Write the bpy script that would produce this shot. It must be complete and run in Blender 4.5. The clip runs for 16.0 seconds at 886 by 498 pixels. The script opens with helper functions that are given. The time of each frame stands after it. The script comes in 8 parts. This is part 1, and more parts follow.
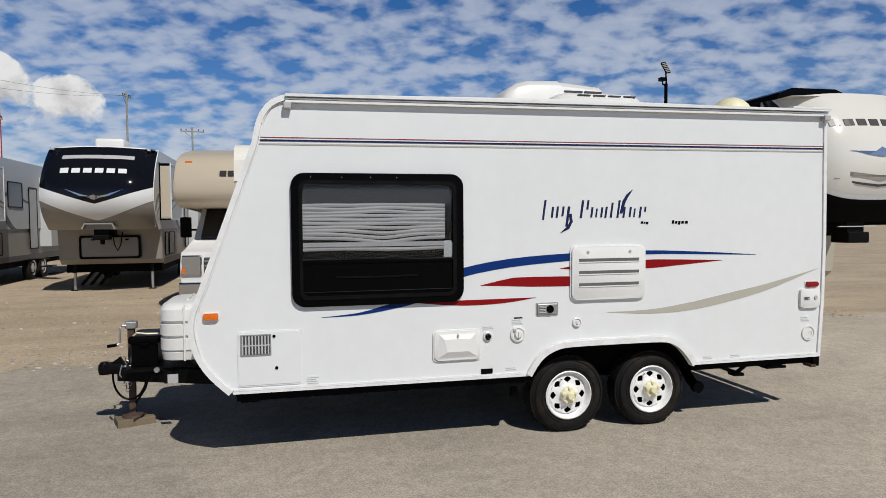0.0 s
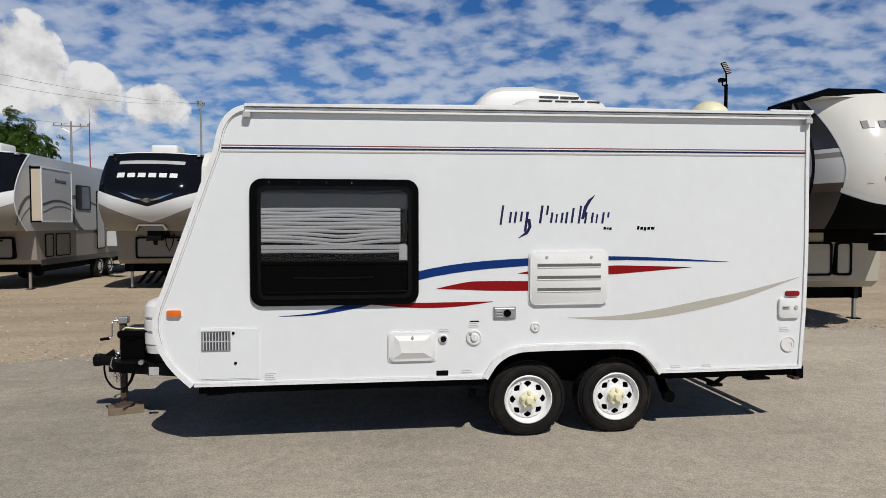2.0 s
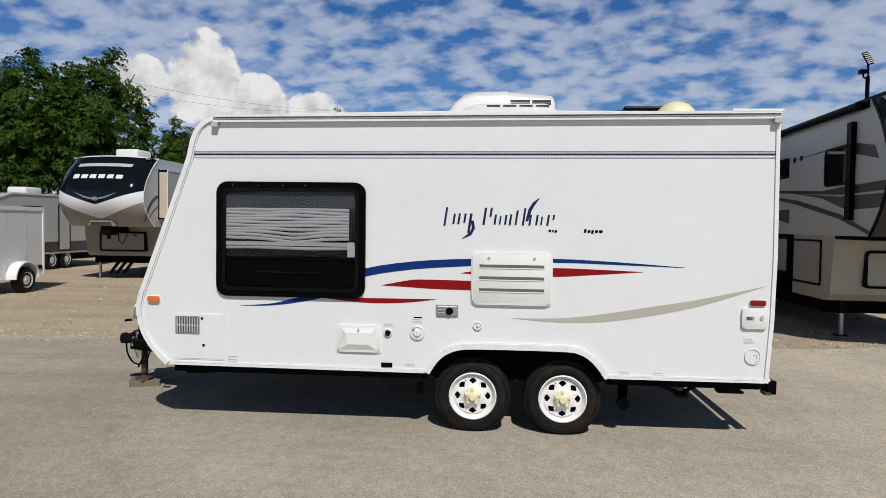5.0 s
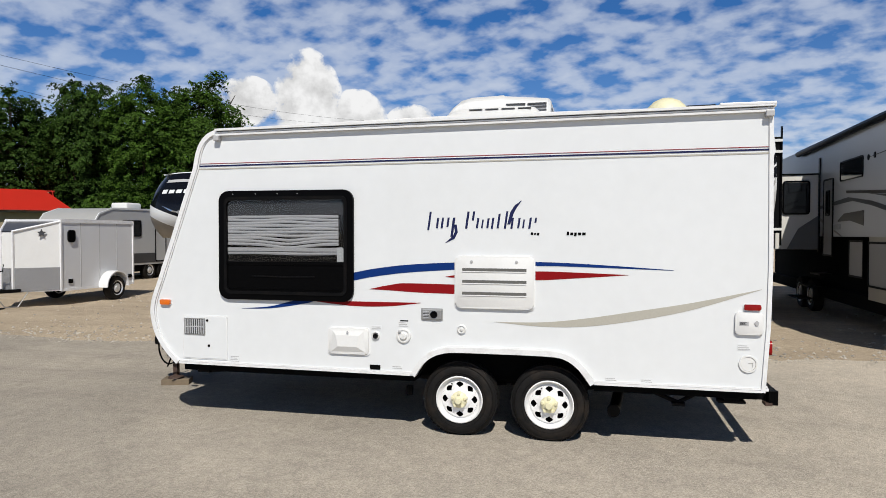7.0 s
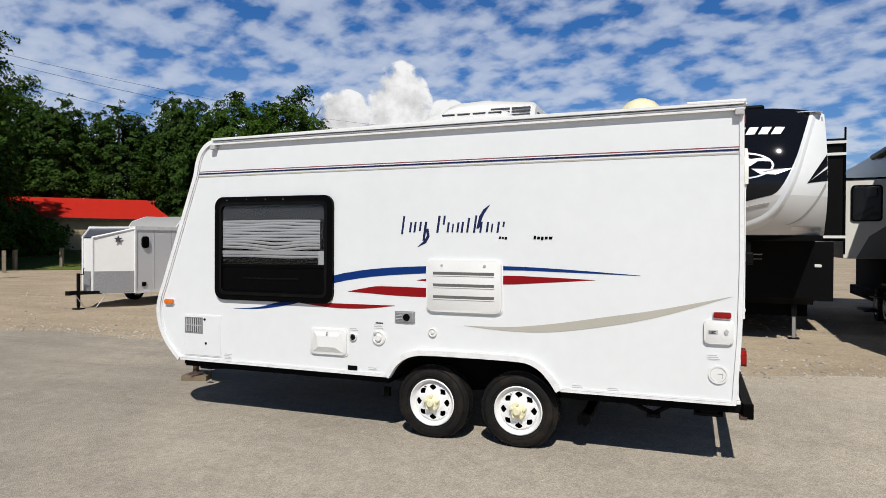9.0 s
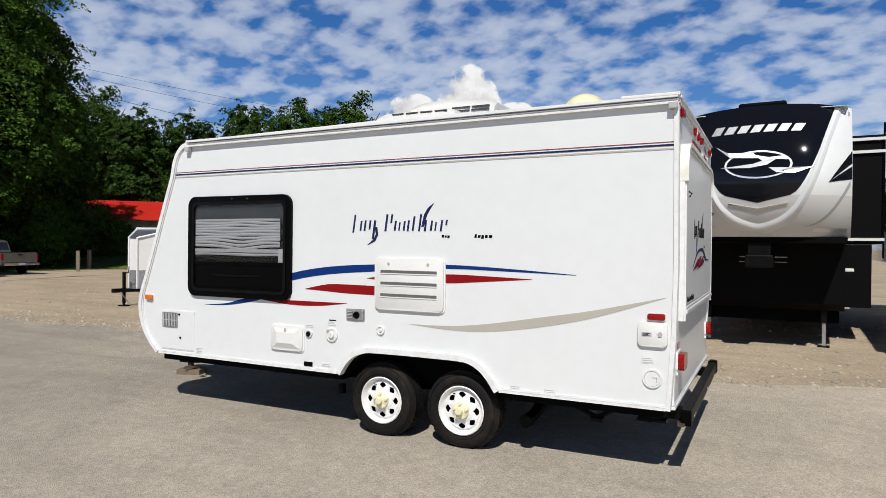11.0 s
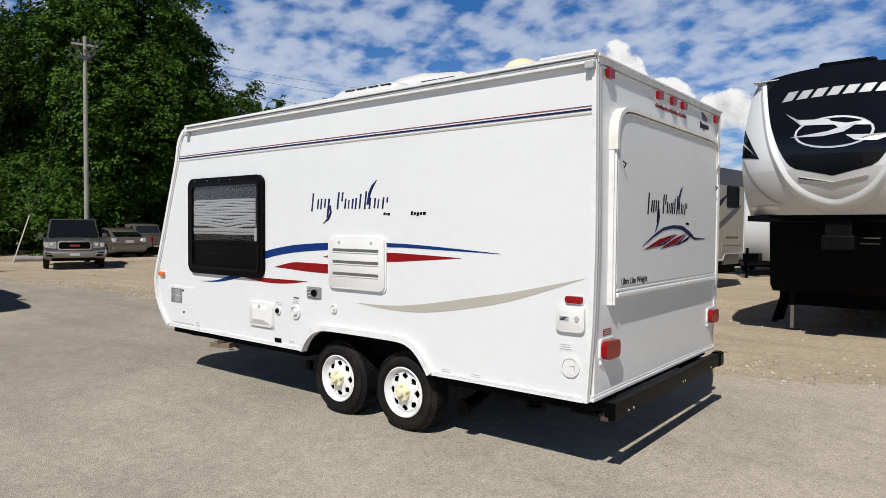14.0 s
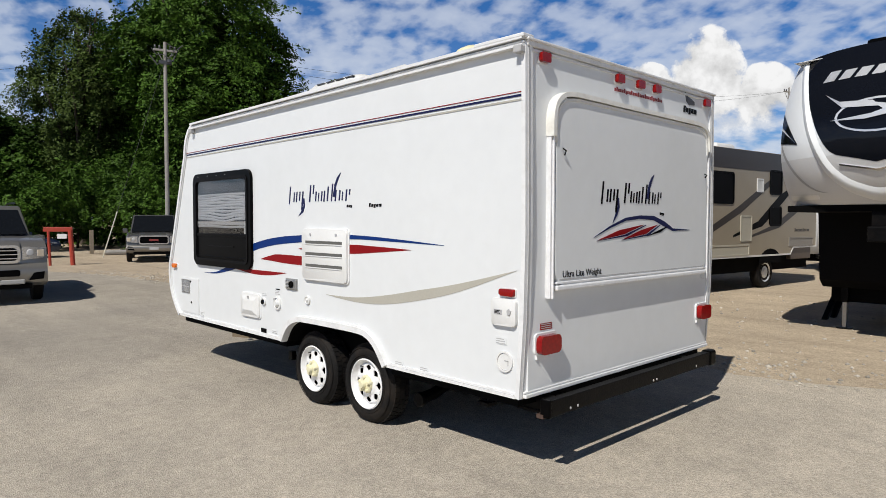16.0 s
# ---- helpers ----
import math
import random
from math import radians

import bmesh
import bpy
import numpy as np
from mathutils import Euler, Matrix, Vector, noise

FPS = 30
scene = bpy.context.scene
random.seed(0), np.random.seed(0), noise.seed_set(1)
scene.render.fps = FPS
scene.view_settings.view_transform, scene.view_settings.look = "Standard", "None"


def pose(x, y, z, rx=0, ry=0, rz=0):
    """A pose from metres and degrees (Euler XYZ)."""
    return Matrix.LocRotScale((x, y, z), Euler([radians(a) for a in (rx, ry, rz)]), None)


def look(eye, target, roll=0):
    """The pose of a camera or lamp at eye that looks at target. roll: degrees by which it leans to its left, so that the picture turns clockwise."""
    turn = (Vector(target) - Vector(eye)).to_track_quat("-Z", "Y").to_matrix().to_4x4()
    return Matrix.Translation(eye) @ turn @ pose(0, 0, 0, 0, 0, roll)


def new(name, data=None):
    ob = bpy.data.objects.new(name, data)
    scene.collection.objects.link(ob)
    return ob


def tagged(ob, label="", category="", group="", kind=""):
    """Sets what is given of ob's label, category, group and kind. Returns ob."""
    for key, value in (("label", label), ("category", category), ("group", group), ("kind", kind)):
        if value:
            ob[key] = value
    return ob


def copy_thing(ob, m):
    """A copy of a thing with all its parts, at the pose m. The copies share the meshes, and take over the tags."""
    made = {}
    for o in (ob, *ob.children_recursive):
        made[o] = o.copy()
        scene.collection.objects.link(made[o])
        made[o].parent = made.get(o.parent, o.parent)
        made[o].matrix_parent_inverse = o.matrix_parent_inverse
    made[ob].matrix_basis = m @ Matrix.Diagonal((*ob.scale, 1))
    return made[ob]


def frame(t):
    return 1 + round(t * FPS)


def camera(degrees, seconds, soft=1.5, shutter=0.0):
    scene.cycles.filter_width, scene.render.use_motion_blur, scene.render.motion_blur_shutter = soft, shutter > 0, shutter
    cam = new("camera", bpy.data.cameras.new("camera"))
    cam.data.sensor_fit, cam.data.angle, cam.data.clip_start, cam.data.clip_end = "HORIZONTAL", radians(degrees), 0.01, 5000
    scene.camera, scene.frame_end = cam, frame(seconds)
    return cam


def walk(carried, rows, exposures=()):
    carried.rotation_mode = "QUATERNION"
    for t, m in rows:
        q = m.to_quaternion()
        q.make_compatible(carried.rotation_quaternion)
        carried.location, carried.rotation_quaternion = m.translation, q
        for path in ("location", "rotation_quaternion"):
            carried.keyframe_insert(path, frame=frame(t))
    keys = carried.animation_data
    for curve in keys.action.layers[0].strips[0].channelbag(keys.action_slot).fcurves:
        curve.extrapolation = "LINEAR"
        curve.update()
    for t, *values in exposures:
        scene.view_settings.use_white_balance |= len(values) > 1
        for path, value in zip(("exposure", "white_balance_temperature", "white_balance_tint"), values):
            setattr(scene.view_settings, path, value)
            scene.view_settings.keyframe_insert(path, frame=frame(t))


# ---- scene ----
cam = camera(67.5, 16.0, soft=0.6)
PATH = [
    (0, (-0.097, 0.146, 1.756), (0.376, 2.087, 1.669), -0.4),
    (0.5, (0.11, 0.023, 1.761), (0.52, 1.978, 1.669), -0.5),
    (1, (0.283, -0.064, 1.757), (0.633, 1.902, 1.653), 0.2),
    (1.5, (0.513, -0.093, 1.756), (0.8, 1.883, 1.649), -0.0),
    (2, (0.752, -0.136, 1.758), (1.018, 1.845, 1.683), 0.0),
    (2.5, (1.028, -0.224, 1.771), (1.236, 1.764, 1.713), -0.2),
    (3, (1.275, -0.294, 1.761), (1.423, 1.7, 1.689), 0.3),
    (3.5, (1.543, -0.321, 1.757), (1.605, 1.677, 1.687), 0.3),
    (4, (1.808, -0.37, 1.762), (1.776, 1.629, 1.701), -0.1),
    (4.2, (1.925, -0.398, 1.762), (1.864, 1.599, 1.689), 0.1),
    (6.3, (2.944, -0.452, 1.722), (2.618, 1.52, 1.659), 0.6),
    (6.5, (3.047, -0.439, 1.713), (2.687, 1.528, 1.652), 0.4),
    (7, (3.275, -0.355, 1.723), (2.829, 1.595, 1.677), 0.1),
    (7.5, (3.484, -0.302, 1.703), (2.967, 1.63, 1.685), 0.4),
    (8, (3.764, -0.28, 1.695), (3.164, 1.628, 1.667), 0.0),
    (8.5, (4.002, -0.242, 1.678), (3.344, 1.647, 1.639), 0.4),
    (9, (4.233, -0.133, 1.685), (3.53, 1.739, 1.665), 0.3),
    (9.2, (4.307, -0.089, 1.688), (3.586, 1.776, 1.674), 0.3),
    (11.3, (5.286, 0.344, 1.649), (4.355, 2.114, 1.631), 0.1),
    (11.5, (5.365, 0.403, 1.647), (4.405, 2.158, 1.622), -0.3),
    (12, (5.612, 0.584, 1.646), (4.591, 2.302, 1.598), -0.3),
    (12.5, (5.81, 0.791, 1.641), (4.72, 2.467, 1.596), -0.6),
    (13, (5.979, 0.969, 1.633), (4.827, 2.604, 1.617), -0.7),
    (13.5, (6.194, 1.108, 1.631), (4.98, 2.696, 1.586), -0.8),
    (14, (6.397, 1.255, 1.623), (5.15, 2.818, 1.557), 0.4),
    (14.5, (6.551, 1.44, 1.636), (5.27, 2.975, 1.576), 0.1),
    (15, (6.695, 1.6, 1.629), (5.378, 3.104, 1.577), -0.2),
    (15.5, (6.92, 1.775, 1.622), (5.546, 3.227, 1.557), -0.2),
    (16, (7.075, 1.941, 1.606), (5.639, 3.331, 1.522), 0.1),
]
walk(cam, [(t, look(eye, target, roll)) for t, eye, target, roll in PATH],
     exposures=[(0, -0.42), (4.2, -0.44), (6.4, -0.20), (9.2, -0.18), (16, -0.16)])

# ---- light and sky ----
SUN_DIR = Vector((0.265, -0.85, 1.0)).normalized()


def make_world():
    w = bpy.data.worlds.new("sky")
    scene.world = w
    w.use_nodes = True
    nt = w.node_tree
    nt.nodes.clear()
    N = lambda kind: nt.nodes.new(kind)
    L = nt.links.new

    def maths(op, a, b=None):
        n = N("ShaderNodeMath")
        n.operation = op
        for k, val in enumerate((a, b)):
            if val is None:
                continue
            if isinstance(val, (int, float)):
                n.inputs[k].default_value = val
            else:
                L(val, n.inputs[k])
        return n.outputs[0]

    def ramp(fac, stops):
        n = N("ShaderNodeValToRGB")
        els = n.color_ramp.elements
        while len(els) < len(stops):
            els.new(0.5)
        for e, (p, c) in zip(els, stops):
            e.position, e.color = p, (c, c, c, 1)
        L(fac, n.inputs[0])
        return n.outputs[0]

    sky = N("ShaderNodeTexSky")
    sky.sky_type = "NISHITA"
    sky.sun_disc = False
    sky.sun_elevation = math.asin(SUN_DIR.z)
    sky.sun_rotation = math.atan2(SUN_DIR.x, SUN_DIR.y)
    sky.air_density, sky.dust_density, sky.ozone_density = 1.0, 0.6, 2.5
    tc = N("ShaderNodeTexCoord")
    sep = N("ShaderNodeSeparateXYZ")
    L(tc.outputs["Generated"], sep.inputs[0])
    zc = maths("MAXIMUM", sep.outputs[2], 0.03)
    zz = maths("ADD", zc, 0.30)
    cx, cy = maths("DIVIDE", sep.outputs[0], zz), maths("DIVIDE", sep.outputs[1], zz)
    comb = N("ShaderNodeCombineXYZ")
    L(cx, comb.inputs[0]), L(cy, comb.inputs[1])
    # thin rippled cloud sheet, seen as a flat layer high up
    mapn = N("ShaderNodeMapping")
    mapn.inputs["Rotation"].default_value = (0, 0, radians(25))
    mapn.inputs["Scale"].default_value = (1.15, 1.30, 1.0)
    L(comb.outputs[0], mapn.inputs[0])
    n1 = N("ShaderNodeTexNoise")
    n1.inputs["Scale"].default_value, n1.inputs["Detail"].default_value, n1.inputs["Roughness"].default_value = 9.5, 4.0, 0.48
    n1.inputs["Distortion"].default_value = 0.12
    n2 = N("ShaderNodeTexNoise")
    n2.inputs["Scale"].default_value, n2.inputs["Detail"].default_value = 1.5, 3.0
    L(mapn.outputs[0], n1.inputs[0]), L(comb.outputs[0], n2.inputs[0])
    cover = maths("ADD", n1.outputs[0], maths("MULTIPLY", maths("SUBTRACT", n2.outputs[0], 0.5), 0.45))
    sheet = ramp(cover, [(0.37, 0.06), (0.48, 0.36), (0.56, 0.58), (0.72, 0.72)])
    low = ramp(sep.outputs[2], [(0.0, 0.45), (0.16, 0.12), (0.3, 0.0)])
    thin = ramp(sep.outputs[2], [(0.36, 1.0), (0.52, 0.05)])
    sheet = maths("MULTIPLY", maths("MINIMUM", maths("ADD", sheet, low), 0.95), thin)
    # heaped clouds standing over the trees, round a few directions
    n3 = N("ShaderNodeTexNoise")
    n3.inputs["Scale"].default_value, n3.inputs["Detail"].default_value, n3.inputs["Roughness"].default_value = 21.0, 7.0, 0.60
    L(tc.outputs["Generated"], n3.inputs[0])
    heap = None
    for az, el, ra, re in HEAPS:
        c = Vector((math.cos(radians(el)) * math.sin(radians(az)), math.cos(radians(el)) * math.cos(radians(az)), math.sin(radians(el))))
        side = Vector((math.cos(radians(az)), -math.sin(radians(az)), 0))
        up = side.cross(c) * -1
        if up.z < 0:
            up = -up
        d1, d2 = N("ShaderNodeVectorMath"), N("ShaderNodeVectorMath")
        d1.operation = d2.operation = "DOT_PRODUCT"
        d1.inputs[1].default_value, d2.inputs[1].default_value = side / math.sin(radians(ra)), up / math.sin(radians(re))
        L(tc.outputs["Generated"], d1.inputs[0]), L(tc.outputs["Generated"], d2.inputs[0])
        off = c.dot(up) / math.sin(radians(re))
        e = maths("ADD", maths("POWER", d1.outputs["Value"], 2.0), maths("POWER", maths("SUBTRACT", d2.outputs["Value"], off), 2.0))
        front = N("ShaderNodeVectorMath")
        front.operation = "DOT_PRODUCT"
        front.inputs[1].default_value = c
        L(tc.outputs["Generated"], front.inputs[0])
        m = maths("MULTIPLY", maths("MAXIMUM", maths("SUBTRACT", 1.0, e), 0.0), maths("GREATER_THAN", front.outputs["Value"], 0.5))
        heap = m if heap is None else maths("MAXIMUM", heap, m)
    near = maths("MULTIPLY", maths("MINIMUM", maths("MULTIPLY", heap, 6.0), 1.0), ramp(sep.outputs[2], [(0.085, 0.0), (0.175, 1.0)]))
    heap = maths("MULTIPLY", maths("ADD", maths("POWER", heap, 0.6), maths("MULTIPLY", maths("SUBTRACT", n3.outputs[0], 0.50), 2.5)), near)
    heapm = ramp(heap, [(0.30, 0.0), (0.58, 1.0)])
    heapc = ramp(maths("ADD", maths("MULTIPLY", n3.outputs[0], 1.1), maths("MULTIPLY", heap, -0.12)), [(0.34, 0.62), (0.54, 1.0)])
    mix1 = N("ShaderNodeMix")
    mix1.data_type = "RGBA"
    hue = N("ShaderNodeHueSaturation")
    hue.inputs["Saturation"].default_value, hue.inputs["Value"].default_value = 1.42, 1.18
    tint = N("ShaderNodeMix")
    tint.data_type, tint.blend_type = "RGBA", "MULTIPLY"
    tint.inputs["Factor"].default_value = 1.0
    tint.inputs["B"].default_value = (0.72, 0.94, 1.32, 1)
    L(sky.outputs[0], tint.inputs["A"]), L(tint.outputs["Result"], hue.inputs["Color"])
    L(sheet, mix1.inputs["Factor"]), L(hue.outputs[0], mix1.inputs["A"])
    mix1.inputs["B"].default_value = (SHEET * 0.90, SHEET * 0.98, SHEET * 1.12, 1)
    hc = N("ShaderNodeMix")
    hc.data_type, hc.blend_type = "RGBA", "MULTIPLY"
    hc.inputs["Factor"].default_value = 1.0
    hc.inputs["A"].default_value = (HEAP, HEAP, HEAP, 1)
    L(heapc, hc.inputs["B"])
    mix2 = N("ShaderNodeMix")
    mix2.data_type = "RGBA"
    L(heapm, mix2.inputs["Factor"]), L(mix1.outputs["Result"], mix2.inputs["A"]), L(hc.outputs["Result"], mix2.inputs["B"])
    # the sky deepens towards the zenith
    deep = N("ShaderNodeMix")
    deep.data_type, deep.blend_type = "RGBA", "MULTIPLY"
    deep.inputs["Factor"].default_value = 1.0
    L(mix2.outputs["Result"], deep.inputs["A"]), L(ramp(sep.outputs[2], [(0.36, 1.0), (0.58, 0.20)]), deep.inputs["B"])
    bg = N("ShaderNodeBackground")
    bg.inputs[1].default_value = SKY
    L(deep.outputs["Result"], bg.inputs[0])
    L(bg.outputs[0], N("ShaderNodeOutputWorld").inputs[0])


SKY, SHEET, HEAP = 0.060, 13.0, 17.0
# azimuth from +y towards +x, elevation, half width, half height (degrees)
HEAPS = [(-24.4, 10.4, 3.2, 5.2), (-29.2, 10.6, 2.8, 2.4), (-20.3, 9.0, 3.0, 3.4), (-15.6, 8.6, 2.9, 2.6), (-22.0, 6.8, 6.5, 2.6)]
make_world()

sun = new("sun", bpy.data.lights.new("sun", "SUN"))
sun.data.energy, sun.data.angle, sun.data.color = 4.95, radians(0.55), (1.0, 0.962, 0.90)
sun.matrix_world = look(SUN_DIR * 60, (0, 0, 0))


# ---- materials ----
def mat(name, color, rough=0.5, metal=0.0, var=0.08, scale=3.0, fine=60.0, bump=0.0, bump_scale=120.0, spec=0.5, coat=0.0, island=0.0, dirt=None):
    m = bpy.data.materials.new(name)
    m.use_nodes = True
    nt = m.node_tree
    b = nt.nodes["Principled BSDF"]
    L = nt.links.new
    b.inputs["Roughness"].default_value, b.inputs["Metallic"].default_value = rough, metal
    b.inputs["Specular IOR Level"].default_value, b.inputs["Coat Weight"].default_value = spec, coat
    tc = nt.nodes.new("ShaderNodeTexCoord")

    def noise_node(s, det):
        n = nt.nodes.new("ShaderNodeTexNoise")
        n.inputs["Scale"].default_value, n.inputs["Detail"].default_value = s, det
        L(tc.outputs["Object"], n.inputs[0])
        return n.outputs[0]

    big, small = noise_node(scale, 4.0), noise_node(fine, 3.0)
    mx = nt.nodes.new("ShaderNodeMath")
    mx.operation = "ADD"
    L(big, mx.inputs[0]), L(small, mx.inputs[1])
    rg = nt.nodes.new("ShaderNodeMapRange")
    rg.inputs["From Min"].default_value, rg.inputs["From Max"].default_value = 0.65, 1.35
    rg.inputs["To Min"].default_value, rg.inputs["To Max"].default_value = 1 - var, 1 + var
    L(mx.outputs[0], rg.inputs["Value"])
    val = rg.outputs[0]
    if island:
        ob = nt.nodes.new("ShaderNodeNewGeometry")
        r2 = nt.nodes.new("ShaderNodeMapRange")
        r2.inputs["To Min"].default_value, r2.inputs["To Max"].default_value = 1 - island, 1 + island
        L(ob.outputs["Random Per Island"], r2.inputs["Value"])
        mm = nt.nodes.new("ShaderNodeMath")
        mm.operation = "MULTIPLY"
        L(val, mm.inputs[0]), L(r2.outputs[0], mm.inputs[1])
        val = mm.outputs[0]
    sc = nt.nodes.new("ShaderNodeVectorMath")
    sc.operation = "SCALE"
    sc.inputs[0].default_value = color
    L(val, sc.inputs["Scale"])
    out = sc.outputs[0]
    if dirt:
        (dc, amount, dscale) = dirt
        dn = nt.nodes.new("ShaderNodeTexNoise")
        dn.inputs["Scale"].default_value, dn.inputs["Detail"].default_value, dn.inputs["Roughness"].default_value = dscale, 6.0, 0.65
        L(tc.outputs["Object"], dn.inputs[0])
        dr = nt.nodes.new("ShaderNodeMapRange")
        dr.inputs["From Min"].default_value, dr.inputs["From Max"].default_value = 0.48, 0.75
        dr.inputs["To Max"].default_value = amount
        L(dn.outputs[0], dr.inputs["Value"])
        mix = nt.nodes.new("ShaderNodeMix")
        mix.data_type = "RGBA"
        L(dr.outputs[0], mix.inputs["Factor"]), L(out, mix.inputs["A"])
        mix.inputs["B"].default_value = (*dc, 1)
        out = mix.outputs["Result"]
    L(out, b.inputs["Base Color"])
    if bump:
        bn = nt.nodes.new("ShaderNodeBump")
        bn.inputs["Strength"].default_value, bn.inputs["Distance"].default_value = bump, 0.01
        L(noise_node(bump_scale, 3.0), bn.inputs["Height"])
        L(bn.outputs[0], b.inputs["Normal"])
    return m


WHITE = mat("white_fibreglass", (0.706, 0.722, 0.722), 0.32, var=0.025, scale=0.9, fine=9, bump=0.03, bump_scale=5, dirt=((0.585, 0.595, 0.58), 0.20, 1.3))
TRIMW = mat("white_trim", (0.74, 0.745, 0.74), 0.35, var=0.05, scale=6, dirt=((0.42, 0.40, 0.36), 0.35, 9.0))
PLAST = mat("white_plastic", (0.705, 0.705, 0.685), 0.42, var=0.03, scale=5, dirt=((0.6, 0.58, 0.53), 0.2, 6.0))
CREAM = mat("yellowed_plastic", (0.74, 0.70, 0.47), 0.45, var=0.08, scale=12, dirt=((0.55, 0.47, 0.25), 0.35, 10.0))
NAVY = mat("navy_vinyl", (0.010, 0.014, 0.065), 0.5, var=0.1, spec=0.2)
BLUE = mat("blue_vinyl", (0.004, 0.028, 0.15), 0.45, var=0.1, spec=0.12)
RED = mat("red_vinyl", (0.22, 0.005, 0.007), 0.45, var=0.1, spec=0.12)
TAN = mat("tan_vinyl", (0.42, 0.40, 0.34), 0.4, var=0.06)
BLACK = mat("black_plastic", (0.0018, 0.0018, 0.002), 0.30, var=0.25, scale=20, spec=0.05)
STEEL = mat("black_painted_steel", (0.004, 0.004, 0.0043), 0.45, var=0.3, scale=15, bump=0.15, bump_scale=60, spec=0.08, dirt=((0.03, 0.022, 0.016), 0.2, 9.0))
RUST = mat("rusty_steel", (0.06, 0.035, 0.025), 0.75, var=0.3, scale=12, bump=0.3)
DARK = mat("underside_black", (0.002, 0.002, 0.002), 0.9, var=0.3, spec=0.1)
GALV = mat("galvanised_steel", (0.45, 0.45, 0.44), 0.4, 0.8, var=0.12, scale=14)
CHROME = mat("chrome", (0.62, 0.62, 0.63), 0.14, 1.0, var=0.03)
RUBBER = mat("tyre_rubber", (0.0075, 0.007, 0.0068), 0.75, var=0.3, scale=14, bump=0.25, bump_scale=80, spec=0.2, dirt=((0.06, 0.042, 0.028), 0.35, 6.0))
WHEELW = mat("white_wheel_paint", (0.80, 0.80, 0.79), 0.3, var=0.05, scale=18, dirt=((0.45, 0.40, 0.33), 0.3, 22.0))
AMBER = mat("amber_lens", (0.66, 0.14, 0.008), 0.18, var=0.1, scale=30)
REDL = mat("red_lens", (0.24, 0.004, 0.004), 0.15, var=0.2, scale=40, spec=0.35)
SHADE = mat("pleated_shade", (0.36, 0.36, 0.365), 0.8, var=0.05)
GREYP = mat("grey_print", (0.42, 0.42, 0.42), 0.6)
BEIGE = mat("beige_gelcoat", (0.51, 0.44, 0.34), 0.35, var=0.04, scale=2, dirt=((0.40, 0.34, 0.25), 0.2, 2.0))
GREYG = mat("grey_gelcoat", (0.36, 0.36, 0.35), 0.35, var=0.04)
GREYM = mat("mid_grey_gelcoat", (0.13, 0.13, 0.13), 0.35, var=0.05)
GREYG2 = mat("silver_grey_gelcoat", (0.62, 0.62, 0.61), 0.3, var=0.03)
DGREY = mat("charcoal_gelcoat", (0.055, 0.055, 0.058), 0.35, var=0.08)
TAUPE = mat("taupe_gelcoat", (0.26, 0.24, 0.21), 0.35, var=0.05)
GLOSSB = mat("gloss_black_cap", (0.006, 0.007, 0.010), 0.06, var=0.15, scale=2, coat=0.05, spec=0.22)
GLASSD = mat("dark_tinted_glass", (0.008, 0.009, 0.010), 0.05, var=0.05)
SILVER = mat("silver_car_paint", (0.22, 0.21, 0.19), 0.28, 0.5, var=0.04, scale=3, coat=0.5)
GREYCAR = mat("pewter_car_paint", (0.10, 0.10, 0.097), 0.25, 0.4, var=0.05, coat=0.5)
TANCAR = mat("warm_grey_car_paint", (0.17, 0.155, 0.135), 0.25, 0.45, var=0.05, coat=0.5)
BLUECAR = mat("dark_blue_car_paint", (0.02, 0.03, 0.06), 0.2, 0.3, coat=0.5)
REDPT = mat("red_painted_steel", (0.36, 0.04, 0.02), 0.5, var=0.15, scale=8, dirt=((0.2, 0.06, 0.03), 0.5, 6.0))
REDROOF = mat("red_metal_roof", (0.50, 0.022, 0.012), 0.45, var=0.07, scale=0.6)
# darker copy of the cream body colour, with the side's shade in it
BEIGESH = mat("beige_gelcoat_shaded", (0.33, 0.285, 0.215), 0.3, 0.1, var=0.05, scale=1.5, dirt=((0.25, 0.21, 0.15), 0.25, 1.2))
BARNW = mat("tan_barn_siding", (0.36, 0.30, 0.19), 0.8, var=0.1, scale=0.7, dirt=((0.16, 0.13, 0.09), 0.5, 0.6))
WOODG = mat("weathered_grey_wood", (0.20, 0.165, 0.12), 0.85, var=0.25, scale=5, bump=0.4, bump_scale=30)
POLEW = mat("pole_wood", (0.27, 0.255, 0.235), 0.9, var=0.25, scale=3, bump=0.4, bump_scale=20)
YELL = mat("pale_guard", (0.62, 0.60, 0.50), 0.5, var=0.1)
WOODB = mat("pine_block", (0.17, 0.13, 0.085), 0.8, var=0.2, scale=9)
ALUM = mat("bright_aluminium", (0.72, 0.73, 0.74), 0.35, 0.6, var=0.06, scale=4)
LEAF = mat("tree_leaves", (0.042, 0.088, 0.010), 0.6, var=0.25, scale=0.35, island=0.5, spec=0.12)
LEAFD = mat("dark_tree_leaves", (0.030, 0.064, 0.009), 0.6, var=0.25, scale=0.35, island=0.5, spec=0.12)
LEAFY = mat("olive_tree_leaves", (0.055, 0.085, 0.018), 0.6, var=0.2, scale=0.35, island=0.5, spec=0.12)
BARK = mat("tree_bark", (0.07, 0.055, 0.042), 0.9, var=0.3, scale=3, bump=0.6, bump_scale=18)


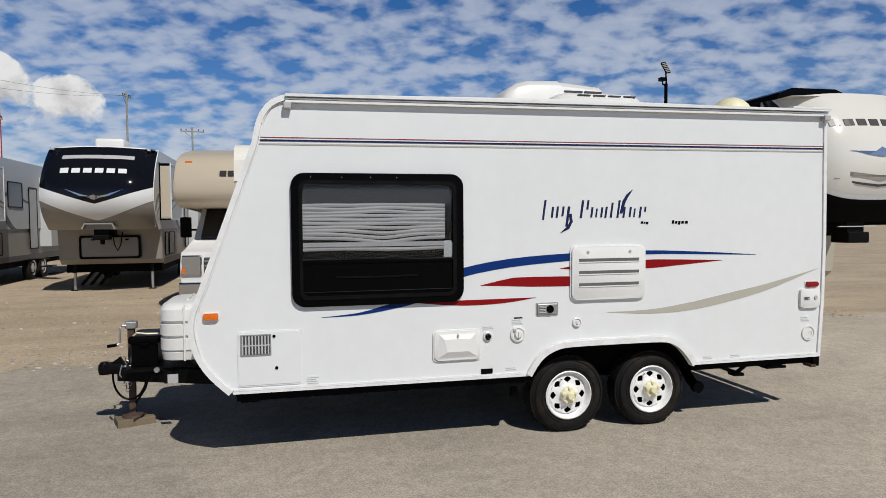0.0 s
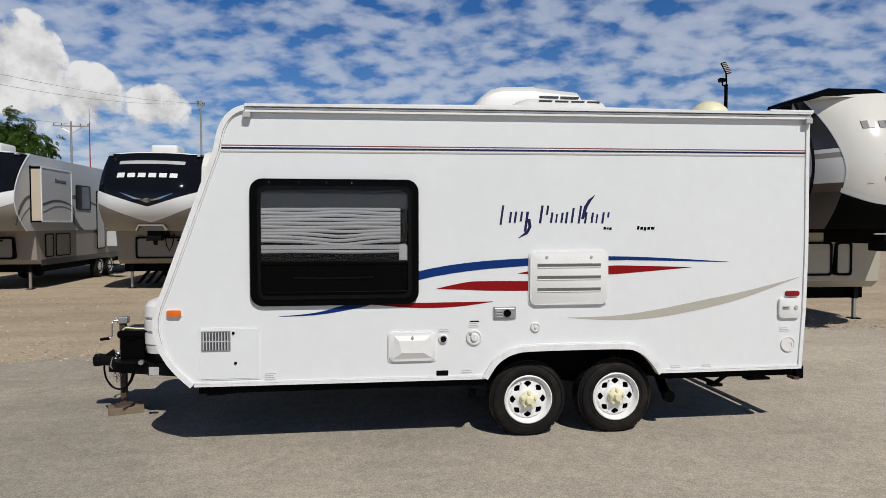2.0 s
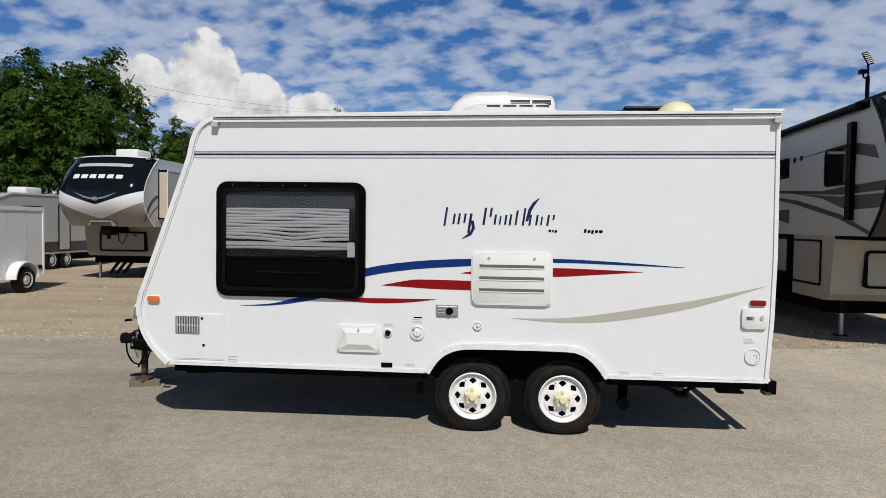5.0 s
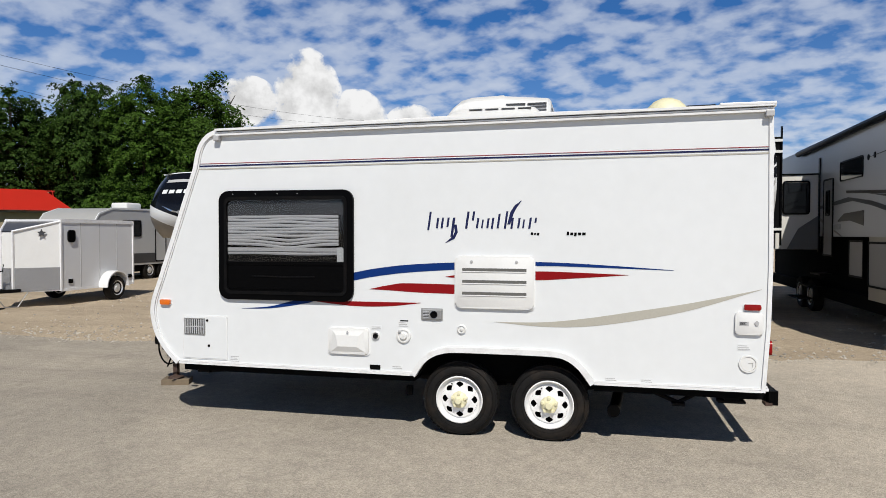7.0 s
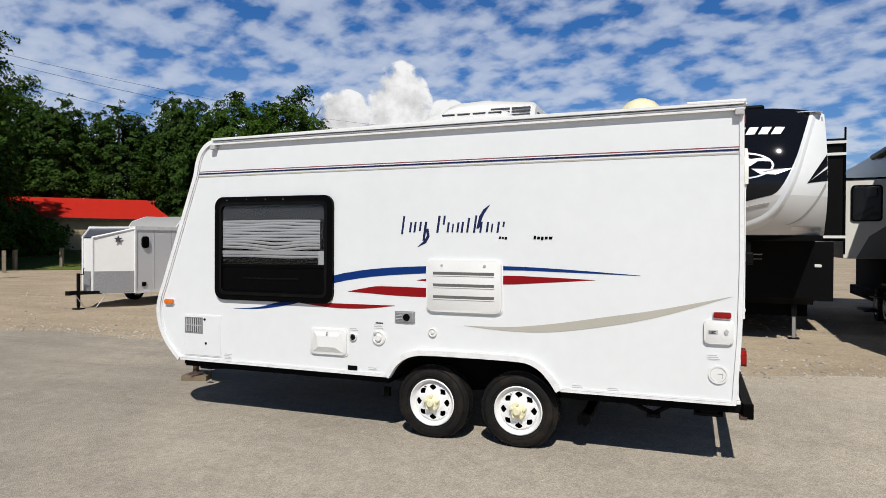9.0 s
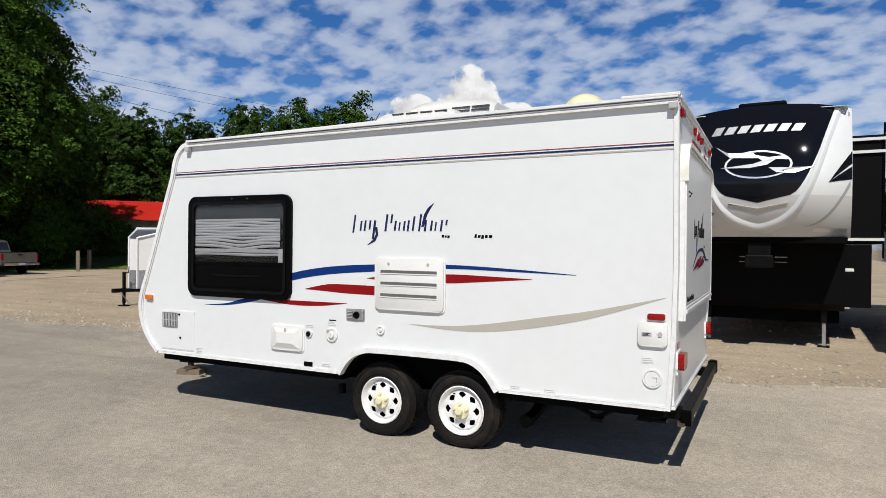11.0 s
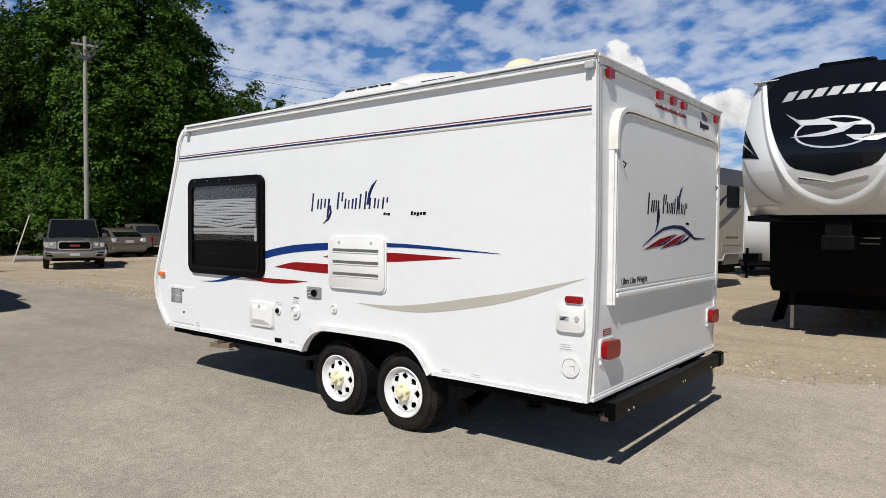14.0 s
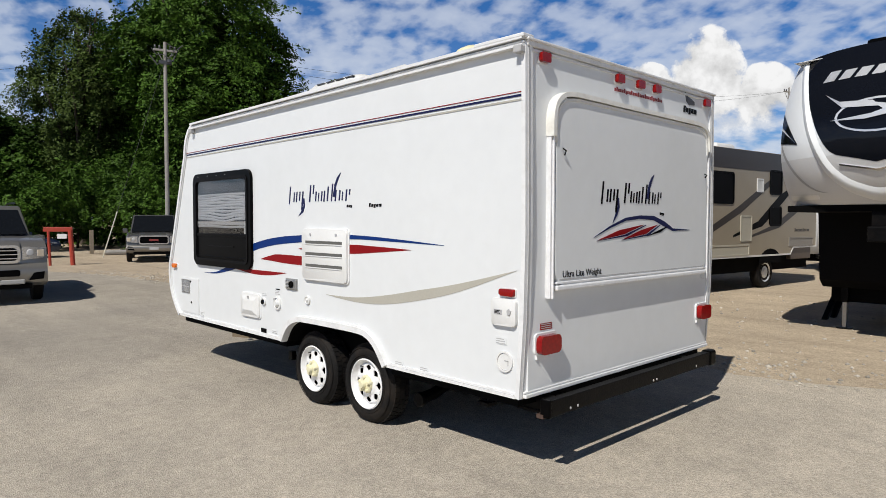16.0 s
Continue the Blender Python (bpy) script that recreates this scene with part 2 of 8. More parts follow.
# ---- mesh helpers ----
def quad_grid(bm, rows, close=False):
    made = [[bm.verts.new(p) for p in r] for r in rows]
    for a, b in zip(made, made[1:]):
        n = len(a)
        for i in range(n if close else n - 1):
            j = (i + 1) % n
            bm.faces.new((a[i], a[j], b[j], b[i]))
    return made


def box(bm, x0, x1, y0, y1, z0, z1, bevel=0.0, seg=2, turn=None):
    c = bmesh.ops.create_cube(bm, size=1.0)["verts"]
    for v in c:
        v.co = Vector((x0 + (v.co.x + 0.5) * (x1 - x0), y0 + (v.co.y + 0.5) * (y1 - y0), z0 + (v.co.z + 0.5) * (z1 - z0)))
    if turn:
        bmesh.ops.transform(bm, matrix=turn, verts=c)
    if bevel:
        es = list({e for v in c for e in v.link_edges})
        bmesh.ops.bevel(bm, geom=es, offset=bevel, segments=seg, affect="EDGES", profile=0.5)


def rounded(x0, x1, z0, z1, r, n=5):
    pts = []
    for cx, cz, a0 in ((x1 - r, z1 - r, 0), (x0 + r, z1 - r, 90), (x0 + r, z0 + r, 180), (x1 - r, z0 + r, 270)):
        for k in range(n + 1):
            a = radians(a0 + 90 * k / n)
            pts.append((cx + r * math.cos(a), cz + r * math.sin(a)))
    return pts


PLANES = {"y": lambda a, b, d: (a, d, b), "x": lambda a, b, d: (d, a, b), "z": lambda a, b, d: (a, b, d)}


def prism(bm, pts, d0, d1, axis="y", bevel=0.0):
    """A closed outline in the plane across axis, drawn out from d0 to d1."""
    f = PLANES[axis]
    a, b = [bm.verts.new(f(p, q, d0)) for p, q in pts], [bm.verts.new(f(p, q, d1)) for p, q in pts]
    fa = bm.faces.new(a)
    fb = bm.faces.new(b[::-1])
    n = len(pts)
    for i in range(n):
        bm.faces.new((a[i], b[i], b[(i + 1) % n], a[(i + 1) % n]))
    if bevel:
        bmesh.ops.bevel(bm, geom=list(fa.edges), offset=bevel, segments=2, affect="EDGES", profile=0.5)


def ring(bm, outer, inner, d0, d1, axis="y"):
    """A frame between two outlines with as many points each."""
    f = PLANES[axis]
    rows = [[f(p, q, d) for p, q in pts] for pts, d in ((outer, d1), (outer, d0), (inner, d0), (inner, d1), (outer, d1))]
    quad_grid(bm, [list(c) for c in zip(*rows)] + [[r[0] for r in rows]])
    bmesh.ops.remove_doubles(bm, verts=bm.verts, dist=1e-5)


def band(bm, top, bot, d0, d1, axis="y"):
    prism(bm, list(top) + list(bot)[::-1], d0, d1, axis)


def strip(bm, pts, w, d0, d1, axis="y", closed=False):
    """A flat bar of width w that follows a line in the plane across axis."""
    n = len(pts)
    left, right = [], []
    for i in range(n):
        p, q = Vector(pts[i - 1] if i or closed else pts[0]), Vector(pts[(i + 1) % n] if i < n - 1 or closed else pts[-1])
        t = (q - p).normalized()
        nrm = Vector((-t.y, t.x)) * (w / 2)
        left.append(Vector(pts[i]) + nrm), right.append(Vector(pts[i]) - nrm)
    if closed:
        ring(bm, [tuple(p) for p in left], [tuple(p) for p in right], d0, d1, axis)
    else:
        f = PLANES[axis]
        rows = [[f(*left[i], d0), f(*left[i], d1), f(*right[i], d1), f(*right[i], d0)] for i in range(n)]
        made = quad_grid(bm, rows, close=True)
        bm.faces.new(made[0]), bm.faces.new(made[-1][::-1])


def spin(bm, profile, at, axis="y", n=32, a0=0.0, a1=360.0):
    """Turns (radius, along) points round an axis through at."""
    at = Vector(at)
    full = abs(a1 - a0) >= 360
    rows = []
    for k in range(n if full else n + 1):
        a = radians(a0 + (a1 - a0) * k / n)
        c, s = math.cos(a), math.sin(a)
        row = []
        for r, d in profile:
            off = {"y": (r * c, d, r * s), "x": (d, r * c, r * s), "z": (r * c, r * s, d)}[axis]
            row.append(at + Vector(off))
        rows.append(row)
    if full:
        rows.append(rows[0])
    quad_grid(bm, rows)
    bmesh.ops.remove_doubles(bm, verts=bm.verts, dist=1e-5)


def rod(bm, pts, r, n=8):
    """A round bar along points."""
    pts = [Vector(p) for p in pts]
    rows = []
    for i, p in enumerate(pts):
        t = (pts[min(i + 1, len(pts) - 1)] - pts[max(i - 1, 0)]).normalized()
        a = t.orthogonal().normalized() if abs(t.z) > 0.95 else t.cross(Vector((0, 0, 1))).normalized()
        b = t.cross(a)
        rr = r[i] if isinstance(r, (list, tuple)) else r
        rows.append([p + (a * math.cos(2 * math.pi * k / n) + b * math.sin(2 * math.pi * k / n)) * rr for k in range(n)])
    made = quad_grid(bm, rows, close=True)
    bm.faces.new(made[0][::-1]), bm.faces.new(made[-1])


def part(name, bm, material, parent, label="", smooth=False):
    bmesh.ops.recalc_face_normals(bm, faces=bm.faces)
    me = bpy.data.meshes.new(name)
    bm.to_mesh(me)
    bm.free()
    me.materials.append(material)
    if smooth:
        me.shade_smooth()
        me.set_sharp_from_angle(angle=radians(35))
    ob = new(name, me)
    ob.parent = parent
    if label:
        tagged(ob, label)
    return ob


def thing(name, label, category, at=(0, 0, 0), turn=0.0, group="", kind=""):
    ob = new(name)
    ob.matrix_world = pose(*at, 0, 0, turn)
    return tagged(ob, label, category, group, kind)


def P(name, fn, material, parent, label="", smooth=False):
    """One part: fn fills its bmesh."""
    bm = bmesh.new()
    fn(bm)
    return part(name, bm, material, parent, label, smooth)


def boxes(name, material, parent, *sizes, bevel=0.0, label=""):
    bm = bmesh.new()
    for s in sizes:
        box(bm, *s, bevel=bevel)
    return part(name, bm, material, parent, label)


# ---- ground ----
def ground_mat(name, c1, c2, c3, pebble, stain, bump, contrast=0.30, tracks=0.0, dust=None):
    m = bpy.data.materials.new(name)
    m.use_nodes = True
    nt = m.node_tree
    b = nt.nodes["Principled BSDF"]
    b.inputs["Roughness"].default_value, b.inputs["Specular IOR Level"].default_value = 0.92, 0.25
    L = nt.links.new
    tc = nt.nodes.new("ShaderNodeTexCoord")

    def nz(s, det, rough=0.6):
        n = nt.nodes.new("ShaderNodeTexNoise")
        n.inputs["Scale"].default_value, n.inputs["Detail"].default_value, n.inputs["Roughness"].default_value = s, det, rough
        L(tc.outputs["Object"], n.inputs[0])
        return n.outputs[0]

    def rng(v, a, b2, lo=0.0, hi=1.0):
        r = nt.nodes.new("ShaderNodeMapRange")
        for k, val in zip(("From Min", "From Max", "To Min", "To Max"), (a, b2, lo, hi)):
            r.inputs[k].default_value = val
        L(v, r.inputs["Value"])
        return r.outputs[0]

    def mix(f, a, b2, mode="MIX"):
        x = nt.nodes.new("ShaderNodeMix")
        x.data_type, x.blend_type = "RGBA", mode
        if isinstance(f, float):
            x.inputs["Factor"].default_value = f
        else:
            L(f, x.inputs["Factor"])
        for key, val in (("A", a), ("B", b2)):
            if isinstance(val, tuple):
                x.inputs[key].default_value = (*val, 1)
            else:
                L(val, x.inputs[key])
        return x.outputs["Result"]

    col = mix(rng(nz(0.35, 6), 0.38, 0.62), c1, c2)
    col = mix(rng(nz(1.7, 8, 0.7), 0.52, 0.72, 0, stain), col, c3)
    if tracks:
        mp = nt.nodes.new("ShaderNodeMapping")
        mp.inputs["Scale"].default_value = (0.16, 1.5, 1.0)
        mp.inputs["Rotation"].default_value = (0, 0, radians(8))
        L(tc.outputs["Object"], mp.inputs[0])
        tn = nt.nodes.new("ShaderNodeTexNoise")
        tn.inputs["Scale"].default_value, tn.inputs["Detail"].default_value, tn.inputs["Roughness"].default_value = 1.0, 6.0, 0.65
        L(mp.outputs[0], tn.inputs[0])
        col = mix(rng(tn.outputs[0], 0.46, 0.66, 0, tracks), col, c3)
    if dust:
        # pale grit carried onto the lane from the yard
        sx = nt.nodes.new("ShaderNodeSeparateXYZ")
        L(tc.outputs["Object"], sx.inputs[0])
        prod = nt.nodes.new("ShaderNodeMath")
        prod.operation = "MULTIPLY"
        L(rng(sx.outputs[0], 0.0, 6.5), prod.inputs[0]), L(rng(nz(0.5, 7, 0.65), 0.36, 0.60, 0.25, 0.95), prod.inputs[1])
        col = mix(prod.outputs[0], col, dust)
    vo = nt.nodes.new("ShaderNodeTexVoronoi")
    vo.inputs["Scale"].default_value = pebble
    L(tc.outputs["Object"], vo.inputs[0])
    g = nt.nodes.new("ShaderNodeSeparateColor")
    L(vo.outputs["Color"], g.inputs[0])
    speck = rng(g.outputs[0], 0.0, 1.0, 1 - contrast, 1 + contrast)
    sp = nt.nodes.new("ShaderNodeVectorMath")
    sp.operation = "SCALE"
    L(col, sp.inputs[0]), L(speck, sp.inputs["Scale"])
    fine = nt.nodes.new("ShaderNodeVectorMath")
    fine.operation = "SCALE"
    L(sp.outputs[0], fine.inputs[0]), L(rng(nz(9.0, 5, 0.75), 0.3, 0.7, 0.86, 1.14), fine.inputs["Scale"])
    L(fine.outputs[0], b.inputs["Base Color"])
    bn = nt.nodes.new("ShaderNodeBump")
    bn.inputs["Strength"].default_value, bn.inputs["Distance"].default_value = bump, 0.015
    L(vo.outputs["Distance"], bn.inputs["Height"])
    L(bn.outputs[0], b.inputs["Normal"])
    return m


ASPHALT = ground_mat("worn_asphalt", (0.325, 0.292, 0.243), (0.43, 0.382, 0.312), (0.255, 0.228, 0.190), 125.0, 0.6, 0.45, 0.26, 0.40, (0.54, 0.475, 0.385))
GRAVEL = ground_mat("tan_gravel", (0.40, 0.325, 0.235), (0.49, 0.40, 0.29), (0.31, 0.25, 0.18), 60.0, 0.6, 0.6, 0.20, 0.55)
GRASSM = ground_mat("mown_grass", (0.09, 0.125, 0.02), (0.13, 0.16, 0.035), (0.06, 0.085, 0.018), 18.0, 0.6, 1.0)
STONE = mat("loose_gravel_stone", (0.36, 0.33, 0.28), 0.9, island=0.35, var=0.1)


def edge_y(x):
    """Where the asphalt gives way to gravel."""
    line = [(-400, 5.0), (-60, 5.5), (-18, 7.0), (-13.6, 8.5), (-2.8, 8.9), (4.4, 9.0), (6.0, 9.5), (8.0, 9.9), (60, 13), (400, 20)]
    for (x0, y0), (x1, y1) in zip(line, line[1:]):
        if x0 <= x <= x1:
            base = y0 + (y1 - y0) * (x - x0) / (x1 - x0)
            break
    return base + 0.30 * noise.noise(Vector((x * 0.55, 3.1, 0))) + 0.10 * noise.noise(Vector((x * 2.7, 9.0, 0)))


bm = bmesh.new()
quad_grid(bm, [[(x, y, 0) for x in (-2500, -200, 0, 200, 2500)] for y in (-2500, -60, 20, 90, 2500)])
tagged(part("ground", bm, GRAVEL, None), "tan compacted gravel yard around the asphalt lane", "ground", kind="structure")
bm = bmesh.new()
xs = [-400, -200, -100, -60] + [-40 + 0.25 * k for k in range(301)] + [60, 120, 200, 400]
quad_grid(bm, [[(x, -300, 0.005), (x, -20, 0.005), (x, edge_y(x) - 0.5, 0.012), (x, edge_y(x), 0.003)] for x in xs])
tagged(part("road", bm, ASPHALT, None), "worn grey asphalt lane with pale stains", "road", kind="structure")
bm = bmesh.new()
rise = lambda x, y: 0.02 + 1.1 * min(1, max(0, (0.88 * (y - 25.9) - 0.47 * (x + 32.1)) / 14))
steps = (0, 1.5, 3, 5, 7, 9, 12, 15, 18, 22, 26, 32, 60, 140)
lawn_row = lambda x, y: [(x, y + d + 0.4 * noise.noise(Vector((x * 0.4, 5, 0))), rise(x, y + d)) for d in steps]
quad_grid(bm, [lawn_row(x, 14 + 0.30 * (-27 - x)) for x in [-31 - 2 * k for k in range(60)][::-1]])
quad_grid(bm, [lawn_row(x, 26.5 + 0.53 * (x + 31)) for x in [-31 + 1.0 * k for k in range(12)]])
tagged(part("lawn", bm, GRASSM, None), "mown green grass strip below the trees", "lawn", kind="structure")


def stones():
    bm = bmesh.new()
    rnd = random.Random(5)
    for k in range(2600):
        x = rnd.uniform(-16, 10)
        y = edge_y(x) + abs(rnd.gauss(0, 0.8)) - 0.25 if k % 3 else rnd.uniform(9, 17)
        s = rnd.uniform(0.008, 0.028) * (1.3 if rnd.random() < 0.1 else 1)
        vs = [bm.verts.new((x + s * a * rnd.uniform(0.7, 1.3), y + s * b * rnd.uniform(0.7, 1.3), 0.006 + s * c * rnd.uniform(0.5, 0.8)))
              for a, b, c in ((1, 0, 0.3), (0, 1, 0.35), (-1, 0, 0.3), (0, -1, 0.25), (0.1, 0, 1.1))]
        base = [bm.verts.new((v.co.x, v.co.y, 0.0)) for v in vs[:4]]
        for i in range(4):
            bm.faces.new((vs[i], vs[(i + 1) % 4], vs[4]))
            bm.faces.new((vs[i], base[i], base[(i + 1) % 4], vs[(i + 1) % 4]))
    tagged(part("gravel_stones", bm, STONE, None), "loose pale gravel stones along the asphalt edge", "gravel", kind="stuff")


stones()


# ---- the white travel trailer ----
TRAILER = thing("travel_trailer", "white travel trailer with blue, red and tan swooshes", "travel trailer", (-0.008, 5.05, 0))
TRAILER.scale.x = 1.004
TW = 2.53
OUT_REAR = [(4.535, 2.675), (4.545, 1.53), (4.535, 1.02), (4.505, 0.530)]


def eased(pts, n=5):
    """More points along a line, on a smooth curve through the given ones."""
    out = []
    for i in range(len(pts) - 1):
        p0, p1, p2, p3 = (Vector(pts[max(0, min(len(pts) - 1, i + k))]) for k in (-1, 0, 1, 2))
        for k in range(n):
            t = k / n
            out.append(tuple(0.5 * (2 * p1 + (p2 - p0) * t + (2 * p0 - 5 * p1 + 4 * p2 - p3) * t * t + (3 * p1 - p0 - 3 * p2 + p3) * t ** 3)))
    return out + [tuple(pts[-1])]


LOW = [(-0.455, 0.535), (-0.583, 0.665), (-0.668, 0.80), (-0.704, 0.92), (-0.713, 1.017), (-0.692, 1.13), (-0.640, 1.265)]
HIGH = [(-0.262, 2.31), (-0.232, 2.45), (-0.190, 2.54), (-0.125, 2.605), (-0.035, 2.64)]
OUT_FRONT = eased(LOW, 3) + eased(HIGH, 3)
ARCH = eased([(3.262, 0.527), (3.205, 0.610), (3.135, 0.685), (3.05, 0.735), (2.93, 0.757), (2.55, 0.760), (2.16, 0.757), (2.03, 0.742), (1.93, 0.700), (1.855, 0.635), (1.785, 0.527)], 4)


def trailer_shell():
    full = OUT_FRONT + OUT_REAR
    P("core", lambda bm: prism(bm, full, 0.30, TW - 0.30), WHITE, TRAILER)
    P("side_wall", lambda bm: prism(bm, full + ARCH, 0.0, 0.31), WHITE, TRAILER, "white fibreglass side wall with a double wheel arch")
    P("side_wall", lambda bm: prism(bm, full + ARCH, TW - 0.31, TW), WHITE, TRAILER)
    # dark wells behind the wheels and a black belly
    P("wheel_well", lambda bm: (box(bm, 1.76, 3.28, 0.27, 0.299, 0.50, 0.80), box(bm, 1.95, 3.08, 0.02, 0.28, 0.742, 0.755)), DARK, TRAILER)
    P("wheel_well", lambda bm: box(bm, 1.76, 3.28, TW - 0.299, TW - 0.27, 0.50, 0.80), DARK, TRAILER)
    for x0, x1, m in ((-0.42, 1.78, 0.04), (3.27, 4.48, 0.04), (1.78, 3.27, 0.30)):
        P("belly", lambda bm: box(bm, x0, x1, m, TW - m, 0.46, 0.526), DARK, TRAILER)
    P("bottom_rail", lambda bm: (strip(bm, [(-0.44, 0.553), (1.79, 0.545)], 0.014, -0.012, 0.0), strip(bm, [(-0.44, 0.535), (1.79, 0.528)], 0.018, -0.018, 0.0)), TRIMW, TRAILER)
    P("bottom_rail", lambda bm: (strip(bm, [(3.27, 0.548), (4.50, 0.551)], 0.014, -0.012, 0.0), strip(bm, [(3.27, 0.530), (4.50, 0.533)], 0.018, -0.018, 0.0)), TRIMW, TRAILER)
    P("front_trim", lambda bm: (strip(bm, OUT_FRONT, 0.040, -0.022, 0.02), strip(bm, [(x + 0.028, z) for x, z in OUT_FRONT[:-1]] , 0.010, -0.012, 0.0)), TRIMW, TRAILER, "white aluminium edge trim", True)
    P("front_trim", lambda bm: strip(bm, OUT_FRONT, 0.040, TW - 0.02, TW + 0.022), TRIMW, TRAILER)
    corner = [(4.547, 2.66), (4.557, 1.53), (4.546, 1.02), (4.514, 0.525)]
    for y0, y1 in ((-0.014, 0.055), (TW - 0.055, TW + 0.014)):
        P("corner_trim", lambda bm: strip(bm, corner, 0.030, y0, y1), TRIMW, TRAILER)
        P("corner_seam", lambda bm: strip(bm, [(x + 0.017, z) for x, z in corner], 0.004, y0 + 0.028, y0 + 0.040), GREYP, TRAILER)
    lip = [(x, z) for x, z in ARCH[::-1]]
    P("arch_liner", lambda bm: strip(bm, lip, 0.062, 0.032, 0.33), DARK, TRAILER, "black wheel arch liner")
    P("wheel_arch_lip", lambda bm: (strip(bm, lip, 0.046, -0.036, 0.03), strip(bm, [(x, z + 0.022) for x, z in lip], 0.020, -0.022, 0.0)), TRIMW, TRAILER, "raised white wheel arch moulding", True)
    # roof rail with awning channel, ribbed
    for k, (dz, w, y) in enumerate(((0.006, 0.020, -0.048), (-0.018, 0.010, -0.030), (-0.038, 0.016, -0.040))):
        P("roof_rail", lambda bm: strip(bm, [(-0.045, 2.645 + dz), (4.56, 2.683 + dz)], w, y, 0.03), TRIMW, TRAILER)
    P("rail_cap", lambda bm: box(bm, -0.06, -0.005, -0.056, 0.0, 2.555, 2.60, 0.006), GREYP, TRAILER)
    P("rail_cap", lambda bm: box(bm, 4.50, 4.56, -0.056, 0.0, 2.60, 2.645, 0.006), GREYP, TRAILER)
    P("roof_rail", lambda bm: (box(bm, 4.18, 4.575, -0.050, 0.05, 2.688, 2.712, 0.006)), TRIMW, TRAILER)
    P("roof", lambda bm: prism(bm, [(-0.03, 2.63), (4.55, 2.67), (4.55, 2.70), (2.2, 2.71), (0.05, 2.672)], 0.02, TW - 0.02), PLAST, TRAILER)


trailer_shell()


def stripes():
    for dz, w, m in ((0.014, 0.0045, RED), (-0.007, 0.013, NAVY), (-0.033, 0.011, TAN)):
        P("stripe", lambda bm: strip(bm, [(-0.262, 2.347 - 0.008 + dz), (4.535, 2.374 - 0.008 + dz)], w, -0.004, 0.002), m, TRAILER)

    def arc(pts, n=26):
        """A smooth line through a few points."""
        out = []
        for i in range(len(pts) - 1):
            p0, p1, p2, p3 = (Vector(pts[max(0, min(len(pts) - 1, i + k))]) for k in (-1, 0, 1, 2))
            for s in range(n // (len(pts) - 1) + 1):
                t = s / (n // (len(pts) - 1) + 1)
                out.append(0.5 * ((2 * p1) + (-p0 + p2) * t + (2 * p0 - 5 * p1 + 4 * p2 - p3) * t * t + (-p0 + 3 * p1 - 3 * p2 + p3) * t ** 3))
        return [tuple(v) for v in out] + [tuple(pts[-1])]

    sw = [
        ("blue_swoosh", BLUE, [(0.187, 1.050), (0.45, 1.072), (0.64, 1.118), (0.80, 1.165), (1.02, 1.30), (1.255, 1.387), (1.65, 1.452), (2.146, 1.484), (2.79, 1.496), (3.3, 1.478), (3.865, 1.443)],
         [(0.187, 1.048), (0.45, 1.055), (0.70, 1.090), (0.90, 1.135), (1.06, 1.235), (1.255, 1.318), (1.65, 1.385), (2.146, 1.424), (2.79, 1.462), (3.3, 1.455), (3.865, 1.440)]),
        ("red_swoosh", RED, [(1.396, 1.248), (1.60, 1.290), (1.75, 1.303), (2.25, 1.296), (2.45, 1.270)], [(1.396, 1.246), (1.60, 1.238), (1.85, 1.226), (2.25, 1.222), (2.45, 1.240)]),
        ("red_swoosh", RED, [(2.056, 1.364), (2.25, 1.39), (2.79, 1.418), (3.1, 1.415), (3.53, 1.401)], [(2.056, 1.362), (2.25, 1.352), (2.79, 1.347), (3.1, 1.366), (3.53, 1.399)]),
        ("red_swoosh", RED, [(0.86, 1.136), (1.1, 1.137), (1.33, 1.138), (1.6, 1.139), (1.852, 1.140)], [(0.86, 1.134), (1.1, 1.108), (1.33, 1.096), (1.6, 1.106), (1.852, 1.138)]),
        ("tan_swoosh", TAN, [(2.472, 0.999), (2.85, 1.006), (3.2, 1.047), (3.6, 1.118), (4.0, 1.192), (4.497, 1.307)], [(2.472, 0.997), (2.85, 0.972), (3.2, 0.983), (3.6, 1.045), (4.0, 1.138), (4.497, 1.305)]),
    ]
    for name, m, top, bot in sw:
        P(name, lambda bm: band(bm, arc(top), arc(bot), -0.0025, 0.001), m, TRAILER)


stripes()


def wordmark(name, material, parent, x0, x1, z0, z1, d0, d1, stems, axis="y", slant=0.14, sign=1):
    """A name mark as plain slanted bars: (place along 0..1, width, low, high) each."""
    h, w = z1 - z0, x1 - x0
    for s, bw, lo, hi in stems:
        a, b = x0 + w * s, x0 + w * (s + bw)
        k = slant * h * sign
        pts = [(a + k * lo, z0 + h * lo), (b + k * lo, z0 + h * lo), (b + k * hi, z0 + h * hi), (a + k * hi, z0 + h * hi)]
        P(name, lambda bm: prism(bm, pts, d0, d1, axis), material, parent)


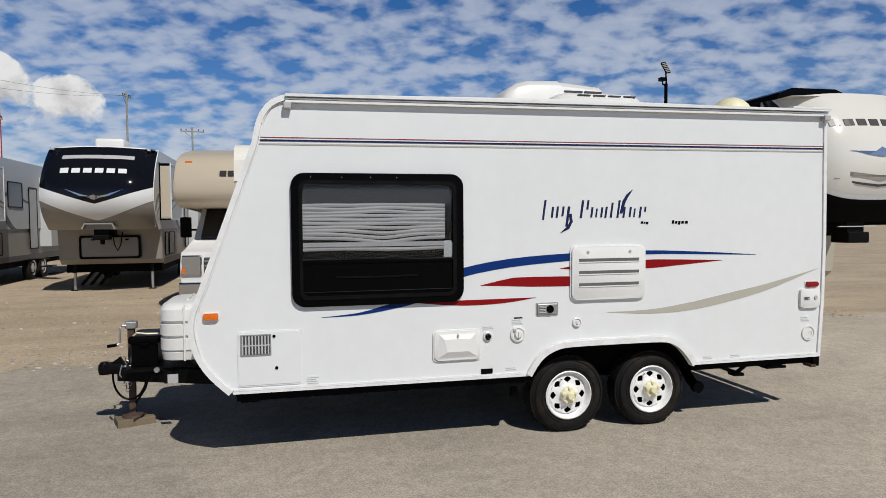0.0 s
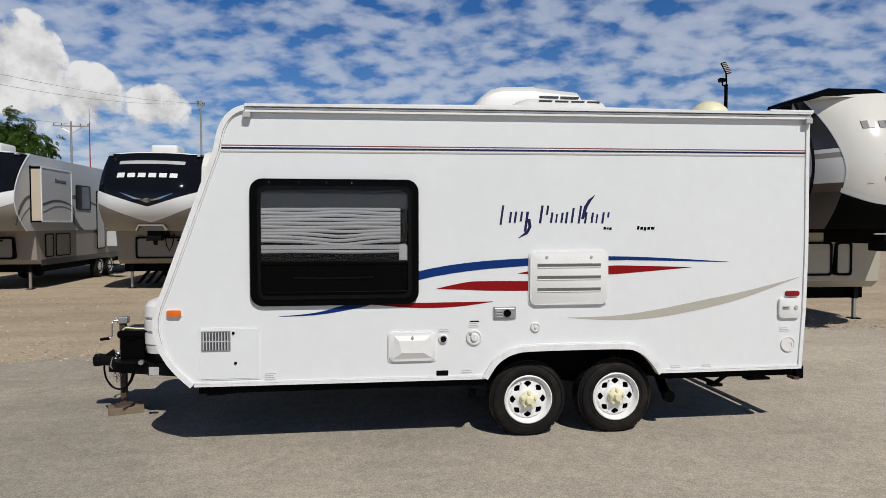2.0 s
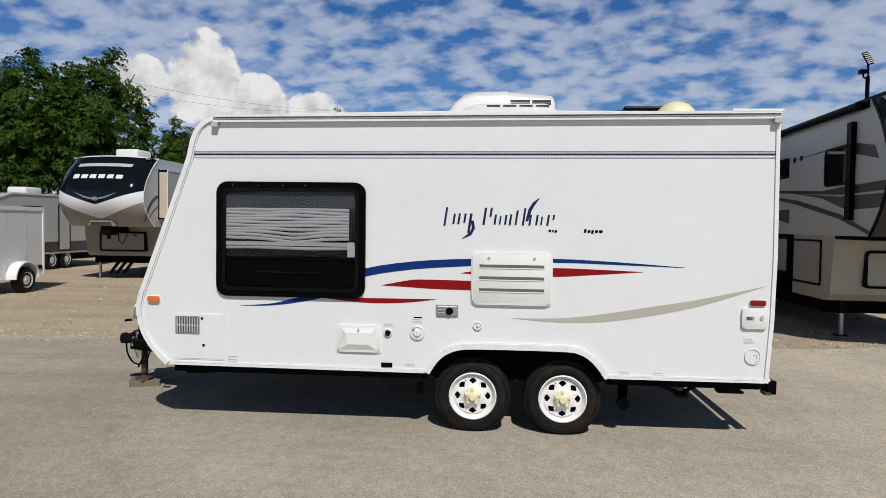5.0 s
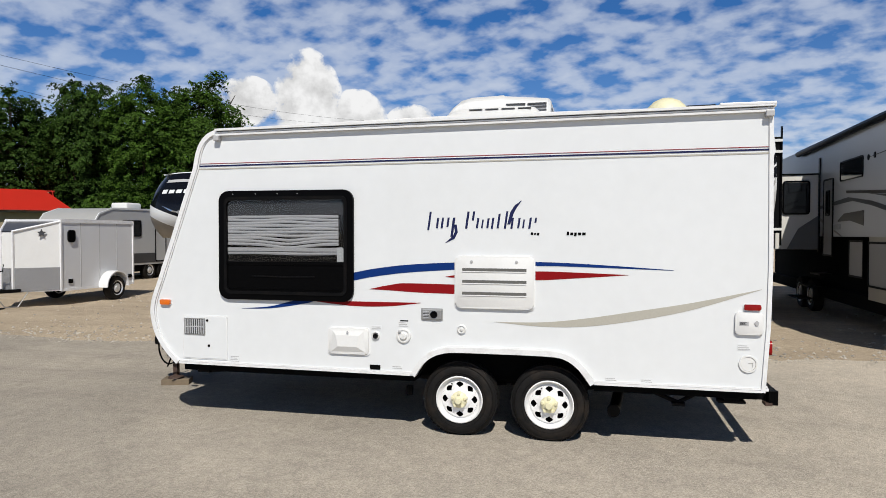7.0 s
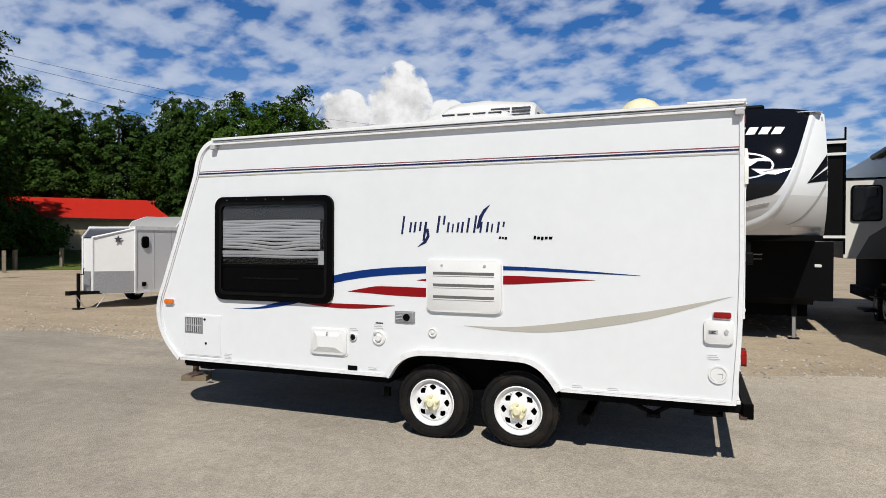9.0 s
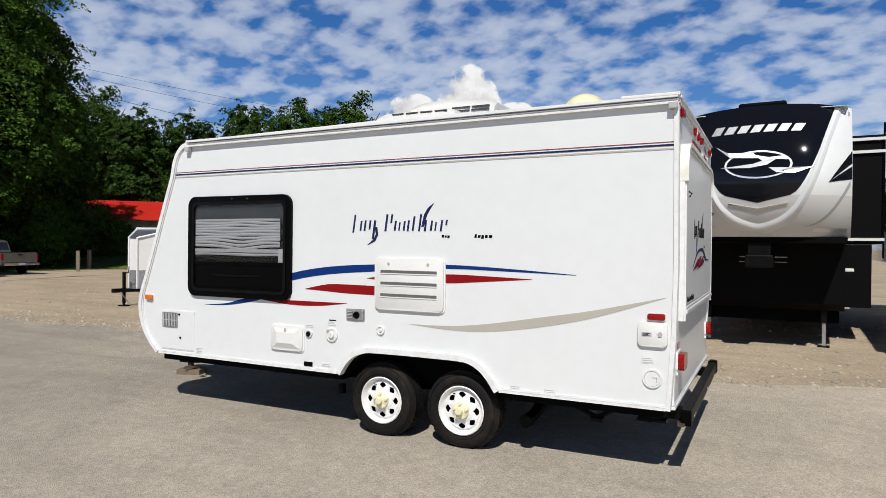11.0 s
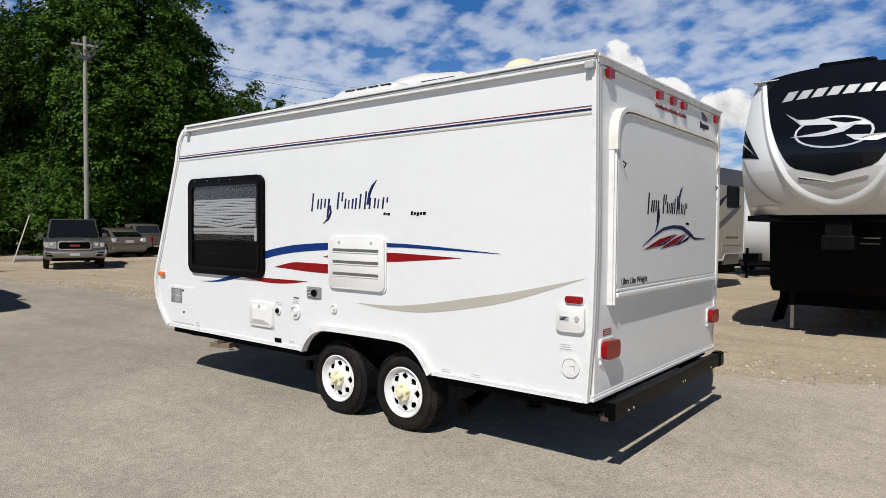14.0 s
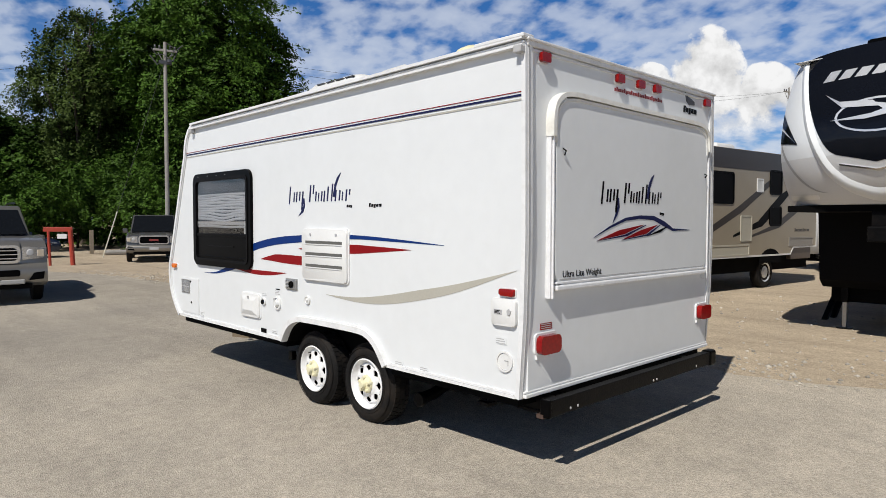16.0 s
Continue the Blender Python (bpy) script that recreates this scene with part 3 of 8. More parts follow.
SCRIPT = [(0.00, 0.018, -0.08, 0.95), (0.075, 0.018, 0.03, 0.6), (0.118, 0.018, 0.02, 0.62), (0.168, 0.018, 0.1, 0.62), (0.215, 0.022, -0.45, 0.62),
          (0.335, 0.020, 0.0, 0.95), (0.385, 0.018, 0.45, 0.95), (0.43, 0.018, 0.03, 0.58), (0.475, 0.014, 0.03, 0.5), (0.52, 0.018, 0.03, 0.57), (0.56, 0.018, 0.0, 0.6),
          (0.61, 0.018, 0.02, 0.82), (0.672, 0.018, 0.0, 0.95), (0.728, 0.018, 0.0, 0.6), (0.785, 0.018, 0.03, 0.58), (0.828, 0.014, 0.03, 0.5), (0.88, 0.018, 0.0, 0.6), (0.925, 0.016, 0.32, 0.6)]
wordmark("name_mark", NAVY, TRAILER, 1.905, 2.86, 1.765, 1.915, -0.003, 0.001, SCRIPT)
P("feather_mark", lambda bm: band(bm, [(2.575, 1.80), (2.60, 1.90), (2.635, 1.955), (2.69, 1.995)], [(2.60, 1.80), (2.625, 1.885), (2.645, 1.925), (2.69, 1.99)], -0.003, 0.001), NAVY, TRAILER)
P("feather_mark", lambda bm: band(bm, [(2.13, 1.80), (2.14, 1.74), (2.12, 1.70), (2.06, 1.65)], [(2.155, 1.80), (2.165, 1.735), (2.135, 1.68), (2.06, 1.645)], -0.003, 0.001), NAVY, TRAILER)
wordmark("name_mark", BLACK, TRAILER, 2.765, 2.83, 1.715, 1.735, -0.003, 0.001, [(0, 0.3, 0, 1), (0.4, 0.25, 0, 0.8), (0.75, 0.3, -0.2, 0.8)])
wordmark("name_mark", BLACK, TRAILER, 3.05, 3.205, 1.713, 1.742, -0.003, 0.001, [(0, 0.12, 0, 1), (0.18, 0.15, 0, 0.75), (0.38, 0.13, -0.25, 0.75), (0.57, 0.15, 0, 0.75), (0.78, 0.18, 0, 0.75)])


def side_window():
    W = P("window", lambda bm: ring(bm, rounded(-0.020, 1.256, 1.132, 2.103, 0.095, 6), rounded(0.048, 1.186, 1.195, 2.035, 0.05, 6), -0.030, 0.01), BLACK, TRAILER, "black-framed side window with a bent pleated shade", True)
    P("inner_frame", lambda bm: ring(bm, rounded(0.035, 1.20, 1.182, 2.05, 0.06, 6), rounded(0.060, 1.172, 1.21, 2.02, 0.045, 6), -0.037, -0.02), STEEL, W, smooth=True)
    P("cross_bar", lambda bm: (box(bm, 0.05, 1.185, -0.030, 0.0, 1.445, 1.475, 0.006), box(bm, 0.045, 1.19, -0.024, 0.0, 1.225, 1.24, 0.004)), BLACK, W)
    P("sash_edge", lambda bm: (strip(bm, [(0.09, 1.470), (0.6, 1.474), (1.08, 1.480)], 0.006, -0.032, -0.024), strip(bm, [(0.3, 1.345), (0.6, 1.340), (0.9, 1.346)], 0.012, -0.028, -0.006)), STEEL, W)
    P("lower_sash", lambda bm: box(bm, 0.05, 1.18, -0.020, -0.010, 1.20, 1.455), BLACK, W, "black tinted lower sash")
    P("pane", lambda bm: box(bm, 0.05, 1.18, -0.021, -0.018, 1.465, 2.03), GLASSPANE, W, "tinted glass pane").visible_shadow = False
    # black sheet on the wall stands in for the unlit room inside
    P("dark_room_backing", lambda bm: box(bm, 0.05, 1.18, -0.0068, -0.0045, 1.20, 2.03), DARK, W)
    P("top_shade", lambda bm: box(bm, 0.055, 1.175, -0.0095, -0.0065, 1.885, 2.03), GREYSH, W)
    n = 11

    def slats(k):
        def fill(bm):
            rows = []
            for i in range(25):
                u = i / 24
                sag = math.exp(-((u - 0.57) / 0.18) ** 2) * (0.035 - 0.075 * (k / n)) * (0.3 + 0.7 * k / n)
                sag -= (0.022 * max(0, 1 - abs(u - 0.55) * 3)) * (k / n) ** 2
                z = 1.880 - 0.0262 * k + sag + 0.003 * math.sin(u * 9 + k * 1.7)
                x = 0.06 + u * 1.055
                if k == n - 1:
                    z = 1.56 + 0.004 * math.sin(u * 7)
                rows.append([(x, -0.0080, z), (x, -0.0112, z - 0.013), (x, -0.0080, z - 0.0250), (x, -0.0068, z - 0.012)])
            quad_grid(bm, rows, close=True)
        return fill
    for k in range(n):
        P("pleat", slats(k), SHADE, W)
    P("shade_rail", lambda bm: box(bm, 0.06, 1.115, -0.0150, -0.0070, 1.565, 1.598), SHADE, W)
    P("torn_flap", lambda bm: prism(bm, [(1.105, 1.478), (1.165, 1.478), (1.188, 1.51), (1.185, 1.575), (1.150, 1.605), (1.105, 1.60)], -0.0175, -0.0145), PLASTG, W, "loose translucent plastic flap")
    for x in (0.12, 0.34, 0.55, 0.74):
        P("screw", lambda bm: box(bm, x, x + 0.006, -0.036, -0.02, 2.07, 2.076), GREYP, W)


GLASSPANE = bpy.data.materials.new("tinted_glass")
GLASSPANE.use_nodes = True
_n = GLASSPANE.node_tree
_n.nodes.clear()
_t, _g, _m, _f, _p, _q, _o = (_n.nodes.new(k) for k in ("ShaderNodeBsdfTransparent", "ShaderNodeBsdfGlossy", "ShaderNodeMixShader", "ShaderNodeLayerWeight", "ShaderNodeMath", "ShaderNodeMath", "ShaderNodeOutputMaterial"))
_t.inputs[0].default_value, _g.inputs["Roughness"].default_value = (0.88, 0.89, 0.90, 1), 0.02
_f.inputs["Blend"].default_value, _p.operation, _q.operation = 0.5, "POWER", "MULTIPLY_ADD"
_p.inputs[1].default_value, _q.inputs[1].default_value, _q.inputs[2].default_value = 4.0, 0.85, 0.025
_n.links.new(_f.outputs["Facing"], _p.inputs[0]), _n.links.new(_p.outputs[0], _q.inputs[0]), _n.links.new(_q.outputs[0], _m.inputs[0])
_n.links.new(_t.outputs[0], _m.inputs[1]), _n.links.new(_g.outputs[0], _m.inputs[2]), _n.links.new(_m.outputs[0], _o.inputs[0])
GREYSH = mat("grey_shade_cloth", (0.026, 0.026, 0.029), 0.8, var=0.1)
PLASTG = mat("milky_plastic", (0.45, 0.46, 0.46), 0.4, var=0.1)
side_window()


SLOTG = mat("shaded_slot_grey", (0.11, 0.108, 0.10), 0.7, var=0.1)


def hatches():
    # fridge vent
    V = P("fridge_vent", lambda bm: prism(bm, rounded(2.150, 2.795, 1.108, 1.537, 0.04), -0.028, 0.0, bevel=0.010), PLAST, TRAILER, "white plastic fridge vent cover with three slots", True)
    P("vent_frame", lambda bm: ring(bm, rounded(2.140, 2.805, 1.098, 1.547, 0.045), rounded(2.158, 2.787, 1.116, 1.529, 0.036), -0.012, 0.0), TRIMW, V)
    for z in (1.428, 1.330, 1.232):
        P("slot", lambda bm: box(bm, 2.208, 2.736, -0.0295, -0.026, z - 0.012, z + 0.012), SLOTG, V)
        P("slat", lambda bm: box(bm, 2.208, 2.736, -0.034, -0.027, z - 0.022, z - 0.014, 0.002), PLAST, V)
    for x in (2.285, 2.655):
        P("latch", lambda bm: spin(bm, [(0.0, -0.034), (0.011, -0.034), (0.013, -0.027)], (x, 0, 1.493), "y", 12), GREYP, V)
    # furnace vent door
    D = P("access_door", lambda bm: prism(bm, rounded(-0.395, 0.035, 0.583, 0.963, 0.012), -0.010, 0.0, bevel=0.003), WHITE, TRAILER, "white front hatch with a louvred vent grille")
    P("door_frame", lambda bm: ring(bm, rounded(-0.405, 0.045, 0.573, 0.973, 0.014), rounded(-0.392, 0.032, 0.586, 0.960, 0.010), -0.006, 0.0), TRIMW, D)
    P("grille_frame", lambda bm: ring(bm, rounded(-0.385, -0.172, 0.795, 0.948, 0.006), rounded(-0.376, -0.180, 0.803, 0.940, 0.004), -0.016, -0.009), GALV, D)
    P("grille_back", lambda bm: box(bm, -0.38, -0.176, -0.0125, -0.0105, 0.80, 0.945), DGREY, D)
    for k in range(9):
        P("louvre", lambda bm: box(bm, -0.374 + 0.0222 * k, -0.3645 + 0.0222 * k, -0.016, -0.012, 0.806, 0.938), ALUM, D)
    P("grille_bar", lambda bm: box(bm, -0.376, -0.180, -0.0175, -0.0155, 0.866, 0.874), ALUM, D)
    for x, z in ((-0.152, 0.930), (-0.137, 0.700)):
        P("lock", lambda bm: spin(bm, [(0, -0.017), (0.010, -0.017), (0.012, -0.009)], (x, 0, z), "y", 12), BLACK, D)
    # water heater door
    H = P("water_heater_door", lambda bm: prism(bm, rounded(1.024, 1.390, 0.682, 0.905, 0.030), -0.022, 0.0, bevel=0.010), PLAST, TRAILER, "white bulged water heater door", True)
    P("door_rim", lambda bm: ring(bm, rounded(1.014, 1.400, 0.672, 0.915, 0.034), rounded(1.030, 1.384, 0.688, 0.899, 0.026), -0.010, 0.0), TRIMW, H)
    def bulge(bm):
        lo = [(1.05, -0.021, 0.70), (1.364, -0.021, 0.70), (1.354, -0.021, 0.885), (1.06, -0.021, 0.885)]
        hi = [(1.12, -0.046, 0.750), (1.29, -0.046, 0.750), (1.31, -0.038, 0.845), (1.10, -0.038, 0.845)]
        made = quad_grid(bm, [lo, hi], close=True)
        bm.faces.new(made[1])
    P("bulge", bulge, PLAST, H)
    P("latch", lambda bm: (box(bm, 1.203, 1.211, -0.048, -0.03, 0.864, 0.886, 0.002), spin(bm, [(0, -0.044), (0.008, -0.044), (0.010, -0.03)], (1.207, 0, 0.866), "y", 12)), GREYP, H)
    # black fill ports
    for x, z, r, name, lab in ((1.452, 0.850, 0.036, "water_inlet", "white city water inlet with a dark fitting"), (1.700, 0.856, 0.062, "fuel_filler", "round white water fill cap"), (2.200, 0.928, 0.038, "vent_cap", "small round white vent cap")):
        C = P(name, lambda bm: spin(bm, [(0, -0.010), (r * 0.72, -0.010), (r * 0.80, -0.018), (r, -0.014), (r * 1.02, 0.0)], (x, 0, z), "y", 28), PLAST, TRAILER, lab, True)
        if name == "water_inlet":
            P("fitting", lambda bm: spin(bm, [(0, -0.016), (0.014, -0.028), (0.018, -0.028), (0.020, -0.009)], (x, 0, z - 0.004), "y", 14), STEEL, C, "", True)
            P("fitting_ring", lambda bm: spin(bm, [(0.020, -0.012), (0.023, -0.018), (0.026, -0.011)], (x, 0, z - 0.004), "y", 16), CHROME, C, "", True)
        elif name == "fuel_filler":
            P("cap", lambda bm: spin(bm, [(0, -0.030), (0.026, -0.030), (0.031, -0.024), (0.033, -0.010)], (x, 0, z), "y", 20), PLAST, C, "", True)
            P("grip", lambda bm: box(bm, x - 0.006, x + 0.006, -0.038, -0.028, z - 0.022, z + 0.022, 0.002, turn=None), PLAST, C)
            P("hinge", lambda bm: box(bm, x - 0.045, x - 0.02, -0.026, -0.01, z + 0.028, z + 0.046, 0.003), GREYP, C)
        else:
            P("knob", lambda bm: spin(bm, [(0, -0.024), (0.010, -0.024), (0.016, -0.012)], (x + 0.002, 0, z), "y", 14), PLAST, C, "", True)
    # furnace exhaust
    F = P("furnace_vent", lambda bm: box(bm, 1.862, 2.028, -0.020, 0.0, 1.003, 1.088, 0.006), GALV, TRAILER, "weathered metal furnace exhaust with round ports")
    P("port", lambda bm: spin(bm, [(0, -0.021), (0.021, -0.021), (0.027, -0.034), (0.032, -0.019)], (1.965, 0, 1.045), "y", 18), DARK, F, "", True)
    P("port", lambda bm: box(bm, 1.872, 1.925, -0.0225, -0.02, 1.015, 1.076), DGREY, F)
    for k in range(5):
        P("vent_slat", lambda bm: box(bm, 1.872, 1.925, -0.026, -0.021, 1.018 + 0.0125 * k, 1.024 + 0.0125 * k), ALUM, F)
    P("flange", lambda bm: ring(bm, rounded(1.852, 2.038, 0.995, 1.096, 0.006), rounded(1.866, 2.024, 1.008, 1.083, 0.004), -0.006, 0.0), GALV, F)
    # power inlet hatch and lamps at the rear end
    C = P("cable_hatch", lambda bm: prism(bm, rounded(4.310, 4.508, 0.963, 1.132, 0.026), -0.026, 0.0, bevel=0.007), PLAST, TRAILER, "white power cable hatch with a grey label", True)
    P("label_plate", lambda bm: box(bm, 4.336, 4.403, -0.0275, -0.025, 1.030, 1.062), GREYP, C)
    wordmark("label_line", BLACK, C, 4.343, 4.396, 1.036, 1.058, -0.0285, -0.027, [(0, 0.9, 0.75, 0.95), (0, 0.7, 0.4, 0.6), (0, 0.85, 0.05, 0.25)], slant=0)
    P("latch", lambda bm: prism(bm, [(4.460, 1.072), (4.476, 1.058), (4.470, 1.036), (4.450, 1.036), (4.444, 1.058)], -0.034, -0.025), GREYP, C)
    R = P("marker_lamp", lambda bm: prism(bm, rounded(4.373, 4.491, 1.148, 1.192, 0.012), -0.026, 0.0, bevel=0.008), REDL, TRAILER, "red side marker lamp", True)
    P("lamp_base", lambda bm: prism(bm, rounded(4.366, 4.498, 1.142, 1.198, 0.014), -0.006, 0.0), TRIMW, R)
    A = P("marker_lamp", lambda bm: prism(bm, rounded(-0.628, -0.528, 1.066, 1.112, 0.010), -0.030, 0.0, bevel=0.008), AMBER, TRAILER, "amber side marker lamp", True)
    P("lamp_base", lambda bm: prism(bm, rounded(-0.633, -0.523, 1.060, 1.116, 0.012), -0.008, 0.0), TRIMW, A)
    O = P("vent_ring", lambda bm: ring(bm, [(4.408 + 0.066 * math.cos(radians(a)), 0.738 + 0.066 * math.sin(radians(a))) for a in range(0, 360, 12)], [(4.408 + 0.054 * math.cos(radians(a)), 0.738 + 0.054 * math.sin(radians(a))) for a in range(0, 360, 12)], -0.012, 0.0), PLAST, TRAILER, "round white cover")
    P("vent_face", lambda bm: spin(bm, [(0, -0.007), (0.052, -0.007), (0.055, 0.0)], (4.408, 0, 0.738), "y", 28), PLAST, O)
    P("vent_clip", lambda bm: (box(bm, 4.406, 4.44, -0.010, -0.006, 0.744, 0.748), box(bm, 4.436, 4.44, -0.010, -0.006, 0.715, 0.748)), GREYP, O)
    # small printed notices and the black tag plate
    for x0, z0, rows in ((1.655, 0.935, 3), (1.415, 0.905, 2), (1.60, 0.572, 2), (4.335, 0.845, 3), (3.36, 0.560, 2), (3.63, 0.560, 2), (0.075, 0.565, 4)):
        N = P("notice", lambda bm: box(bm, x0 - 0.004, x0 + 0.088, -0.0022, 0.0, z0 - 0.004, z0 + 0.014 * rows + 0.004), WHITE, TRAILER, "small printed notice")
        for r in range(rows):
            P("print_line", lambda bm: box(bm, x0, x0 + 0.084 - 0.02 * ((r * 7) % 3) / 2, -0.0032, -0.002, z0 + 0.014 * r, z0 + 0.014 * r + 0.0055), GREYP, N)
    P("notice_bar", lambda bm: box(bm, 1.668, 1.738, -0.0036, -0.0012, 0.978, 0.988), BLACK, TRAILER)
    T = P("drain_port", lambda bm: box(bm, 1.398, 1.492, -0.008, 0.0, 0.556, 0.596, 0.003), BLACK, TRAILER, "black tag plate by the lower rail")
    for x in (1.41, 1.455):
        P("drain_slot", lambda bm: box(bm, x, x + 0.025, -0.010, -0.007, 0.570, 0.580), DARK, T)


hatches()


def wheel_parts(parent, cx, cy, cz):
    """Tyre, white steel rim with eight openings and a yellowed hub cap; the face looks to -y."""
    T = P("tyre", lambda bm: spin(bm, [(0.188, 0.03), (0.200, 0.006), (0.235, -0.006), (0.275, -0.002), (0.298, 0.014), (0.309, 0.030), (0.313, 0.036), (0.316, 0.06), (0.316, 0.14), (0.308, 0.175), (0.27, 0.20), (0.19, 0.19)], (cx, cy, cz), "y", 56), RUBBER, parent, "worn black rubber tyre", True)

    def tread(bm):
        for k in range(48):
            a = 2 * math.pi * k / 48
            for off, y0, y1 in ((0.0, 0.032, 0.075), (0.065, 0.083, 0.125), (0.02, 0.133, 0.170)):
                m = Matrix.Translation((cx, cy, cz)) @ Matrix.Rotation(-(a + off), 4, "Y")
                box(bm, 0.309, 0.3205, y0, y1, -0.0165, 0.0165, turn=m)
    P("tread", tread, RUBBER, T)
    P("sidewall_rib", lambda bm: (spin(bm, [(0.226, -0.006), (0.229, -0.010), (0.232, -0.006)], (cx, cy, cz), "y", 48), spin(bm, [(0.284, 0.002), (0.287, -0.004), (0.290, 0.005)], (cx, cy, cz), "y", 48)), RUBBER, T, "", True)
    W = P("rim", lambda bm: (spin(bm, [(0.196, 0.004), (0.201, -0.006), (0.193, -0.012), (0.186, -0.004), (0.182, 0.016), (0.170, 0.028), (0.166, 0.040), (0.158, 0.030), (0.150, 0.022)], (cx, cy, cz), "y", 56),
                            spin(bm, [(0.0, 0.004), (0.060, 0.002), (0.092, 0.010), (0.098, 0.016)], (cx, cy, cz), "y", 40)), WHEELW, parent, "white steel rim with eight openings", True)

    def spokes(bm):
        for k in range(8):
            c = math.pi * 2 * (k + 0.5) / 8
            rows = []
            for j in range(7):
                r = 0.097 + 0.055 * j / 6
                half = radians(22.5 - 14.0 * math.sin(math.pi * (j / 6) ** 1.35))
                y = 0.015 + 0.007 * j / 6
                rows.append([(cx + r * math.cos(c + s * half), cy + y + dy, cz + r * math.sin(c + s * half)) for s, dy in ((-1, 0), (-0.5, -0.002), (0.5, -0.002), (1, 0), (1, 0.008), (-1, 0.008))])
            quad_grid(bm, rows, close=True)
    P("spoke_ring", spokes, WHEELW, W, "", True)
    P("drum", lambda bm: spin(bm, [(0, 0.055), (0.178, 0.055), (0.182, 0.12)], (cx, cy, cz), "y", 28), DARK, W)
    H = P("hub_cap", lambda bm: spin(bm, [(0, -0.060), (0.024, -0.060), (0.029, -0.054), (0.031, -0.032), (0.052, -0.024), (0.066, -0.012), (0.070, 0.006)], (cx, cy, cz), "y", 30), CREAM, W, "yellowed plastic hub cap", True)

    for k in range(5):
        a = 2 * math.pi * k / 5 + 0.3
        P("nut_cover", lambda bm: spin(bm, [(0, -0.038), (0.011, -0.038), (0.0145, -0.030), (0.019, 0.004)], (cx + 0.056 * math.cos(a), cy, cz + 0.056 * math.sin(a)), "y", 10), CREAM, H, "", True)
    P("valve", lambda bm: rod(bm, [(cx - 0.06, cy + 0.012, cz + 0.128), (cx - 0.064, cy - 0.012, cz + 0.134)], 0.005, 6), BLACK, W)


for wx in (2.165, 2.915):
    wheel_parts(TRAILER, wx, 0.075, 0.318)
for wx in (2.165, 2.915):
    P("far_tyre", lambda bm: spin(bm, [(0.02, 0.0), (0.27, -0.01), (0.316, 0.04), (0.316, 0.15), (0.27, 0.2), (0.02, 0.2)], (wx, TW - 0.27, 0.318), "y", 40), RUBBER, TRAILER, "", True)


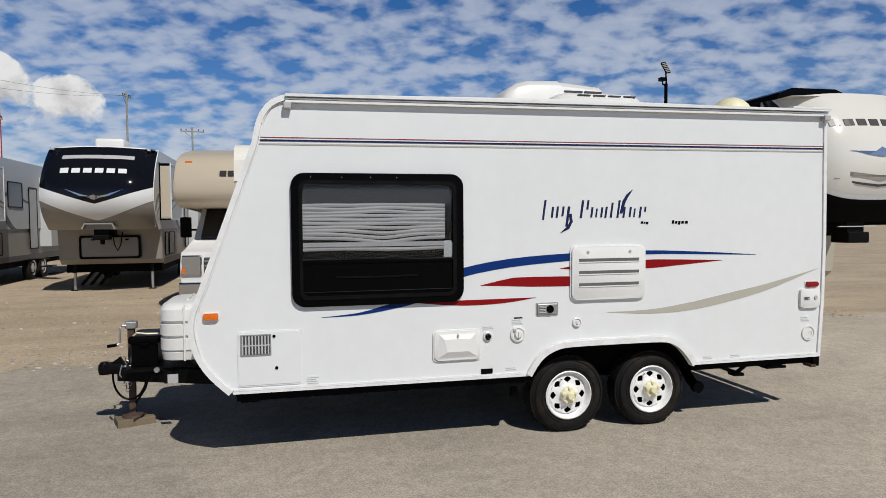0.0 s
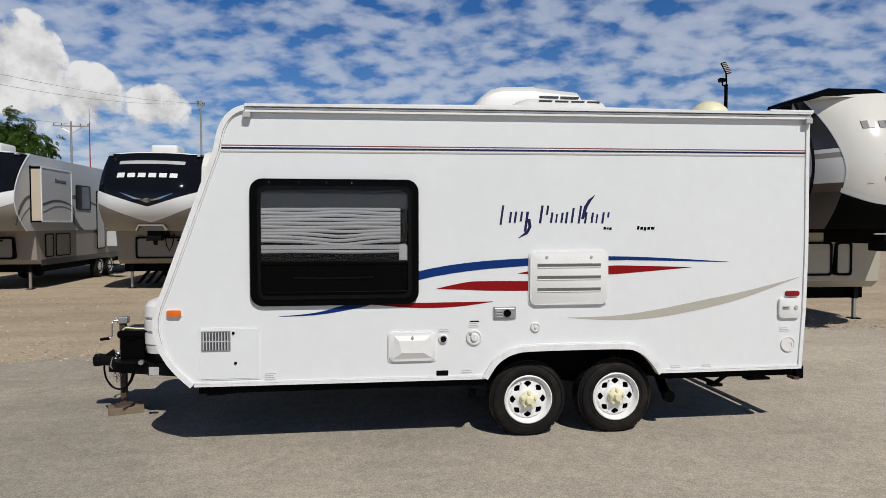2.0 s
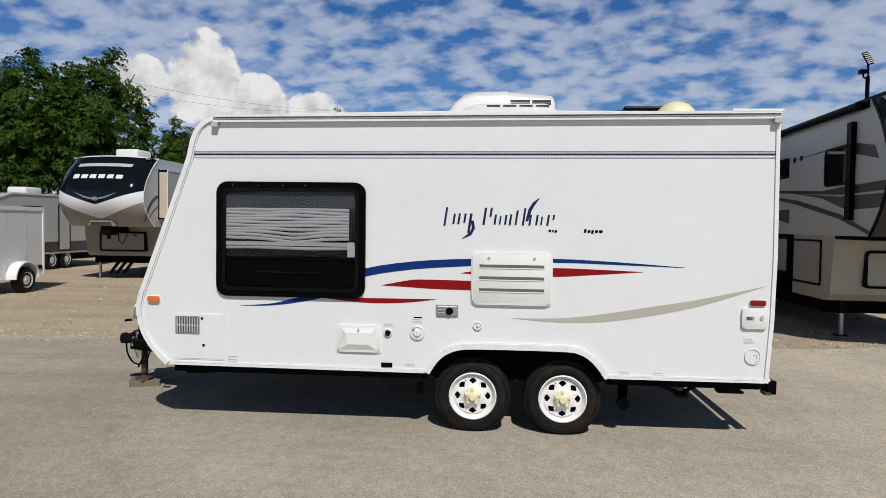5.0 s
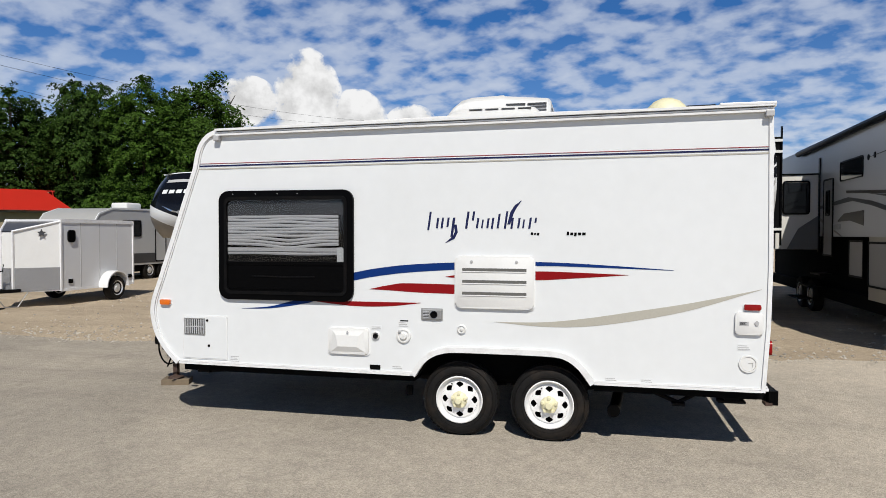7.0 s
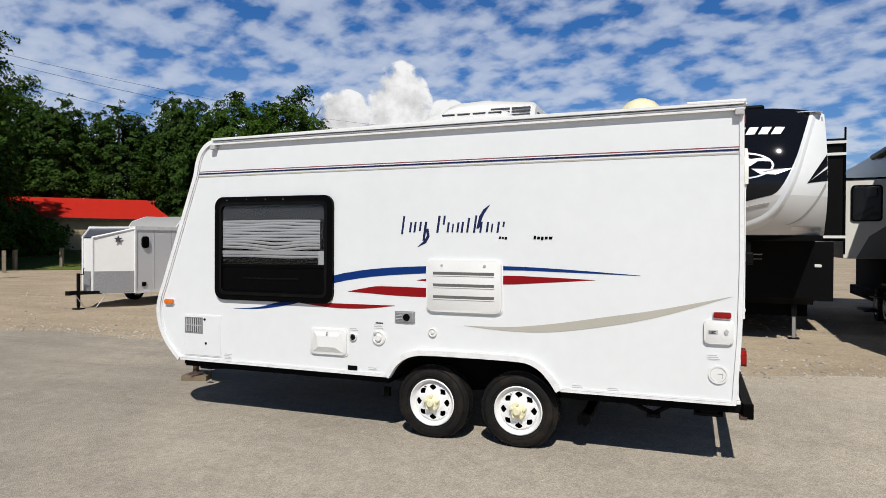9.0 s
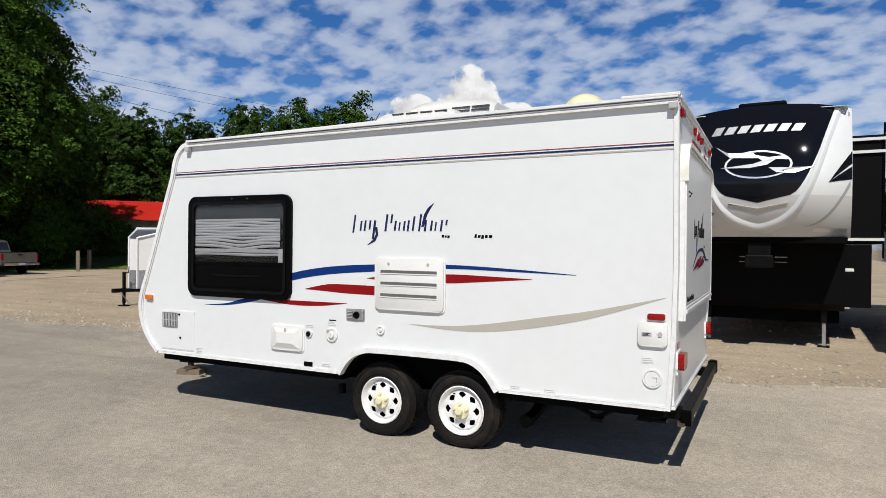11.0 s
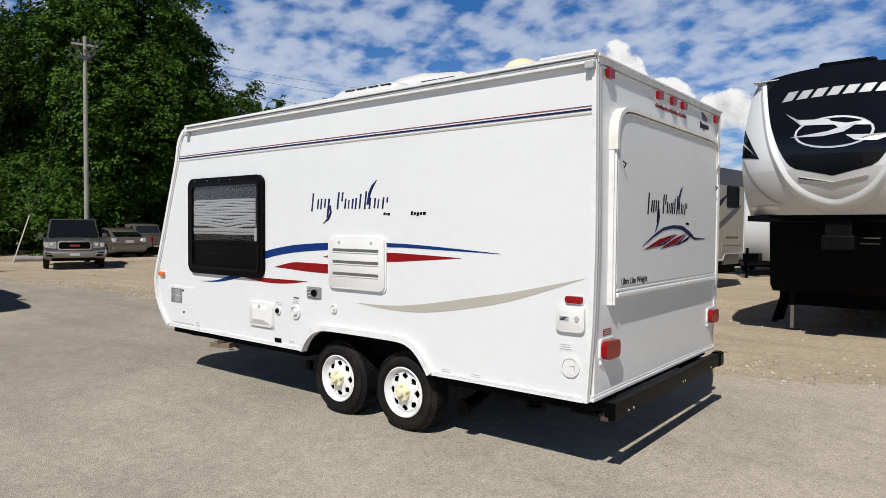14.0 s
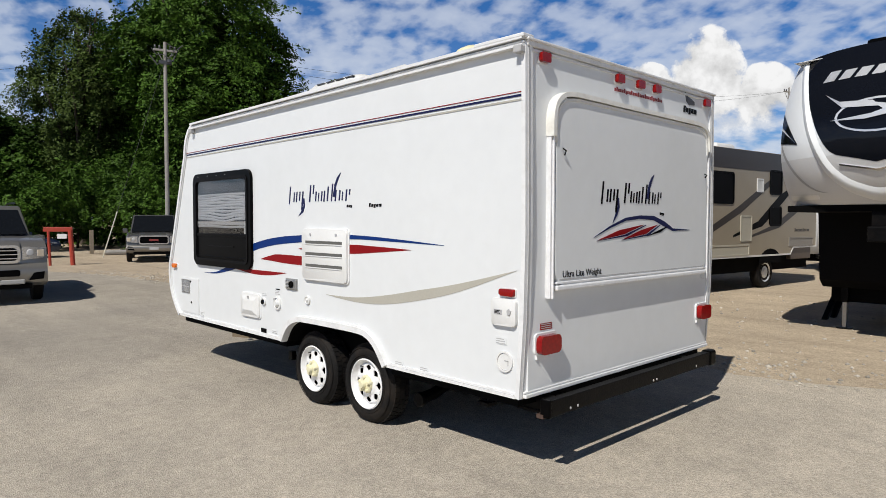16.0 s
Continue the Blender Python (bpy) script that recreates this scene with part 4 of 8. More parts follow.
def undercarriage():
    P("axle", lambda bm: (rod(bm, [(2.165, 0.2, 0.318), (2.165, TW - 0.2, 0.318)], 0.035), rod(bm, [(2.915, 0.2, 0.318), (2.915, TW - 0.2, 0.318)], 0.035)), STEEL, TRAILER)
    for y in (0.42, TW - 0.50):
        P("frame_rail", lambda bm: box(bm, -0.45, 4.50, y, y + 0.08, 0.40, 0.47), STEEL, TRAILER)
        P("leaf_spring", lambda bm: (strip(bm, [(1.80, 0.40), (2.165, 0.36), (2.52, 0.40)], 0.03, y, y + 0.06), strip(bm, [(2.56, 0.40), (2.915, 0.36), (3.27, 0.40)], 0.03, y, y + 0.06)), STEEL, TRAILER)
    P("sewer_pipe", lambda bm: (rod(bm, [(3.50, 0.55, 0.43), (3.45, 0.30, 0.30), (3.43, 0.20, 0.28)], 0.045, 14), spin(bm, [(0, 0.0), (0.052, 0.0), (0.056, 0.03), (0.045, 0.06)], (3.43, 0.16, 0.275), "y", 16), rod(bm, [(3.46, 0.35, 0.40), (3.70, 0.40, 0.40)], 0.012)), BLACK, TRAILER, "black sewer outlet pipe", True)
    P("stabiliser_jack", lambda bm: (rod(bm, [(3.62, 0.35, 0.46), (3.95, 0.35, 0.33)], 0.018), rod(bm, [(3.95, 0.35, 0.33), (4.18, 0.35, 0.47)], 0.018), rod(bm, [(3.60, 0.35, 0.45), (4.05, 0.35, 0.43)], 0.012), box(bm, 3.90, 4.0, 0.30, 0.40, 0.31, 0.335)), STEEL, TRAILER)
    P("stabiliser_jack", lambda bm: (box(bm, 4.22, 4.48, 0.30, 0.42, 0.41, 0.46), box(bm, 4.30, 4.42, 0.32, 0.40, 0.375, 0.41), box(bm, 4.25, 4.46, 0.31, 0.41, 0.355, 0.375)), STEEL, TRAILER)
    J = P("stabiliser_jack", lambda bm: (box(bm, -0.36, 0.02, 0.26, 0.34, 0.42, 0.47), box(bm, -0.40, -0.28, 0.22, 0.38, 0.40, 0.425), rod(bm, [(-0.33, 0.29, 0.40), (0.02, 0.29, 0.44)], 0.02)), STEEL, TRAILER, "black folding stabiliser jack")
    P("belly_clip", lambda bm: box(bm, 1.69, 1.74, 0.12, 0.16, 0.32, 0.40), BLACK, TRAILER)
    # rear bumper: a square tube on two brackets
    B = P("bumper", lambda bm: box(bm, 4.585, 4.652, 0.14, 2.42, 0.405, 0.510, 0.006), STEEL, TRAILER, "black square-tube rear bumper")
    P("bumper_cap", lambda bm: box(bm, 4.582, 4.655, 0.125, 0.155, 0.400, 0.515, 0.008), BLACK, B)
    P("bumper_cap", lambda bm: box(bm, 4.576, 4.662, 2.34, 2.46, 0.392, 0.522, 0.02), BLACK, B)
    for y0, y1 in ((0.22, 0.30), (TW - 0.50, TW - 0.42)):
        P("bumper_bracket", lambda bm: box(bm, 4.44, 4.63, y0, y1, 0.42, 0.50), STEEL, B)
    P("bumper_tab", lambda bm: box(bm, 4.56, 4.61, 0.12, 0.22, 0.395, 0.42), RUST, B)
    P("bumper_rivet", lambda bm: [spin(bm, [(0, 4.6555), (0.008, 4.655), (0.01, 4.651)], (0, y, 0.43), "x", 8) for y in (0.35, 0.43, 1.4, 1.45, 2.1)], GREYP, B)


undercarriage()


def rear_wall():
    X = 4.548
    P("rear_panel", lambda bm: prism(bm, [(0.05, 0.545), (TW - 0.05, 0.545), (TW - 0.05, 2.655), (0.05, 2.655)], X - 0.05, X, "x"), WHITE, TRAILER)
    P("roof_edge_trim", lambda bm: (box(bm, X, X + 0.022, 0.0, TW, 2.645, 2.678, 0.006), box(bm, X, X + 0.012, 0.04, TW - 0.04, 2.622, 2.638, 0.003), box(bm, X - 0.03, X + 0.034, -0.01, TW + 0.012, 2.676, 2.694, 0.006)), TRIMW, TRAILER, "white aluminium roof edge trim")
    P("bottom_trim", lambda bm: (box(bm, X - 0.02, X + 0.012, 0.02, TW - 0.02, 0.528, 0.553, 0.005), box(bm, X - 0.03, X + 0.004, 0.02, TW - 0.02, 0.556, 0.568, 0.003)), TRIMW, TRAILER, "white aluminium lower trim")
    # fold-down bed door
    D = P("bed_door", lambda bm: prism(bm, rounded(0.335, 2.435, 1.20, 2.375, 0.10, 6), X, X + 0.045, "x", 0.008), WHITE, TRAILER, "white fold-down bed platform closed against the rear wall", True)
    top = [(0.300, 2.13), (0.300, 2.22), (0.315, 2.305), (0.355, 2.362), (0.43, 2.398), (0.53, 2.410), (2.25, 2.402), (2.35, 2.388), (2.425, 2.345), (2.455, 2.28), (2.460, 2.19)]
    inner = [(y + (0.028 if y < 1 else -0.028), z - 0.032) for y, z in top]
    P("top_bow", lambda bm: (strip(bm, eased(top[:6], 3) + eased(top[6:], 3), 0.030, X, X + 0.062, "x"), strip(bm, eased(inner[:6], 3) + eased(inner[6:], 3), 0.018, X, X + 0.052, "x")), CREAMW, D, "off-white moulded rain bow over the bed door", True)
    for y in (0.285, 2.445):
        P("side_rail", lambda bm: (box(bm, X, X + 0.036, y + 0.004, y + 0.016, 1.125, 2.14, 0.002), box(bm, X, X + 0.048, y + 0.020, y + 0.032, 1.125, 2.14, 0.002), box(bm, X, X + 0.032, y + 0.036, y + 0.044, 1.16, 2.14, 0.002)), ALUMW, D)
    P("bottom_rail", lambda bm: (box(bm, X, X + 0.056, 0.34, 2.44, 1.170, 1.205, 0.010), box(bm, X, X + 0.050, 0.34, 2.44, 1.212, 1.226, 0.003)), ALUMW, D)
    P("inner_seam", lambda bm: strip(bm, [(0.375, 1.24), (2.395, 1.236)], 0.006, X + 0.044, X + 0.047, "x"), GREYP, D)
    P("hook", lambda bm: rod(bm, [(X + 0.05, 0.395, 2.06), (X + 0.07, 0.40, 2.045), (X + 0.055, 0.405, 2.02)], 0.006), STEEL, D)
    P("hook", lambda bm: rod(bm, [(X + 0.05, 2.385, 2.00), (X + 0.07, 2.38, 1.99), (X + 0.055, 2.38, 1.97)], 0.006), STEEL, D)
    wordmark("name_mark", BLACK, D, 0.835, 1.70, 1.735, 1.885, X + 0.045, X + 0.0485, SCRIPT, "x")
    P("feather_mark", lambda bm: band(bm, [(1.44, 1.77), (1.465, 1.87), (1.50, 1.925), (1.545, 1.955)], [(1.465, 1.77), (1.49, 1.855), (1.51, 1.895), (1.545, 1.95)], X + 0.045, X + 0.0485, "x"), NAVY, D)
    P("feather_mark", lambda bm: band(bm, [(1.035, 1.77), (1.045, 1.71), (1.025, 1.67), (0.985, 1.60)], [(1.058, 1.77), (1.068, 1.705), (1.04, 1.65), (0.985, 1.595)], X + 0.045, X + 0.0485, "x"), NAVY, D)
    wordmark("name_mark", BLACK, D, 1.64, 1.70, 1.655, 1.675, X + 0.045, X + 0.048, [(0, 0.3, 0, 1), (0.4, 0.25, 0, 0.8), (0.75, 0.3, -0.2, 0.8)], "x")
    P("navy_wave", lambda bm: band(bm, [(0.755, 1.500), (0.95, 1.575), (1.15, 1.632), (1.35, 1.650), (1.55, 1.648), (1.72, 1.605), (1.85, 1.553), (2.13, 1.540)], [(0.755, 1.498), (0.95, 1.560), (1.15, 1.610), (1.35, 1.625), (1.55, 1.615), (1.70, 1.572), (1.85, 1.532), (2.13, 1.538)], X + 0.045, X + 0.048, "x"), NAVY, D)
    for a, b in ((0.79, 1.42), (1.10, 1.63)):
        P("red_wave", lambda bm: band(bm, [(a + 0.02, 1.482), (a + 0.28, 1.545), (b - 0.02, 1.582)], [(a + 0.02, 1.480), (a + 0.34, 1.515), (b - 0.02, 1.580)], X + 0.045, X + 0.048, "x"), RED, D)
        P("dark_wave", lambda bm: band(bm, [(a + 0.0, 1.476), (a + 0.35, 1.512), (b + 0.02, 1.582)], [(a + 0.0, 1.474), (a + 0.38, 1.502), (b + 0.02, 1.578)], X + 0.045, X + 0.048, "x"), NAVY, D)
    P("dark_wave", lambda bm: band(bm, [(1.46, 1.500), (1.65, 1.545), (1.80, 1.580)], [(1.46, 1.497), (1.65, 1.525), (1.80, 1.577)], X + 0.045, X + 0.048, "x"), BLACK, D)
    txt = bpy.data.curves.new("lettering", "FONT")
    txt.body, txt.size, txt.extrude = "Ultra Lite Weight", 0.062, 0.0008
    txt.materials.append(BLACK)
    t = new("lettering", txt)
    t.parent = D
    t.matrix_basis = Matrix.Translation((X + 0.047, 0.405, 1.252)) @ Matrix.Rotation(radians(90), 4, "Z") @ Matrix.Rotation(radians(90), 4, "X")
    D.location.y = -0.075
    # web address as bars, maker's badge as a plain shape
    wordmark("web_address", REDP, TRAILER, 0.985, 1.68, 2.515, 2.545, X, X + 0.003, [(0.035 * k, 0.024, -0.2 if k in (6, 22) else 0, 1.0 if k % 4 == 1 else 0.7) for k in range(28)], "x", 0)
    P("badge", lambda bm: band(bm, [(2.03, 2.665), (2.08, 2.62), (2.14, 2.605), (2.20, 2.585)], [(2.03, 2.66), (2.06, 2.575), (2.11, 2.552), (2.20, 2.56)], X, X + 0.004, "x"), DGREY, TRAILER)
    wordmark("badge_bar", BLACK, TRAILER, 2.01, 2.24, 2.490, 2.540, X, X + 0.004, [(0, 0.14, -0.1, 1), (0.19, 0.16, 0, 0.75), (0.40, 0.13, -0.25, 0.75), (0.58, 0.16, 0, 0.75), (0.79, 0.19, 0, 0.75)], "x")
    for y in (0.170, 1.025, 1.305, 1.545, 2.395):
        M = P("clearance_lamp", lambda bm: prism(bm, rounded(y - 0.045, y + 0.045, 2.572, 2.630, 0.012), X, X + 0.034, "x", 0.008), REDL, TRAILER, "small red clearance lamp", True)
        P("lamp_base", lambda bm: prism(bm, rounded(y - 0.054, y + 0.054, 2.564, 2.638, 0.014), X, X + 0.008, "x"), TRIMW, M)
    for y0, y1 in ((0.112, 0.318), (2.285, 2.475)):
        M = P("tail_lamp", lambda bm: prism(bm, rounded(y0, y1, 0.785, 0.900, 0.035), X - 0.02, X + 0.055, "x", 0.022), REDL, TRAILER, "large red tail lamp with a white gasket", True)
        P("lamp_base", lambda bm: prism(bm, rounded(y0 - 0.010, y1 + 0.010, 0.780, 0.915, 0.026), X - 0.03, X + 0.014, "x", 0.004), TRIMW, M)
        P("drip", lambda bm: rod(bm, [(X, y0 + 0.01, 0.79), (X + 0.006, y0 + 0.012, 0.755)], 0.010, 6), TRIMW, M)
        P("drip", lambda bm: rod(bm, [(X, y1 - 0.07, 0.79), (X + 0.006, y1 - 0.06, 0.765)], 0.009, 6), TRIMW, M)
    S = P("sticker", lambda bm: box(bm, X, X + 0.003, 0.165, 0.285, 0.930, 0.972), REDL, TRAILER, "small red reflector sticker with white lines")
    P("sticker_line", lambda bm: [box(bm, X + 0.002, X + 0.0038, 0.172, 0.278, z, z + 0.005) for z in (0.938, 0.950, 0.962)], GREYP, S)


CREAMW = mat("offwhite_moulding", (0.75, 0.74, 0.69), 0.45, var=0.05, scale=5, dirt=((0.5, 0.45, 0.35), 0.35, 7.0))
ALUMW = mat("white_aluminium", (0.76, 0.765, 0.77), 0.3, var=0.05, dirt=((0.45, 0.43, 0.39), 0.3, 8.0))
REDP = mat("red_print", (0.22, 0.03, 0.03), 0.5)
rear_wall()


def front_end():
    """Front wall, gas bottles under a ribbed cover, battery box, tongue and jack."""
    P("front_bow", lambda bm: strip(bm, [(0.25, 2.05), (0.27, 2.20), (0.36, 2.29), (0.5, 2.32), (TW - 0.5, 2.32), (TW - 0.36, 2.29), (TW - 0.27, 2.20), (TW - 0.25, 2.05)], 0.06, -0.42, -0.30, "x"), CREAMW, TRAILER, "off-white moulded rain bow over the front bed", True)
    P("front_bed_door", lambda bm: prism(bm, [(-0.655, 1.27), (-0.36, 2.13), (-0.31, 2.13), (-0.60, 1.27)], 0.30, TW - 0.30), WHITE, TRAILER)
    cy = TW / 2

    def cover(bm):
        prof = [(1.0, 0.625), (1.03, 0.69), (1.0, 0.695), (1.0, 0.70), (1.05, 0.71), (1.05, 0.80), (1.0, 0.805), (1.0, 0.82), (1.06, 0.83), (1.06, 0.92), (1.0, 0.925), (1.0, 0.94), (1.06, 0.95), (1.04, 1.04), (0.96, 1.075), (0.80, 1.09)]
        rows = []
        for s, z in prof:
            pts = rounded(-1.06 - 0.02 * (s - 1), -0.66, cy - 0.42 * s, cy + 0.42 * s, 0.13, 4)
            c = Vector((-0.86, cy))
            rows.append([(c.x + (p - c.x) * s, c.y + (q - c.y), z) for p, q in pts])
        made = quad_grid(bm, rows, close=True)
        bm.faces.new(made[-1])
    P("gas_cover", cover, PLAST, TRAILER, "white ribbed plastic gas bottle cover", True)
    P("cover_strap", lambda bm: strip(bm, [(-0.86, 1.098), (-0.87, 1.10)], 0.02, cy - 0.2, cy + 0.2), TRIMW, TRAILER)
    P("cover_edge", lambda bm: box(bm, -0.875, -0.86, cy - 0.455, cy + 0.455, 0.62, 1.075, 0.004), TRIMW, TRAILER)
    TONGUE = new("tongue_assembly")
    TONGUE.parent = TRAILER
    P("battery_box", lambda bm: (box(bm, -1.325, -1.115, cy - 0.20, cy + 0.20, 0.53, 0.755, 0.015), box(bm, -1.345, -1.095, cy - 0.22, cy + 0.22, 0.735, 0.80, 0.020), box(bm, -1.25, -1.18, cy - 0.23, cy - 0.20, 0.725, 0.745, 0.004)), BLACK, TONGUE, "black plastic battery box with a strap")
    P("battery_strap", lambda bm: rod(bm, [(-1.31, cy - 0.16, 0.80), (-1.28, cy - 0.17, 0.825), (-1.20, cy - 0.17, 0.815), (-1.10, cy - 0.15, 0.81)], 0.008, 6), CREAM, TONGUE)
    P("tongue", lambda bm: (prism(bm, [(0.2, cy - 0.80), (0.2, cy - 0.70), (-1.45, cy - 0.02), (-1.45, cy - 0.12)], 0.415, 0.53, "z"), prism(bm, [(0.2, cy + 0.80), (-1.45, cy + 0.12), (-1.45, cy + 0.02), (0.2, cy + 0.70)], 0.415, 0.53, "z"), box(bm, -1.05, -0.98, cy - 0.32, cy + 0.32, 0.415, 0.53), box(bm, -1.36, -0.75, cy - 0.30, cy + 0.30, 0.52, 0.54)), STEEL, TONGUE, "black steel A-frame tongue")
    P("coupler", lambda bm: (box(bm, -1.57, -1.40, cy - 0.06, cy + 0.06, 0.46, 0.55, 0.012), spin(bm, [(0, 0.565), (0.03, 0.56), (0.048, 0.535), (0.052, 0.50), (0.045, 0.455)], (-1.575, cy, 0), "z", 16), prism(bm, [(-1.52, 0.55), (-1.42, 0.55), (-1.45, 0.60)], cy - 0.02, cy + 0.02)), STEEL, TONGUE, "black ball coupler with a latch", True)
    K = P("tongue_jack", lambda bm: (box(bm, -1.384, -1.332, cy - 0.027, cy + 0.027, 0.10, 0.86, 0.005), spin(bm, [(0, 0.076), (0.09, 0.076), (0.08, 0.094), (0.03, 0.11)], (-1.358, cy, 0), "z", 16)), RUST, TONGUE, "rust-brown steel tongue jack with a hand crank")
    P("jack_head", lambda bm: box(bm, -1.400, -1.308, cy - 0.045, cy + 0.045, 0.842, 0.905, 0.010), GALV, K)
    P("crank", lambda bm: rod(bm, [(-1.385, cy - 0.05, 0.875), (-1.415, cy - 0.06, 0.875), (-1.432, cy - 0.065, 0.855), (-1.436, cy - 0.07, 0.735), (-1.455, cy - 0.075, 0.718)], 0.009, 8), GALV, K)
    P("crank_grip", lambda bm: rod(bm, [(-1.455, cy - 0.075, 0.716), (-1.530, cy - 0.08, 0.706)], 0.014, 10), BLACK, K)
    for x, n in ((-1.385, 12), (-1.345, 10)):
        P("safety_chain", lambda bm: [spin(bm, [(0.012, -0.003), (0.017, 0.0), (0.012, 0.003)], (x + 0.012 * math.sin(k * 1.3), cy - 0.12, 0.60 - 0.024 * k), "y" if k % 2 else "x", 10) for k in range(n)], GALV, TONGUE, "galvanised safety chain")
    P("chain_hook", lambda bm: rod(bm, [(-1.41, cy - 0.13, 0.55), (-1.43, cy - 0.13, 0.47), (-1.41, cy - 0.13, 0.445), (-1.39, cy - 0.13, 0.47)], 0.007, 6), GALV, TONGUE)
    loop = [(-1.35 + 0.13 * math.cos(a), cy - 0.14, 0.46 - 0.20 * math.sin(a)) for a in [-1.1 + 0.21 * k for k in range(22)]]
    P("cable", lambda bm: rod(bm, loop, 0.009, 6), BLACK, TONGUE, "black looped wiring cable")
    P("cable", lambda bm: rod(bm, [(-1.10, cy - 0.33, 0.54), (-1.16, cy - 0.33, 0.50), (-1.20, cy - 0.31, 0.38), (-1.28, cy - 0.27, 0.26)], 0.009, 6), BLACK, TONGUE)
    P("frame_plate", lambda bm: box(bm, -1.00, -0.92, cy - 0.47, cy - 0.46, 0.45, 0.52), GREYP, TONGUE)
    P("cable_plug", lambda bm: spin(bm, [(0, 0), (0.022, 0), (0.022, 0.03), (0.015, 0.04)], (-1.10, cy - 0.36, 0.54), "y", 12), GALV, TONGUE)


front_end()


def roof_things():
    base = 2.69

    def loft(sections, y0, y1):
        def fill(bm):
            rows = []
            for x, z0, z1, iy in sections:
                h = z1 - z0
                rows.append([(x, y0 + iy, z0), (x, y0 + iy, z0 + h * 0.55), (x, y0 + iy + 0.03, z0 + h * 0.85), (x, y0 + iy + 0.10, z1), (x, y1 - iy - 0.10, z1), (x, y1 - iy - 0.03, z0 + h * 0.85), (x, y1 - iy, z0 + h * 0.55), (x, y1 - iy, z0)])
            made = quad_grid(bm, rows, close=True)
            bm.faces.new(made[0]), bm.faces.new(made[-1][::-1])
        return fill
    ya, yb = 0.80, 1.52
    U = P("air_conditioner", loft([(1.80, base, 2.72, 0.05), (1.86, base, 2.85, 0.03), (1.93, base, 2.94, 0.01), (2.02, base, 3.005, 0.0), (2.12, base, 3.03, 0.0), (2.42, base, 3.04, 0.0), (2.44, base, 3.03, 0.0), (2.84, base, 2.995, 0.0), (2.865, base, 2.97, 0.02), (2.875, base, 2.75, 0.03)], ya, yb), PLAST, TRAILER, "white rooftop air conditioner with louvred side", True)
    for k in range(7):
        for x0, x1 in ((2.455, 2.635), (2.655, 2.83)):
            P("louvre_gap", lambda bm: box(bm, x0, x1, ya - 0.004 + 0.010 * (k > 5), ya + 0.03, 2.735 + 0.032 * k, 2.749 + 0.032 * k), DGREY, U)
    for k in range(5):
        P("end_louvre", lambda bm: box(bm, 2.868, 2.879 - 0.004 * (k > 3), ya + 0.12, yb - 0.12, 2.755 + 0.034 * k, 2.771 + 0.034 * k), DGREY, U)
    F = P("fridge_roof_vent", loft([(2.00, base, 2.702, 0.06), (2.04, base, 2.735, 0.03), (2.10, base, 2.768, 0.01), (2.18, base, 2.788, 0.0), (2.72, base, 2.792, 0.0), (2.78, base, 2.780, 0.01), (2.82, base, 2.745, 0.03), (2.84, base, 2.700, 0.06)], 0.075, 0.40), PLAST, TRAILER, "low white slotted roof vent cover", True)
    for k in range(4):
        x0 = 2.245 + 0.135 * k
        P("vent_slot", lambda bm: box(bm, x0, x0 + 0.108, 0.070, 0.09, 2.7545, 2.7625), DGREY, F)
    P("vent_gap", lambda bm: box(bm, 2.12, 2.76, 0.068, 0.08, 2.692, 2.699), DARK, F)
    V = P("roof_vent", lambda bm: spin(bm, [(0, 0.145), (0.05, 0.140), (0.105, 0.115), (0.15, 0.070), (0.17, 0.025), (0.175, 0.0)], (3.835, 0.31, 2.688), "z", 30), CREAM, TRAILER, "yellowed domed roof vent lid", True)
    P("vent_base", lambda bm: box(bm, 3.64, 4.03, 0.12, 0.51, 2.685, 2.700, 0.004), PLAST, V)
    P("front_vent", loft([(-0.02, 2.63, 2.645, 0.04), (0.03, 2.63, 2.672, 0.0), (0.28, 2.63, 2.672, 0.0), (0.33, 2.63, 2.65, 0.03)], 0.9, 1.5), PLAST, TRAILER, "", True)


roof_things()

BLOCK = thing("wood_block", "weathered pine block under the tongue jack", "wood block", (-1.36, 5.05 + TW / 2, 0), 20)
P("board", lambda bm: box(bm, -0.15, 0.15, -0.1, 0.1, 0.0, 0.075, 0.004), WOODB, BLOCK)


